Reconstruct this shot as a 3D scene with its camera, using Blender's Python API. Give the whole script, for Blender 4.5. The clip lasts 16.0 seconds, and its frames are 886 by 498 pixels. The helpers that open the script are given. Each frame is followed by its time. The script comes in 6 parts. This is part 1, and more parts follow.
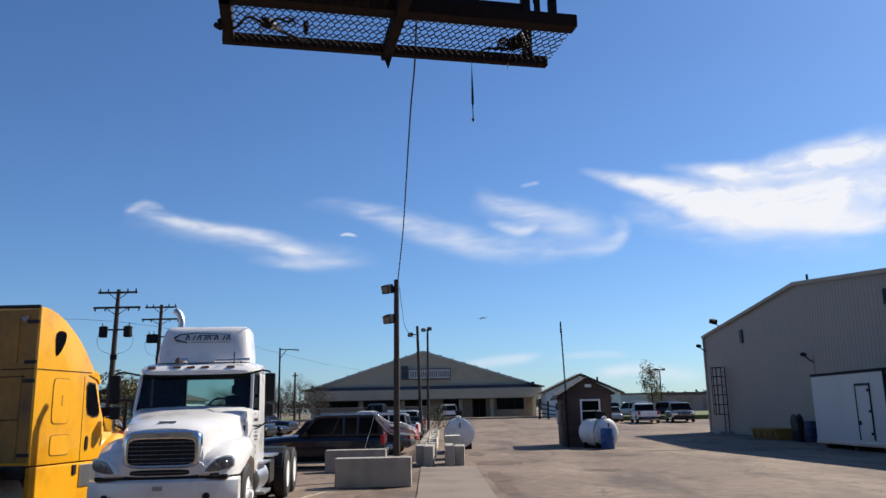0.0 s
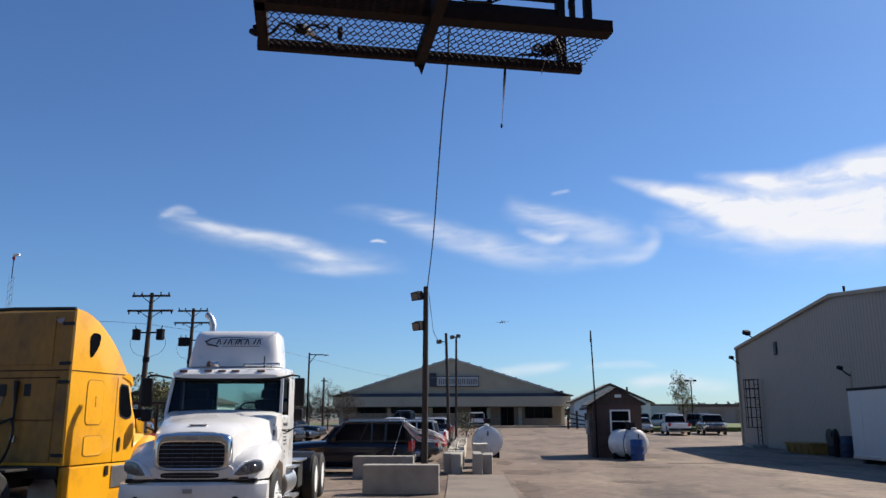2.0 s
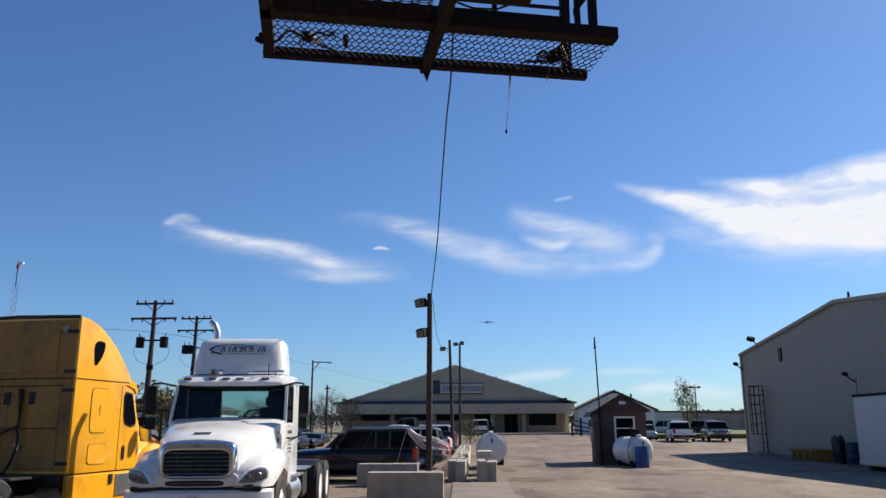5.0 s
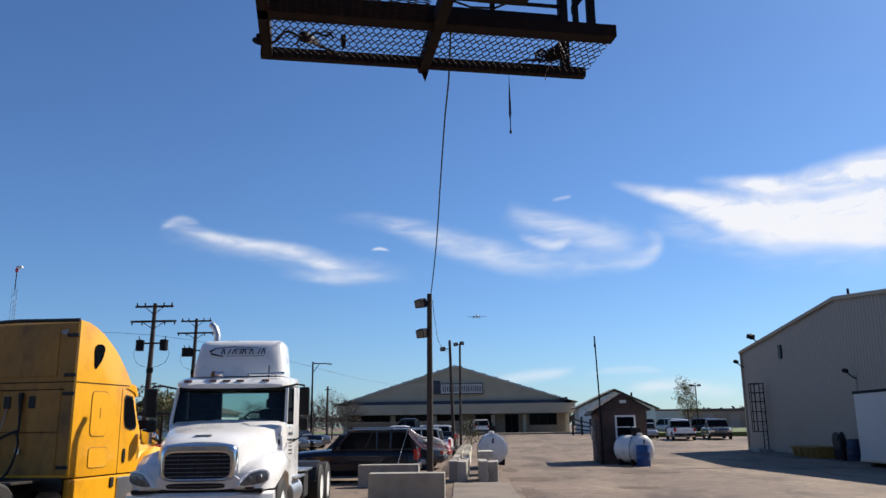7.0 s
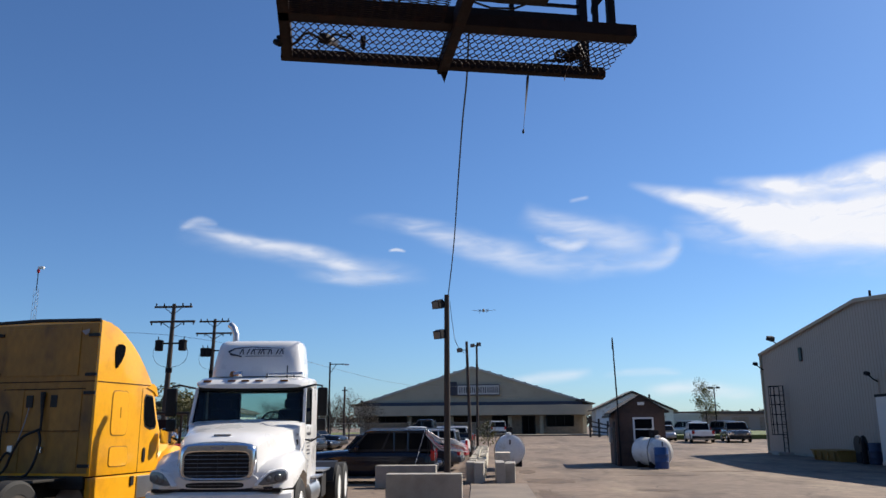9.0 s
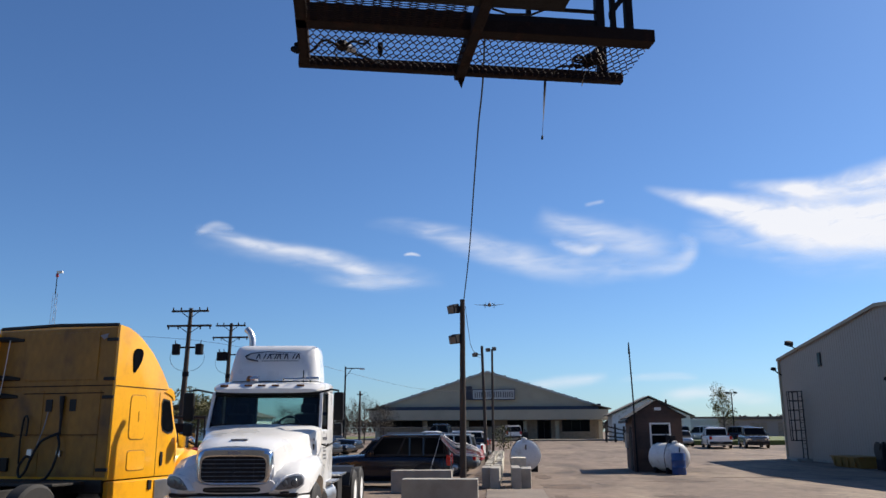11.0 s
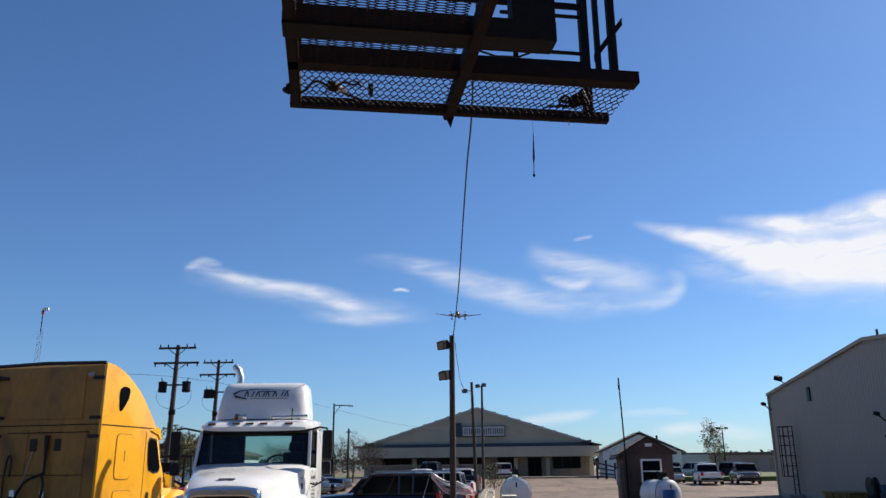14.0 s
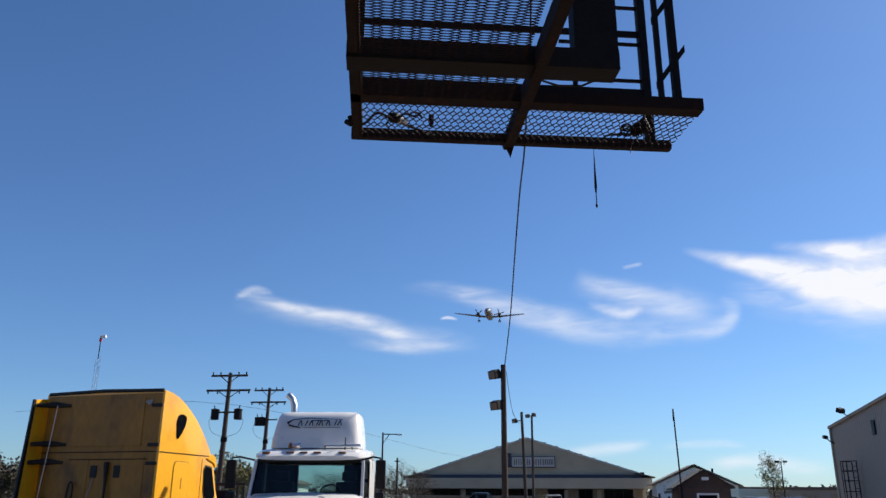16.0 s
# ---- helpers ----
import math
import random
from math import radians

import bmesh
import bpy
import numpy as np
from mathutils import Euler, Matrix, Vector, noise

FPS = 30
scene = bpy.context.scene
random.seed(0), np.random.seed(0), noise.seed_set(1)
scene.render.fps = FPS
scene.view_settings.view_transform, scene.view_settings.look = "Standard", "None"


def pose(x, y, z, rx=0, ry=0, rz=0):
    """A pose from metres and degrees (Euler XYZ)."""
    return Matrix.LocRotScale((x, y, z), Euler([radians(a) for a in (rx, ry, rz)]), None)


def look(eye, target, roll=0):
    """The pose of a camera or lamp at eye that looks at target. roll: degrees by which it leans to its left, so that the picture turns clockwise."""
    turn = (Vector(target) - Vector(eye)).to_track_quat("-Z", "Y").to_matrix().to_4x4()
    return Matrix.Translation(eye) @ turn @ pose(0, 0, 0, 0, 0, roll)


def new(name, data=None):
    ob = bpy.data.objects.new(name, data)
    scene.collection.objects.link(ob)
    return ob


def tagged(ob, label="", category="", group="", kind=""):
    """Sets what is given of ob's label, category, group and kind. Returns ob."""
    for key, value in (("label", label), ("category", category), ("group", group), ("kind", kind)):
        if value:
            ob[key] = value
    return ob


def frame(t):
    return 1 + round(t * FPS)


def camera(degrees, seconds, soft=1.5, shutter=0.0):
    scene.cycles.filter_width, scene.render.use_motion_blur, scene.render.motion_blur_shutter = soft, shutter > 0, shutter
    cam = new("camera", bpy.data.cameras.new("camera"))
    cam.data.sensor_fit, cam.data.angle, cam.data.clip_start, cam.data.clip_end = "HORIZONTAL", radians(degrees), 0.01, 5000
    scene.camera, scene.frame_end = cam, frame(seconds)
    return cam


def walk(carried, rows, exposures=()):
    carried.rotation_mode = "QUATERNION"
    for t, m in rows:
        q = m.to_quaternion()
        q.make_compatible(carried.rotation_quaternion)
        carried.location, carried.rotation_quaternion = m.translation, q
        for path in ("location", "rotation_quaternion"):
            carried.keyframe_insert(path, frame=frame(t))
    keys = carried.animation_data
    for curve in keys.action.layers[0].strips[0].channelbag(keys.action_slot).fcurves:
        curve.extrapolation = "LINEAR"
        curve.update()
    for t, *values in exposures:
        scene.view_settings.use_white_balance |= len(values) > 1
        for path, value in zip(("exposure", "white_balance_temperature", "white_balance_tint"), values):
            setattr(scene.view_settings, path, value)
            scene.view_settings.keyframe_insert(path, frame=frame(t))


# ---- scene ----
cam = camera(59.0, 16.0)
ROWS = [
    (0, 0, 0, 1.78, 101.662, 1.15, 0),
    (0.5, -0.012, 0.01, 1.788, 101.887, 0.721, 0.798),
    (1, -0.018, 0.024, 1.79, 101.962, 0.415, 1.457),
    (1.5, -0.018, 0.025, 1.788, 101.998, 0.267, 1.839),
    (2, -0.017, 0.036, 1.787, 102.205, 0.129, 1.982),
    (2.5, -0.028, 0.025, 1.787, 102.398, -0.025, 2.142),
    (3, -0.035, 0.024, 1.788, 102.566, -0.19, 2.361),
    (3.5, -0.038, 0.015, 1.786, 102.652, -0.204, 2.384),
    (4, -0.039, 0.023, 1.789, 102.724, -0.097, 2.403),
    (6.5, -0.04, 0.053, 1.782, 102.696, 0.693, 2.087),
    (7, -0.044, 0.054, 1.786, 102.743, 0.752, 2.278),
    (7.5, -0.05, 0.048, 1.784, 102.929, 0.734, 2.437),
    (8, -0.054, 0.044, 1.779, 103.052, 0.745, 2.712),
    (8.5, -0.056, 0.047, 1.787, 103.001, 0.627, 3.056),
    (9, -0.062, 0.051, 1.783, 102.834, 0.434, 3.459),
    (11.5, -0.08, 0.054, 1.801, 103.44, 0.174, 4.81),
    (12, -0.081, 0.04, 1.8, 103.875, 0.046, 5.055),
    (12.5, -0.081, 0.011, 1.799, 104.19, -0.031, 5.07),
    (13, -0.075, 0.01, 1.804, 105.716, 0.171, 3.912),
    (13.5, -0.077, 0.01, 1.803, 105.696, 0.628, 3.676),
    (14, -0.079, 0.005, 1.801, 105.729, 0.578, 3.804),
    (14.5, -0.092, 0.02, 1.813, 106.039, 0.307, 4.171),
    (15, -0.123, 0.012, 1.818, 106.885, -0.133, 5.742),
    (15.5, -0.152, 0.003, 1.817, 107.324, -0.266, 6.504),
    (16, -0.178, 0.018, 1.824, 107.789, -0.239, 7.173),
]
walk(cam, [(t, pose(x, y, z, rx, ry, rz)) for t, x, y, z, rx, ry, rz in ROWS], exposures=[(0, 0.43), (9, 0.46), (12, 0.44), (15, 0.45), (16, 0.50)])

# ---- world and sun ----
SUN_TO = Vector((0.61, 0.46, 0.63)).normalized()
world = bpy.data.worlds.new("sky")
scene.world = world
world.use_nodes = True
wn = world.node_tree.nodes
wl = world.node_tree.links
sky = wn.new("ShaderNodeTexSky")
sky.sky_type = "NISHITA"
sky.sun_disc = False
sky.sun_elevation = math.asin(SUN_TO.z)
sky.sun_rotation = math.atan2(SUN_TO.x, SUN_TO.y)
sky.altitude = 200
sky.air_density = 1.0
sky.dust_density = 0.4
sky.ozone_density = 3.0
tint = wn.new("ShaderNodeMix")
tint.data_type, tint.blend_type = "RGBA", "MULTIPLY"
tint.inputs[0].default_value = 1.0
tint.inputs[7].default_value = (0.70, 0.955, 1.27, 1)
wl.new(sky.outputs[0], tint.inputs[6])
wl.new(tint.outputs[2], wn["Background"].inputs[0])
wn["Background"].inputs[1].default_value = 0.068
sun_data = bpy.data.lights.new("sun", "SUN")
sun_data.energy, sun_data.angle, sun_data.color = 5.0, radians(0.53), (1.0, 0.92, 0.81)
sun = new("sun", sun_data)
sun.matrix_world = look((30, 30, 40), Vector((30, 30, 40)) - SUN_TO)

# ---- materials ----
def mat(name, base, rough=0.6, metal=0.0, var=0.12, scale=3.0, fine=40.0, bump=0.15, dirt=None, coat=0.0, stretch=(1, 1, 1), spec=0.5, rnd=0.0):
    m = bpy.data.materials.new(name)
    m.use_nodes = True
    nt = m.node_tree
    n, l = nt.nodes, nt.links
    b = n["Principled BSDF"]
    b.inputs["Roughness"].default_value = rough
    b.inputs["Metallic"].default_value = metal
    b.inputs["Coat Weight"].default_value = coat
    b.inputs["Coat Roughness"].default_value = 0.06
    b.inputs["Specular IOR Level"].default_value = spec
    tc = n.new("ShaderNodeTexCoord")
    mp = n.new("ShaderNodeMapping")
    mp.inputs["Scale"].default_value = stretch
    l.new(tc.outputs["Object"], mp.inputs[0])
    big = n.new("ShaderNodeTexNoise")
    big.inputs["Scale"].default_value, big.inputs["Detail"].default_value = scale, 6
    small = n.new("ShaderNodeTexNoise")
    small.inputs["Scale"].default_value, small.inputs["Detail"].default_value = fine, 4
    l.new(mp.outputs[0], big.inputs[0])
    l.new(mp.outputs[0], small.inputs[0])
    mix = n.new("ShaderNodeMix")
    mix.data_type = "RGBA"
    c = Vector(base)
    lo, hi = c * (1 - var), c * (1 + var * 0.7)
    d = dirt if dirt else lo
    ramp = n.new("ShaderNodeValToRGB")
    e = ramp.color_ramp.elements
    e[0].position, e[0].color = 0.32, (*d, 1)
    e[1].position, e[1].color = 0.62, (*hi, 1)
    mid = e.new(0.45)
    mid.color = (*c, 1)
    l.new(big.outputs[0], ramp.inputs[0])
    ramp2 = n.new("ShaderNodeValToRGB")
    f = ramp2.color_ramp.elements
    f[0].position, f[0].color = 0.3, (1 - var, 1 - var, 1 - var, 1)
    f[1].position, f[1].color = 0.7, (1, 1, 1, 1)
    l.new(small.outputs[0], ramp2.inputs[0])
    mix.blend_type = "MULTIPLY"
    mix.inputs[0].default_value = 1.0
    l.new(ramp.outputs[0], mix.inputs[6])
    l.new(ramp2.outputs[0], mix.inputs[7])
    out = mix.outputs[2]
    if rnd:
        oi = n.new("ShaderNodeObjectInfo")
        hsv = n.new("ShaderNodeHueSaturation")
        mr = n.new("ShaderNodeMapRange")
        mr.inputs[3].default_value, mr.inputs[4].default_value = 1 - rnd, 1 + rnd
        l.new(oi.outputs["Random"], mr.inputs[0])
        l.new(mr.outputs[0], hsv.inputs["Value"])
        l.new(out, hsv.inputs["Color"])
        out = hsv.outputs[0]
    l.new(out, b.inputs["Base Color"])
    rr = n.new("ShaderNodeMapRange")
    rr.inputs[3].default_value, rr.inputs[4].default_value = max(0.02, rough - 0.08), min(1, rough + 0.1)
    l.new(big.outputs[0], rr.inputs[0])
    l.new(rr.outputs[0], b.inputs["Roughness"])
    if bump:
        bp = n.new("ShaderNodeBump")
        bp.inputs["Strength"].default_value = bump
        bp.inputs["Distance"].default_value = 0.01
        l.new(small.outputs[0], bp.inputs["Height"])
        l.new(bp.outputs[0], b.inputs["Normal"])
    return m


def glass(name, tint):
    """A thin pane: clear through, with a sheen that grows at grazing angles."""
    m = bpy.data.materials.new(name)
    m.use_nodes = True
    n, l = m.node_tree.nodes, m.node_tree.links
    n.remove(n["Principled BSDF"])
    tr = n.new("ShaderNodeBsdfTransparent")
    tr.inputs[0].default_value = (*tint, 1)
    gl = n.new("ShaderNodeBsdfGlossy")
    gl.inputs["Roughness"].default_value = 0.02
    fr = n.new("ShaderNodeFresnel")
    fr.inputs[0].default_value = 1.4
    mx = n.new("ShaderNodeMixShader")
    l.new(fr.outputs[0], mx.inputs[0])
    l.new(tr.outputs[0], mx.inputs[1])
    l.new(gl.outputs[0], mx.inputs[2])
    l.new(mx.outputs[0], n["Material Output"].inputs[0])
    return m


def asphalt_material():
    m = bpy.data.materials.new("worn_asphalt")
    m.use_nodes = True
    n, l = m.node_tree.nodes, m.node_tree.links
    b = n["Principled BSDF"]
    tc = n.new("ShaderNodeTexCoord")

    def noise_ramp(scale, detail, p0, c0, p1, c1, stretch=(1, 1, 1)):
        mp = n.new("ShaderNodeMapping")
        mp.inputs["Scale"].default_value = stretch
        l.new(tc.outputs["Object"], mp.inputs[0])
        t = n.new("ShaderNodeTexNoise")
        t.inputs["Scale"].default_value, t.inputs["Detail"].default_value, t.inputs["Roughness"].default_value = scale, detail, 0.62
        l.new(mp.outputs[0], t.inputs[0])
        r = n.new("ShaderNodeValToRGB")
        e = r.color_ramp.elements
        e[0].position, e[0].color, e[1].position, e[1].color = p0, (*c0, 1), p1, (*c1, 1)
        l.new(t.outputs[0], r.inputs[0])
        return t, r

    def mul(a, c):
        x = n.new("ShaderNodeMix")
        x.data_type, x.blend_type = "RGBA", "MULTIPLY"
        x.inputs[0].default_value = 1
        l.new(a, x.inputs[6])
        l.new(c, x.inputs[7])
        return x.outputs[2]

    _, base = noise_ramp(0.12, 6, 0.35, (0.142, 0.099, 0.070), 0.68, (0.243, 0.174, 0.121))
    _, stain = noise_ramp(0.5, 9, 0.36, (0.50, 0.47, 0.45), 0.50, (1, 1, 1), (1, 0.35, 1))
    _, blotch = noise_ramp(2.6, 9, 0.34, (0.70, 0.68, 0.66), 0.60, (1.08, 1.07, 1.06))
    fine, grit = noise_ramp(22, 6, 0.32, (0.74, 0.73, 0.72), 0.66, (1.10, 1.10, 1.10))
    # dusty tan patches and small dark oil spots
    _, dust = noise_ramp(0.24, 9, 0.52, (0, 0, 0), 0.68, (0.85, 0.85, 0.85), (1.5, 0.55, 1))
    dusty = n.new("ShaderNodeMix")
    dusty.data_type = "RGBA"
    dusty.inputs[7].default_value = (0.29, 0.225, 0.155, 1)
    l.new(dust.outputs[0], dusty.inputs[0])
    l.new(base.outputs[0], dusty.inputs[6])
    _, oil = noise_ramp(1.1, 3, 0.27, (0.35, 0.34, 0.33), 0.34, (1, 1, 1))
    vo = n.new("ShaderNodeTexVoronoi")
    vo.feature = "DISTANCE_TO_EDGE"
    vo.inputs["Scale"].default_value = 0.22
    wob = n.new("ShaderNodeTexNoise")
    wob.inputs["Scale"].default_value = 1.2
    add = n.new("ShaderNodeMix")
    add.data_type, add.blend_type = "RGBA", "ADD"
    add.inputs[0].default_value = 0.9
    l.new(tc.outputs["Object"], add.inputs[6])
    l.new(tc.outputs["Object"], wob.inputs[0])
    l.new(wob.outputs["Color"], add.inputs[7])
    l.new(add.outputs[2], vo.inputs[0])
    cr = n.new("ShaderNodeValToRGB")
    e = cr.color_ramp.elements
    e[0].position, e[0].color, e[1].position, e[1].color = 0.0, (0.4, 0.4, 0.4, 1), 0.008, (1, 1, 1, 1)
    l.new(vo.outputs[0], cr.inputs[0])
    l.new(mul(mul(mul(mul(mul(dusty.outputs[2], blotch.outputs[0]), stain.outputs[0]), oil.outputs[0]), grit.outputs[0]), cr.outputs[0]), b.inputs["Base Color"])
    b.inputs["Roughness"].default_value = 0.85
    bp = n.new("ShaderNodeBump")
    bp.inputs["Strength"].default_value, bp.inputs["Distance"].default_value = 0.35, 0.01
    l.new(fine.outputs[0], bp.inputs["Height"])
    l.new(bp.outputs[0], b.inputs["Normal"])
    return m


ASPHALT = asphalt_material()
CONCRETE = mat("cast_concrete", (0.34, 0.31, 0.265), 0.85, var=0.18, scale=2.5, fine=60, bump=0.3, rnd=0.06)
# lighter copy of the concrete, with the sunlit look of block tops in it
SUNLITCONCRETE = mat("sunlit_pale_concrete", (0.58, 0.53, 0.42), 0.85, var=0.2, scale=3.5, fine=50, bump=0.3, rnd=0.08)
PAD = mat("concrete_slab", (0.21, 0.168, 0.131), 0.9, var=0.22, scale=0.8, fine=40, bump=0.3)
GRASS = mat("grass", (0.11, 0.14, 0.035), 0.9, var=0.35, scale=0.6, fine=20, bump=0.5)
WHITE = mat("white_truck_paint", (0.82, 0.805, 0.775), 0.28, var=0.05, scale=2, coat=0.6, bump=0.0, spec=0.5)
YELLOW = mat("yellow_truck_paint", (0.86, 0.41, 0.012), 0.32, var=0.08, scale=1.5, fine=15, coat=0.4, bump=0.03, dirt=(0.72, 0.33, 0.02))
GALV = mat("dull_galvanised_wire", (0.15, 0.145, 0.14), 0.6, 0.3, var=0.2, bump=0.05)
CHROME = mat("chrome", (0.72, 0.73, 0.75), 0.16, 1.0, var=0.05, bump=0.0)
ALU = mat("dull_aluminium", (0.55, 0.56, 0.57), 0.38, 1.0, var=0.12, bump=0.1)
BLACK = mat("black_plastic", (0.013, 0.013, 0.014), 0.5, spec=0.3, var=0.25, bump=0.08)
RUBBER = mat("tyre_rubber", (0.022, 0.021, 0.02), 0.8, var=0.25, fine=80, bump=0.3)
CHASSIS = mat("greasy_black_steel", (0.03, 0.028, 0.026), 0.6, 0.2, var=0.35, scale=6, bump=0.2)
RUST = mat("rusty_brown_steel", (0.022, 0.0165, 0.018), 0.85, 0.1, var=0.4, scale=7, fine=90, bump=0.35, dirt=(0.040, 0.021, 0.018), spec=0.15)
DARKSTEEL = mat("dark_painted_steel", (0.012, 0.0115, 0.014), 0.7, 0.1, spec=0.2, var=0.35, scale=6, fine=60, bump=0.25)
GLASS = glass("clear_glass", (0.78, 0.87, 0.86))
TINTED = glass("tinted_pane", (0.22, 0.27, 0.29))
HEADLAMP = mat("smoked_lens", (0.15, 0.155, 0.16), 0.12, var=0.3, scale=12, bump=0.0, coat=0.5)
DARKGLASS = mat("tinted_glass", (0.004, 0.005, 0.007), 0.10, var=0.1, bump=0.0, spec=0.06)
WOOD = mat("weathered_pole_wood", (0.055, 0.040, 0.031), 0.85, var=0.35, scale=3, fine=25, bump=0.4, stretch=(6, 6, 0.6))
SIDING = mat("beige_metal_siding", (0.33, 0.275, 0.225), 0.5, 0.0, var=0.06, scale=0.4, fine=8, bump=0.03, stretch=(1, 1, 0.3))
# for the added unseen wall, dark so that little light bounces off it
UNSEENWALL = mat("unseen_dark_wall", (0.06, 0.058, 0.058), 0.6, var=0.08, scale=0.5, fine=10, bump=0.05)
DUSTY = mat("dusty_wheel_steel", (0.085, 0.075, 0.066), 0.8, 0.2, var=0.3, scale=6, fine=40, bump=0.2)
NAVYDRUM = mat("dark_drum_plastic", (0.018, 0.032, 0.075), 0.5, var=0.2, bump=0.05)
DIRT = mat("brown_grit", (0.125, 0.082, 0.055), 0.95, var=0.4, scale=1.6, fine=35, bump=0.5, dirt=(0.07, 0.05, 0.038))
TAN = mat("tan_siding", (0.40, 0.35, 0.26), 0.75, var=0.08, scale=0.5, fine=10, bump=0.05)
FASCIA = mat("cream_fascia", (0.40, 0.34, 0.25), 0.7, var=0.08, scale=0.4, fine=10, bump=0.05)
NAVY = mat("navy_metal", (0.022, 0.03, 0.06), 0.5, var=0.15, bump=0.05)
BRICKTAN = mat("tan_brick", (0.32, 0.25, 0.18), 0.85, var=0.2, scale=3, fine=30, bump=0.2)
DARKROOF = mat("dark_brown_shingle", (0.045, 0.036, 0.031), 0.9, var=0.25, scale=3, fine=25, bump=0.4)
ROOF = mat("brown_shingle", (0.13, 0.105, 0.085), 0.9, var=0.25, scale=3, fine=25, bump=0.4)
BROWN = mat("brown_shed_siding", (0.085, 0.05, 0.037), 0.8, var=0.2, scale=3, fine=30, bump=0.15, rnd=0.12)
TRIMWHITE = mat("white_trim", (0.75, 0.74, 0.71), 0.5, var=0.08, bump=0.03)
BOXWHITE = mat("white_box_panel", (0.52, 0.52, 0.51), 0.45, var=0.05, scale=0.7, fine=12, bump=0.03)
TANKWHITE = mat("white_tank_paint", (0.74, 0.73, 0.70), 0.4, var=0.1, scale=2.5, fine=15, bump=0.04, dirt=(0.52, 0.47, 0.40))
BLUE = mat("blue_drum_plastic", (0.015, 0.065, 0.22), 0.4, var=0.15, bump=0.05)
SAFETYYELLOW = mat("faded_yellow_paint", (0.27, 0.15, 0.03), 0.7, var=0.2, scale=3, bump=0.1)
# truck yellow with soot, darkened further to hold the rear wall's shade
SOOTYSHADE = mat("sooty_shaded_yellow", (0.34, 0.165, 0.018), 0.55, var=0.28, scale=1.3, fine=9, bump=0.08, dirt=(0.15, 0.075, 0.018), stretch=(1, 1, 0.55))
LINE = mat("worn_line_paint", (0.42, 0.37, 0.25), 0.8, var=0.35, scale=6, fine=40, bump=0.1, dirt=(0.2, 0.16, 0.11))
SIGNGREY = mat("weathered_sign_white", (0.45, 0.44, 0.42), 0.6, var=0.1, bump=0.02)
RED = mat("red_paint", (0.42, 0.02, 0.02), 0.35, var=0.1, coat=0.5, bump=0.0)
REDLENS = mat("red_lens", (0.45, 0.015, 0.015), 0.15, var=0.05, bump=0.0)
AMBER = mat("amber_lens", (0.22, 0.09, 0.03), 0.2, var=0.1, bump=0.0)
CARBLACK = mat("black_car_paint", (0.006, 0.008, 0.018), 0.22, var=0.1, coat=0.25, spec=0.35, bump=0.0)
CARGREY = mat("grey_car_paint", (0.10, 0.105, 0.11), 0.25, 0.4, var=0.1, coat=0.6, bump=0.0)
CARSILVER = mat("silver_car_paint", (0.45, 0.46, 0.47), 0.3, 0.5, var=0.08, coat=0.6, bump=0.0)
CARWHITE = mat("white_car_paint", (0.75, 0.75, 0.74), 0.3, var=0.05, coat=0.6, bump=0.0)
LAMPGLASS = mat("frosted_lens", (0.12, 0.12, 0.12), 0.2, var=0.2, bump=0.1)
BARK = mat("bark", (0.07, 0.055, 0.042), 0.9, var=0.3, scale=5, fine=30, bump=0.5)
LEAF = mat("leaf", (0.13, 0.12, 0.035), 0.7, var=0.4, scale=0.8, fine=6, bump=0.0)
DARKLEAF = mat("dark_leaf", (0.075, 0.06, 0.042), 0.8, var=0.4, scale=0.5, fine=4, bump=0.0)
STRAP = mat("black_webbing", (0.010, 0.010, 0.012), 0.85, var=0.3, fine=200, bump=0.2)
LOGO = mat("dark_navy_print", (0.02, 0.022, 0.04), 0.5, var=0.1, bump=0.0)
GREYPRINT = mat("grey_print", (0.30, 0.30, 0.31), 0.6, var=0.1, bump=0.0)
CABIN = mat("dark_cab_trim", (0.03, 0.03, 0.032), 0.8, var=0.2, bump=0.1)
TAPE = mat("silver_tinsel", (0.62, 0.60, 0.60), 0.35, 0.3, var=0.2, bump=0.1)
PINKTAPE = mat("pink_tape", (0.50, 0.20, 0.20), 0.5, var=0.2, bump=0.1)
# aircraft paint darkened to hold the shade of belly, wings and engines
PLANESHADE = mat("aircraft_shaded_paint", (0.035, 0.037, 0.042), 0.4, var=0.1, scale=0.5, bump=0.0)
PLANEGREY = mat("aircraft_paint", (0.11, 0.115, 0.125), 0.35, var=0.08, scale=0.5, bump=0.0)


# ---- mesh helpers ----
def part(name, bm, material, parent=None, label="", smooth=False, m=None):
    bmesh.ops.recalc_face_normals(bm, faces=bm.faces)
    me = bpy.data.meshes.new(name)
    bm.to_mesh(me)
    bm.free()
    me.materials.append(material)
    if smooth:
        me.polygons.foreach_set("use_smooth", [True] * len(me.polygons))
        me.set_sharp_from_angle(angle=radians(38))
    ob = new(name, me)
    if parent:
        ob.parent = parent
    if m is not None:
        ob.matrix_basis = m
    if label:
        ob["label"] = label
    return ob


def thing(name, label, category, m=None, group="", kind=""):
    ob = new(name)
    ob.empty_display_size = 0.2
    if m is not None:
        ob.matrix_basis = m
    return tagged(ob, label, category, group, kind)


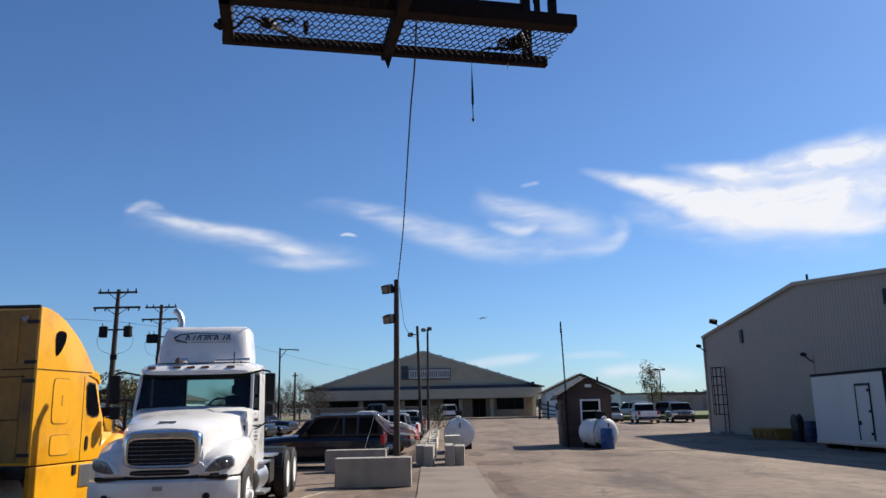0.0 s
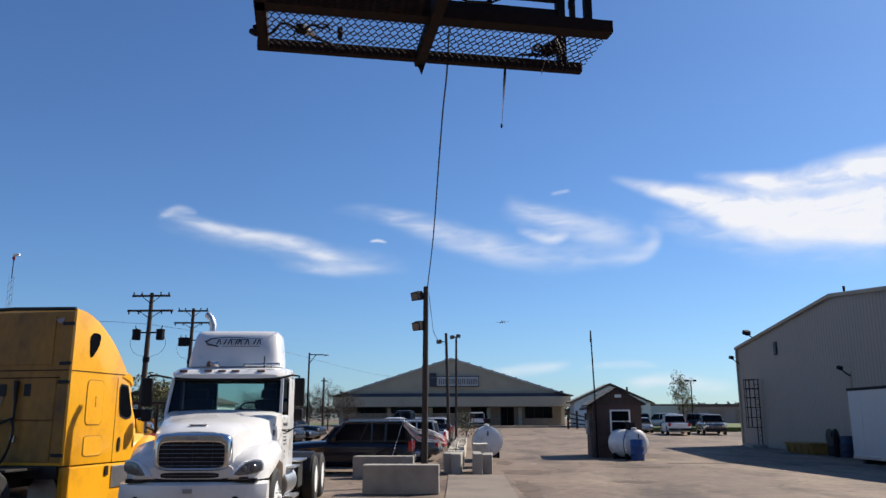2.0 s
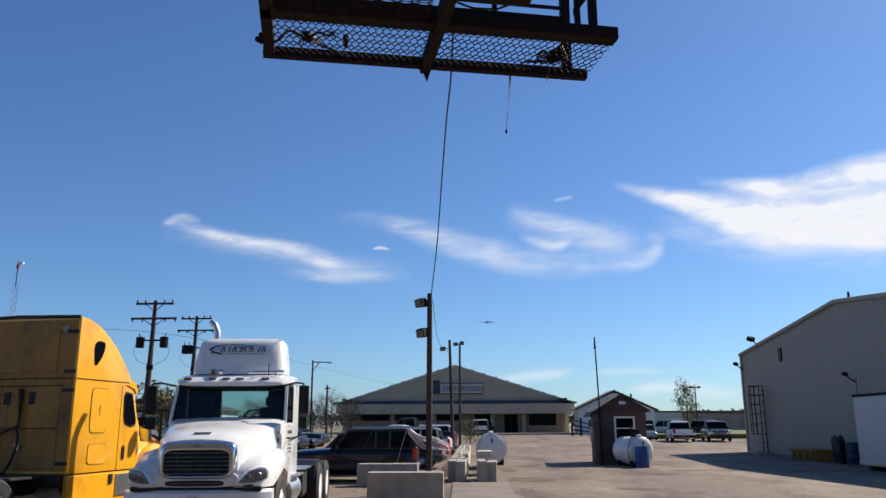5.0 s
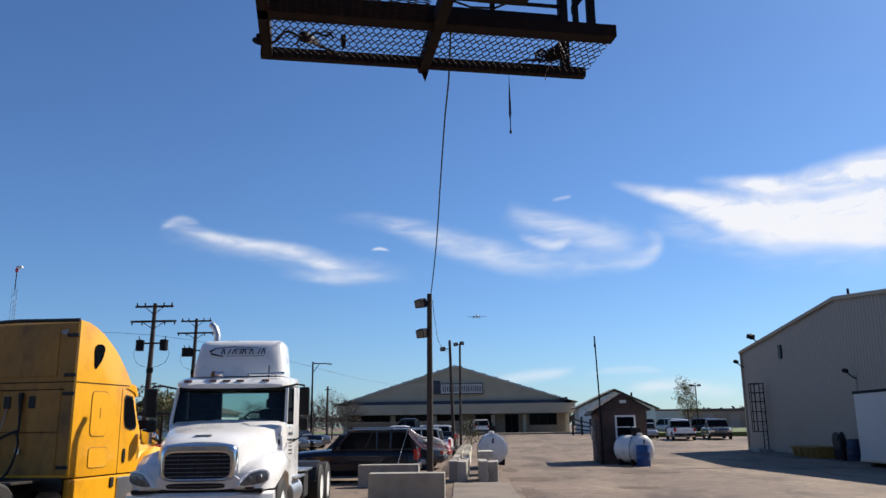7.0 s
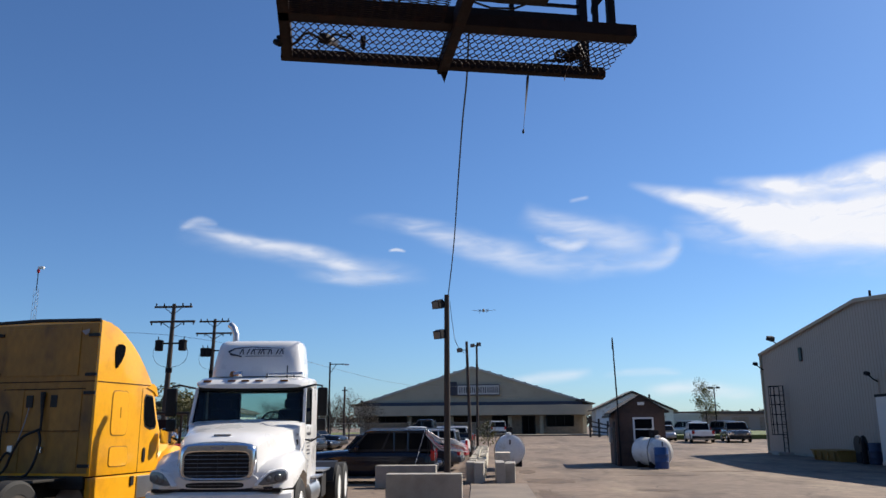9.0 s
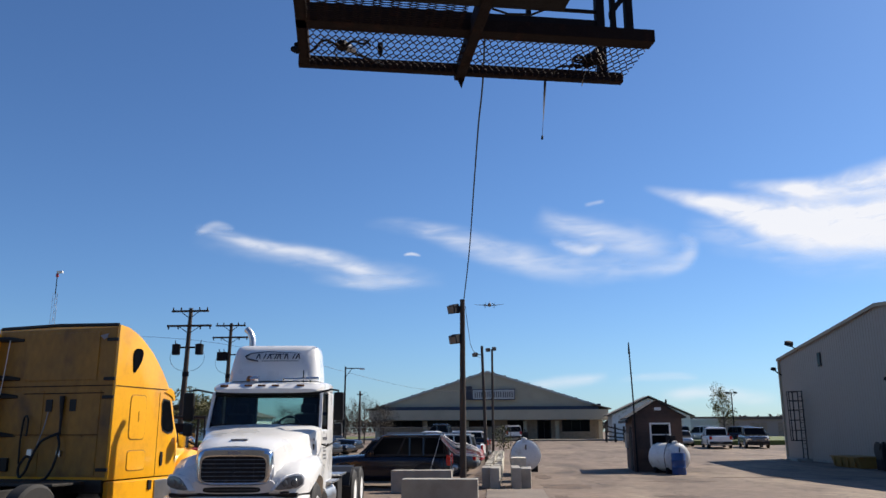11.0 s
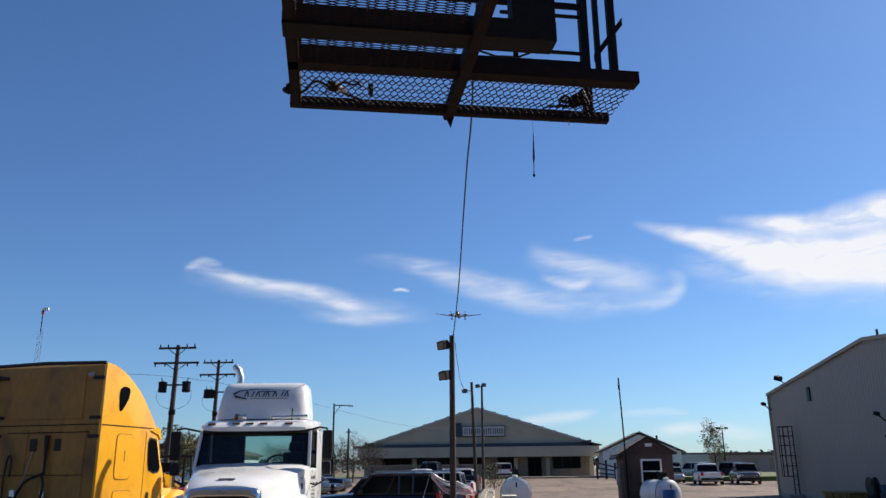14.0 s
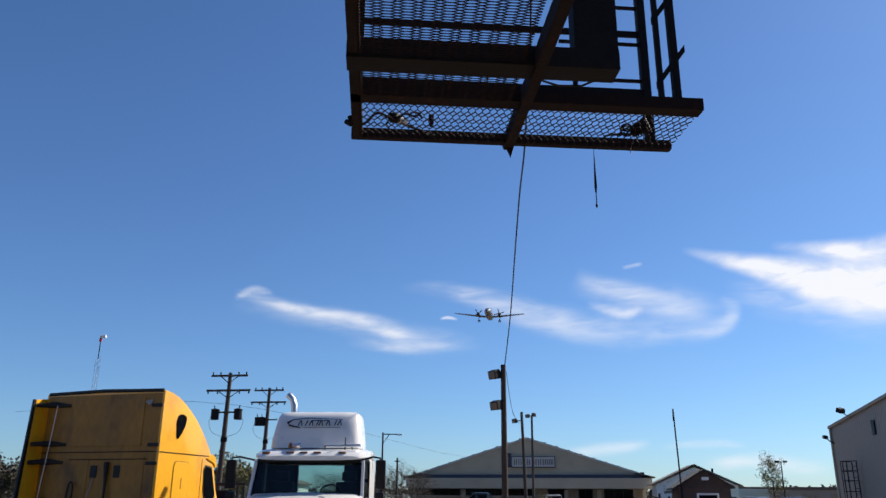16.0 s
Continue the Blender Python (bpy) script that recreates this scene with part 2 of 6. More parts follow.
def box(x0, x1, y0, y1, z0, z1, bevel=0.0, bm=None, m=None):
    own = bmesh.new()
    bmesh.ops.create_cube(own, size=1.0, matrix=Matrix.Translation(((x0 + x1) / 2, (y0 + y1) / 2, (z0 + z1) / 2)) @ Matrix.Diagonal((abs(x1 - x0), abs(y1 - y0), abs(z1 - z0), 1)))
    if bevel:
        bmesh.ops.bevel(own, geom=own.edges[:], offset=bevel, segments=2, affect="EDGES", profile=0.7)
    return merge(own, bm, m)


def merge(own, bm, m=None):
    if m is not None:
        own.transform(m)
    if bm is None:
        return own
    me = bpy.data.meshes.new("t")
    own.to_mesh(me)
    own.free()
    bm.from_mesh(me)
    bpy.data.meshes.remove(me)
    return bm


def rings(sections, cap=True, close=True, bm=None, m=None):
    """Skin equal-length closed sections into one surface."""
    own = bmesh.new()
    vs = [[own.verts.new(p) for p in s] for s in sections]
    n = len(vs[0])
    for a, b in zip(vs, vs[1:]):
        for i in range(n if close else n - 1):
            j = (i + 1) % n
            try:
                own.faces.new((a[i], a[j], b[j], b[i]))
            except ValueError:
                pass
    if cap and close:
        own.faces.new(vs[0])
        own.faces.new(vs[-1])
    bmesh.ops.remove_doubles(own, verts=own.verts, dist=1e-5)
    return merge(own, bm, m)


def tube(points, radius, sides=8, bm=None, m=None):
    pts = [Vector(p) for p in points]
    rad = radius if isinstance(radius, (list, tuple)) else [radius] * len(pts)
    secs = []
    up = Vector((0.123, 0.456, 0.88)).normalized()
    for i, p in enumerate(pts):
        d = (pts[min(i + 1, len(pts) - 1)] - pts[max(i - 1, 0)]).normalized()
        a = d.cross(up)
        if a.length < 0.05:
            a = d.cross(Vector((1, 0, 0)))
        a.normalize()
        b = d.cross(a)
        secs.append([p + (a * math.cos(k * math.tau / sides) + b * math.sin(k * math.tau / sides)) * rad[i] for k in range(sides)])
    return rings(secs, bm=bm, m=m)


def prism(profile, axis, a, b, bevel=0.0, bm=None, m=None):
    """Extrude a 2D profile along an axis from a to b."""
    def put(u, v, w):
        return {"x": (w, u, v), "y": (u, w, v), "z": (u, v, w)}[axis]
    own = bmesh.new()
    lo = [own.verts.new(put(u, v, a)) for u, v in profile]
    hi = [own.verts.new(put(u, v, b)) for u, v in profile]
    own.faces.new(lo)
    own.faces.new(hi)
    for i in range(len(profile)):
        j = (i + 1) % len(profile)
        own.faces.new((lo[i], lo[j], hi[j], hi[i]))
    if bevel:
        bmesh.ops.recalc_face_normals(own, faces=own.faces)
        bmesh.ops.bevel(own, geom=own.edges[:], offset=bevel, segments=2, affect="EDGES", profile=0.7)
    return merge(own, bm, m)


def lathe(profile, sides=24, axis="z", bm=None, m=None, cap=True):
    """Turn (radius, height) pairs about an axis."""
    def put(r, h, k):
        c, s = r * math.cos(k), r * math.sin(k)
        return {"z": (c, s, h), "x": (h, c, s), "y": (c, h, s)}[axis]
    return rings([[put(max(r, 1e-4), h, k * math.tau / sides) for k in range(sides)] for r, h in profile], cap=cap, bm=bm, m=m)


def quad_panel(corners, thick, bevel=0.0, bm=None):
    """A slab of four corners, thickened along its normal."""
    c = [Vector(p) for p in corners]
    nrm = (c[1] - c[0]).cross(c[3] - c[0]).normalized() * thick
    own = bmesh.new()
    lo = [own.verts.new(p) for p in c]
    hi = [own.verts.new(p + nrm) for p in c]
    own.faces.new(lo)
    own.faces.new(hi)
    for i in range(4):
        j = (i + 1) % 4
        own.faces.new((lo[i], lo[j], hi[j], hi[i]))
    if bevel:
        bmesh.ops.recalc_face_normals(own, faces=own.faces)
        bmesh.ops.bevel(own, geom=own.edges[:], offset=bevel, segments=2, affect="EDGES", profile=0.7)
    return merge(own, bm)


def lens_shape(cx, cz, w, h, n=16, power=2.6):
    """A rounded rectangle outline."""
    out = []
    for k in range(n):
        a = k * math.tau / n + math.tau / n / 2
        c, s = math.cos(a), math.sin(a)
        out.append((cx + math.copysign(abs(c) ** (2 / power), c) * w / 2, cz + math.copysign(abs(s) ** (2 / power), s) * h / 2))
    return out


def ground_z(y):
    return 0.0 if y < 55 else min(0.8, (y - 55) * 0.016)


# ---- ground ----
def build_ground():
    bm = bmesh.new()
    xs = [-2500, -600, -200, -80, -30, 0, 30, 80, 200, 600, 2500]
    ys = [-300, -40, 0, 20, 40, 55, 65, 75, 85, 95, 105, 130, 200, 500, 3500]
    grid = [[bm.verts.new((x, y, ground_z(y))) for x in xs] for y in ys]
    for a, b in zip(grid, grid[1:]):
        for i in range(len(xs) - 1):
            bm.faces.new((a[i], a[i + 1], b[i + 1], b[i]))
    tagged(part("ground", bm, ASPHALT), "worn patched tan-grey asphalt yard with cracks and oil stains", "ground", kind="structure")
    # slab in front of the block row
    bm = prism([(-0.55, 12.0), (1.12, 12.0), (1.05, 18), (1.02, 26.0), (-0.75, 26.0), (-0.6, 18)], "z", -0.05, 0.03, 0.01)
    tagged(part("concrete_pad", bm, PAD), "pale cracked concrete slab let into the asphalt", "pavement", kind="structure")
    bm = prism([(-8, 97), (13, 97), (13.5, 108), (-19, 108)], "z", 0.4, 0.83)
    tagged(part("pavement", bm, PAD), "pale concrete apron before the office building", "pavement", kind="structure")
    for name, pts, z in (("verge", [(15.5, 81), (60, 81), (60, 135), (17, 135)], 0.86), ("verge", [(-140, 70), (-24, 70), (-24, 160), (-140, 160)], 0.95)):
        bm = prism(pts, "z", 0.2, z, 0.05)
        tagged(part(name, bm, GRASS), "strip of green mown grass beside the yard", "grass", kind="structure")


build_ground()


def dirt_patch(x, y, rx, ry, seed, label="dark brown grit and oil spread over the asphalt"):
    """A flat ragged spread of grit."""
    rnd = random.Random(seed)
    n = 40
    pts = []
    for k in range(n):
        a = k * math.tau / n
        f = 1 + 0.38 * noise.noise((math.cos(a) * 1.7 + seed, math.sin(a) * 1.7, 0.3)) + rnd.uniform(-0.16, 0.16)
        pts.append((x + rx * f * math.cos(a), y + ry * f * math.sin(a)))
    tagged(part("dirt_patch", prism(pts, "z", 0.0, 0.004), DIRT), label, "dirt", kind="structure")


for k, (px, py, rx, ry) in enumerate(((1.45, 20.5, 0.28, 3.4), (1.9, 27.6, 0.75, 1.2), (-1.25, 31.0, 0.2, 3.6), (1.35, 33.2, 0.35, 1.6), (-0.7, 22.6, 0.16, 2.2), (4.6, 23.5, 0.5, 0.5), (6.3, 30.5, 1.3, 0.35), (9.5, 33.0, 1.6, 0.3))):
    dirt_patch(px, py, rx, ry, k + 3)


# ---- steel platform overhead ----
PLAT = pose(-1.53, 5.24, 4.4, 0, 0, 12)


def expanded(x0, x1, y0, y1, long_axis, lwd, swd, width, thick, bm):
    """Expanded metal: staggered diamonds of flat strands between two corners."""
    def strand(p, q):
        p, q = Vector((*p, 0)), Vector((*q, 0))
        d = (q - p).normalized()
        nn = Vector((-d.y, d.x, 0)) * width / 2
        t = Vector((0, 0, thick))
        vs = [bm.verts.new(c) for c in (p - nn, p + nn, q + nn, q - nn, p - nn + t, p + nn + t, q + nn + t, q - nn + t)]
        for f in ((0, 1, 2, 3), (7, 6, 5, 4), (0, 4, 5, 1), (3, 2, 6, 7), (1, 5, 6, 2), (0, 3, 7, 4)):
            bm.faces.new([vs[i] for i in f])
    dx, dy = (lwd, swd) if long_axis == "x" else (swd, lwd)
    nx, ny = int((x1 - x0) / dx), int((y1 - y0) / dy)
    dx, dy = (x1 - x0) / nx, (y1 - y0) / ny
    for i in range(nx):
        for j in range(ny):
            cx, cy = x0 + (i + 0.5) * dx, y0 + (j + 0.5) * dy
            if long_axis == "x":
                for s in (-1, 1):
                    for e in (-1, 1):
                        strand((cx + s * dx * 0.5, cy), (cx + s * dx * 0.12, cy + e * dy * 0.5))
                strand((cx - dx * 0.12, cy - dy / 2), (cx + dx * 0.12, cy - dy / 2))
            else:
                for s in (-1, 1):
                    for e in (-1, 1):
                        strand((cx, cy + s * dy * 0.5), (cx + e * dx * 0.5, cy + s * dy * 0.14))
                strand((cx - dx / 2, cy - dy * 0.14), (cx - dx / 2, cy + dy * 0.14))


def build_platform():
    t = thing("steel_platform", "rusty dark steel catwalk platform with expanded metal floor and guard rail", "platform", PLAT)

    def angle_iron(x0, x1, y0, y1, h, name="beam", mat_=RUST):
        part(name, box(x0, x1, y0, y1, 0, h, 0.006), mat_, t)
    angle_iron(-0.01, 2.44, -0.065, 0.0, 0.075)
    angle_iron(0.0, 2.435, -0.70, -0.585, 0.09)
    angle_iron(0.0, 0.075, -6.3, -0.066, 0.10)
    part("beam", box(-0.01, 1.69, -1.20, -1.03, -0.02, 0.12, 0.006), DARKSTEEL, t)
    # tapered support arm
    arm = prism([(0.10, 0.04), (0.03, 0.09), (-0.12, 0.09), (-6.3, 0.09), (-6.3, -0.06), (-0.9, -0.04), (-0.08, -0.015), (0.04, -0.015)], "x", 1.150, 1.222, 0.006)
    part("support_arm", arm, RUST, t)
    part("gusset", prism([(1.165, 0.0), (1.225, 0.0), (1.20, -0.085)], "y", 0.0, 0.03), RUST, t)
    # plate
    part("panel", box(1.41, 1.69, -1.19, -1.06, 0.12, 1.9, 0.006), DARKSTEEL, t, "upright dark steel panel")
    part("loose_wire", tube([(1.22, -0.95, 0.03), (1.35, -0.95, -0.01), (1.5, -0.97, -0.015), (1.62, -1.02, 0.02)], 0.008, 6), BLACK, t)
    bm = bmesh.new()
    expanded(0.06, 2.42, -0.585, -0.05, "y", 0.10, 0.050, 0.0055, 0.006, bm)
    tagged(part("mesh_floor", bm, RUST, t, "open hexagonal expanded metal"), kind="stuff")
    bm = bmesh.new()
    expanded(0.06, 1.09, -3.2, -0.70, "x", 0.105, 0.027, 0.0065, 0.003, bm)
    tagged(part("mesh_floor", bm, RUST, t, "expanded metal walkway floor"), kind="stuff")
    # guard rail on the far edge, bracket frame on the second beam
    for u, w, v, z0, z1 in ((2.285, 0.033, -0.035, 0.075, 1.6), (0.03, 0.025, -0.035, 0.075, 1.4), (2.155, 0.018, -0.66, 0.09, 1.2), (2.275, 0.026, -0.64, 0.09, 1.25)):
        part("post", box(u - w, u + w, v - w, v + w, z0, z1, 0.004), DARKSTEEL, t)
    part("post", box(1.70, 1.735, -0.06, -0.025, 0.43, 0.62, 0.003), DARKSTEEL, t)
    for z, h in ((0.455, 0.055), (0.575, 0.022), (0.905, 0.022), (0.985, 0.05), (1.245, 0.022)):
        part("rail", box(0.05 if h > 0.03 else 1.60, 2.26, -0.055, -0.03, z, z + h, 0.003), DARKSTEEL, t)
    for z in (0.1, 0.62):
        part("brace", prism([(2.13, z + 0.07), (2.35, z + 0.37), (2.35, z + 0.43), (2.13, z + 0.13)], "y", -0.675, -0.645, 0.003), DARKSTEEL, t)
    part("hook", tube([(0.02, -0.25, 0.06), (-0.015, -0.25, 0.045), (-0.03, -0.27, 0.01), (0.0, -0.29, -0.01)], 0.025, 8), DARKSTEEL, t)
    return t


build_platform()


def loose_lamp(m):
    """A broken lamp holder lying on the mesh with its cords trailing off."""
    t = thing("flood_light", "broken lamp holder with loose cords lying on the platform mesh", "flood light", m)
    part("holder", prism([(-0.035, -0.03), (0.02, -0.045), (0.05, -0.005), (0.025, 0.04), (-0.03, 0.03)], "z", 0.0, 0.05, 0.008), DARKSTEEL, t)
    part("socket", lathe([(0.028, 0), (0.03, 0.05), (0.018, 0.09), (0.004, 0.092)], 12, "x"), TANKWHITE, t, m=pose(0.02, 0.02, 0.03, 0, 0, 35))
    for pts, r in (([(-0.03, 0, 0.02), (-0.09, -0.05, 0.03), (-0.14, -0.05, 0.02), (-0.18, 0.03, 0.01), (-0.23, 0.10, 0.01)], 0.010),
                   ([(0.03, -0.02, 0.02), (0.08, -0.06, 0.03), (0.14, -0.05, 0.02), (0.18, -0.07, 0.02), (0.20, -0.05, 0.01)], 0.009),
                   ([(0.10, -0.05, 0.03), (0.14, -0.09, 0.03), (0.19, -0.09, 0.02)], 0.006),
                   ([(0.02, 0.03, 0.02), (0.10, 0.10, 0.02), (0.20, 0.17, 0.02), (0.30, 0.24, 0.01)], 0.011),
                   ([(-0.02, 0.02, 0.03), (-0.05, 0.08, 0.02), (-0.03, 0.14, 0.01)], 0.006)):
        part("cord", tube(spline(pts, 4), r, 6), BLACK, t, smooth=True)
    return t


def clamped_flood(m):
    """A finned flood lamp on its yoke, with coiled cord and a short drop of bare wire."""
    t = thing("flood_light", "dark finned floodlight clamped at the platform's end", "flood light", m)
    head = part("housing", lathe([(0.03, -0.09), (0.05, -0.07), (0.055, 0.0), (0.075, 0.05), (0.08, 0.075), (0.07, 0.08), (0.01, 0.07)], 16, "x"), DARKSTEEL, t, smooth=True, m=pose(0.05, 0, 0.07, 0, -18, -28))
    for k in range(4):
        part("fin", lathe([(0.05, -0.004), (0.066, -0.004), (0.066, 0.004), (0.05, 0.004)], 16, "x"), DARKSTEEL, head, m=pose(-0.06 + k * 0.022, 0, 0))
    for rx, ry in ((20, 10), (65, -20), (100, 30)):
        ring = [(0.055 * math.cos(k * math.tau / 16), 0.055 * math.sin(k * math.tau / 16), 0) for k in range(17)]
        part("yoke", tube(ring, 0.008, 6), DARKSTEEL, t, m=pose(-0.06, 0.03, 0.06, rx, ry, 0))
    part("cord", tube(spline([(-0.08, 0.02, 0.03), (-0.13, 0.05, 0.02), (-0.19, 0.07, 0.03), (-0.25, 0.09, 0.01), (-0.26, 0.13, -0.02)], 5), 0.010, 6), BLACK, t, smooth=True)
    part("cord", tube(spline([(-0.06, -0.02, 0.06), (-0.11, -0.05, 0.05), (-0.12, 0.02, 0.02), (-0.04, 0.05, 0.01)], 5), 0.007, 6), BLACK, t, smooth=True)
    part("bare_wire", tube([(0.03, 0.05, 0.04), (0.035, 0.20, 0.0), (0.04, 0.25, -0.015), (0.035, 0.255, -0.06)], 0.004, 5), TAPE, t)
    return t


def spline(keys, n):
    """Smooth points through a few knots."""
    out = []
    k = [Vector(p) for p in keys]
    for i in range(len(k) - 1):
        p0, p1, p2, p3 = k[max(i - 1, 0)], k[i], k[i + 1], k[min(i + 2, len(k) - 1)]
        for j in range(n):
            s = j / n
            out.append(0.5 * (2 * p1 + (p2 - p0) * s + (2 * p0 - 5 * p1 + 4 * p2 - p3) * s * s + (3 * p1 - p0 - 3 * p2 + p3) * s ** 3))
    out.append(k[-1])
    return out


loose_lamp(PLAT @ pose(0.30, -0.31, 0.012))
clamped_flood(PLAT @ pose(2.09, -0.25, 0.012, 0, 0, 0) @ Matrix.Scale(0.85, 4))
tagged(part("bolt", lathe([(0.012, 0), (0.02, 0.03), (0.02, 0.09), (0.005, 0.09)], 8), DARKSTEEL, m=PLAT @ pose(0.573, -0.26, 0.006)), "short dark bolt upright on the mesh", "bolt")


def build_strap():
    """A webbing strap that hangs from the platform edge and swings."""
    t = thing("hanging_strap", "frayed black webbing strap with metal end hanging from platform", "strap")
    secs = []
    for k in range(13):
        z = 0.05 - 0.52 * k / 12
        w = 0.012 if 1 < k < 10 else 0.004
        a = k * 0.12
        secs.append([(w * math.cos(a) + 0.0015 * math.sin(a), w * math.sin(a), z), (-0.0015 * math.sin(a), 0.0015, z), (-w * math.cos(a), -w * math.sin(a), z), (0.0015 * math.sin(a), -0.0015, z)])
    part("webbing", rings(secs), STRAP, t)
    part("end_tip", lathe([(0.003, -0.5), (0.009, -0.49), (0.009, -0.475), (0.004, -0.465)], 10), DARKSTEEL, t)
    return t


strap = build_strap()


# ---- pole with two floodlights and the cable ----
def build_pole(name, x, y, h, r, lean, lamps, label):
    t = thing(name, label, "lamp pole", pose(x, y, ground_z(y)))
    part("shaft", tube([(0, 0, -0.1), (lean * 0.5, 0, h / 2), (lean, 0, h)], [r * 1.15, r, r * 0.85], 12), WOOD, t, smooth=True)
    for dx, dz, rz in lamps:
        f = dz / h
        px = lean * f
        arm = part("lamp_arm", tube([(px, 0, dz), (px + dx * 0.5, -0.05, dz + 0.02), (px + dx * 0.7, -0.1, dz)], 0.025, 6), DARKSTEEL, t)
        head = part("lamp_head", prism([(-0.14, -0.12), (0.08, -0.14), (0.17, 0.0), (0.08, 0.13), (-0.14, 0.11)], "x", -0.13, 0.13, 0.02), DARKSTEEL, t, m=pose(px + dx, -0.1, dz, 15, 0, rz))
        part("lens", box(-0.11, 0.11, -0.155, -0.14, -0.10, 0.09, 0.004), LAMPGLASS, head)
    return t


build_pole("lamp_pole", -1.30, 22.3, 5.5, 0.085, 0.03, ((-0.24, 5.22, -35), (-0.2, 4.36, -30)), "weathered brown wooden pole with two floodlights")
build_pole("lamp_pole", -1.36, 50, 7.1, 0.10, -0.18, ((-0.45, 6.55, -30),), "dark wooden pole with one floodlight on an arm")
build_pole("lamp_pole", -1.08, 58, 7.65, 0.09, 0.05, ((0.15, 7.68, 20), (-0.3, 7.6, -25)), "slim grey pole with two small floodlights at its top")


def cable(name, pts, r, label, material=BLACK):
    ob = part(name, tube(pts, r, 6), material, smooth=True)
    return tagged(ob, label, "cable")


cable("overhead_cable", spline([(-1.24, 22.4, 5.45), (-0.91, 19, 6.16), (-0.64, 15.5, 6.79), (-0.46, 13, 7.04), (-0.33, 11.3, 7.09), (-0.23, 9.5, 7.36), (-0.16, 8.2, 7.6), (0.05, -1.45, 9.2)], 6), 0.014, "black twisted cable strung from pole up over the platform")
cable("pole_wire", spline([(-1.18, 22.25, 5.3), (-1.1, 22.2, 4.6), (-0.95, 22.4, 4.0), (-1.4, 50, 6.2)], 6), 0.008, "thin slack black wire beside the pole")


# ---- concrete blocks ----
def concrete_block(x0, x1, y0, y1, h, rz=0, label="pale cast concrete barrier block on the asphalt", group="concrete blocks", material=CONCRETE):
    bm = box(-(x1 - x0) / 2, (x1 - x0) / 2, -(y1 - y0) / 2, (y1 - y0) / 2, 0, h, 0.025)
    rnd = random.Random(int(x0 * 100 + y0 * 10))
    for v in bm.verts:
        v.co += Vector((rnd.uniform(-1, 1), rnd.uniform(-1, 1), rnd.uniform(-1, 1))) * 0.006
    return tagged(part("concrete_block", bm, material, m=pose((x0 + x1) / 2, (y0 + y1) / 2, ground_z(y0), 0, 0, rz)), label, "block", group)


def build_blocks():
    concrete_block(-2.64, -0.80, 19.55, 20.15, 0.69, 0.5)
    concrete_block(-3.62, -1.78, 24.6, 25.2, 0.66, 0.5)
    concrete_block(-0.93, -0.665, 26.6, 28.0, 0.66, 1)
    concrete_block(-0.645, -0.33, 26.35, 28.3, 0.65, -1)
    concrete_block(0.04, 0.33, 26.3, 28.1, 0.66, 1)
    concrete_block(0.37, 0.70, 26.6, 28.2, 0.62, -2)
    rnd = random.Random(12)
    # row blocks and the tall one have sunlight put into their colour
    for k in range(17):
        y = 29.6 + k * 1.62 + rnd.uniform(-0.12, 0.12)
        dx = rnd.uniform(-0.03, 0.03)
        concrete_block(-1.0 + dx, -0.70 + dx, y, y + 0.62, 0.50, rnd.uniform(-5, 5), label="small concrete block in a long row, coloured sunlit-pale", material=SUNLITCONCRETE)
        if k not in (4, 11):
            dx = rnd.uniform(-0.03, 0.03)
            concrete_block(-0.62 + dx, -0.30 + dx, y + 0.35, y + 0.97, 0.50, rnd.uniform(-5, 5), label="small concrete block in a long row, coloured sunlit-pale", material=SUNLITCONCRETE)
    concrete_block(0.05, 0.6, 29.8, 31.0, 0.86, label="taller concrete block beside the fuel tank, coloured sunlit-pale", material=SUNLITCONCRETE)


build_blocks()


def build_lines():
    """Faded bay lines painted on the asphalt."""
    for x0, y0, x1, y1 in ((-3.15, 17.3, -2.72, 18.9), (-5.9, 25.6, -3.2, 25.75), (-5.6, 29.4, -2.6, 29.5)):
        d = Vector((y0 - y1, x1 - x0, 0)).normalized() * 0.05
        a, b = Vector((x0, y0, 0.001)), Vector((x1, y1, 0.001))
        tagged(part("parking_line", quad_panel([a - d, b - d, b + d, a + d], 0.004), LINE), "faded pale parking line painted on asphalt", "marking", kind="structure")


build_lines()


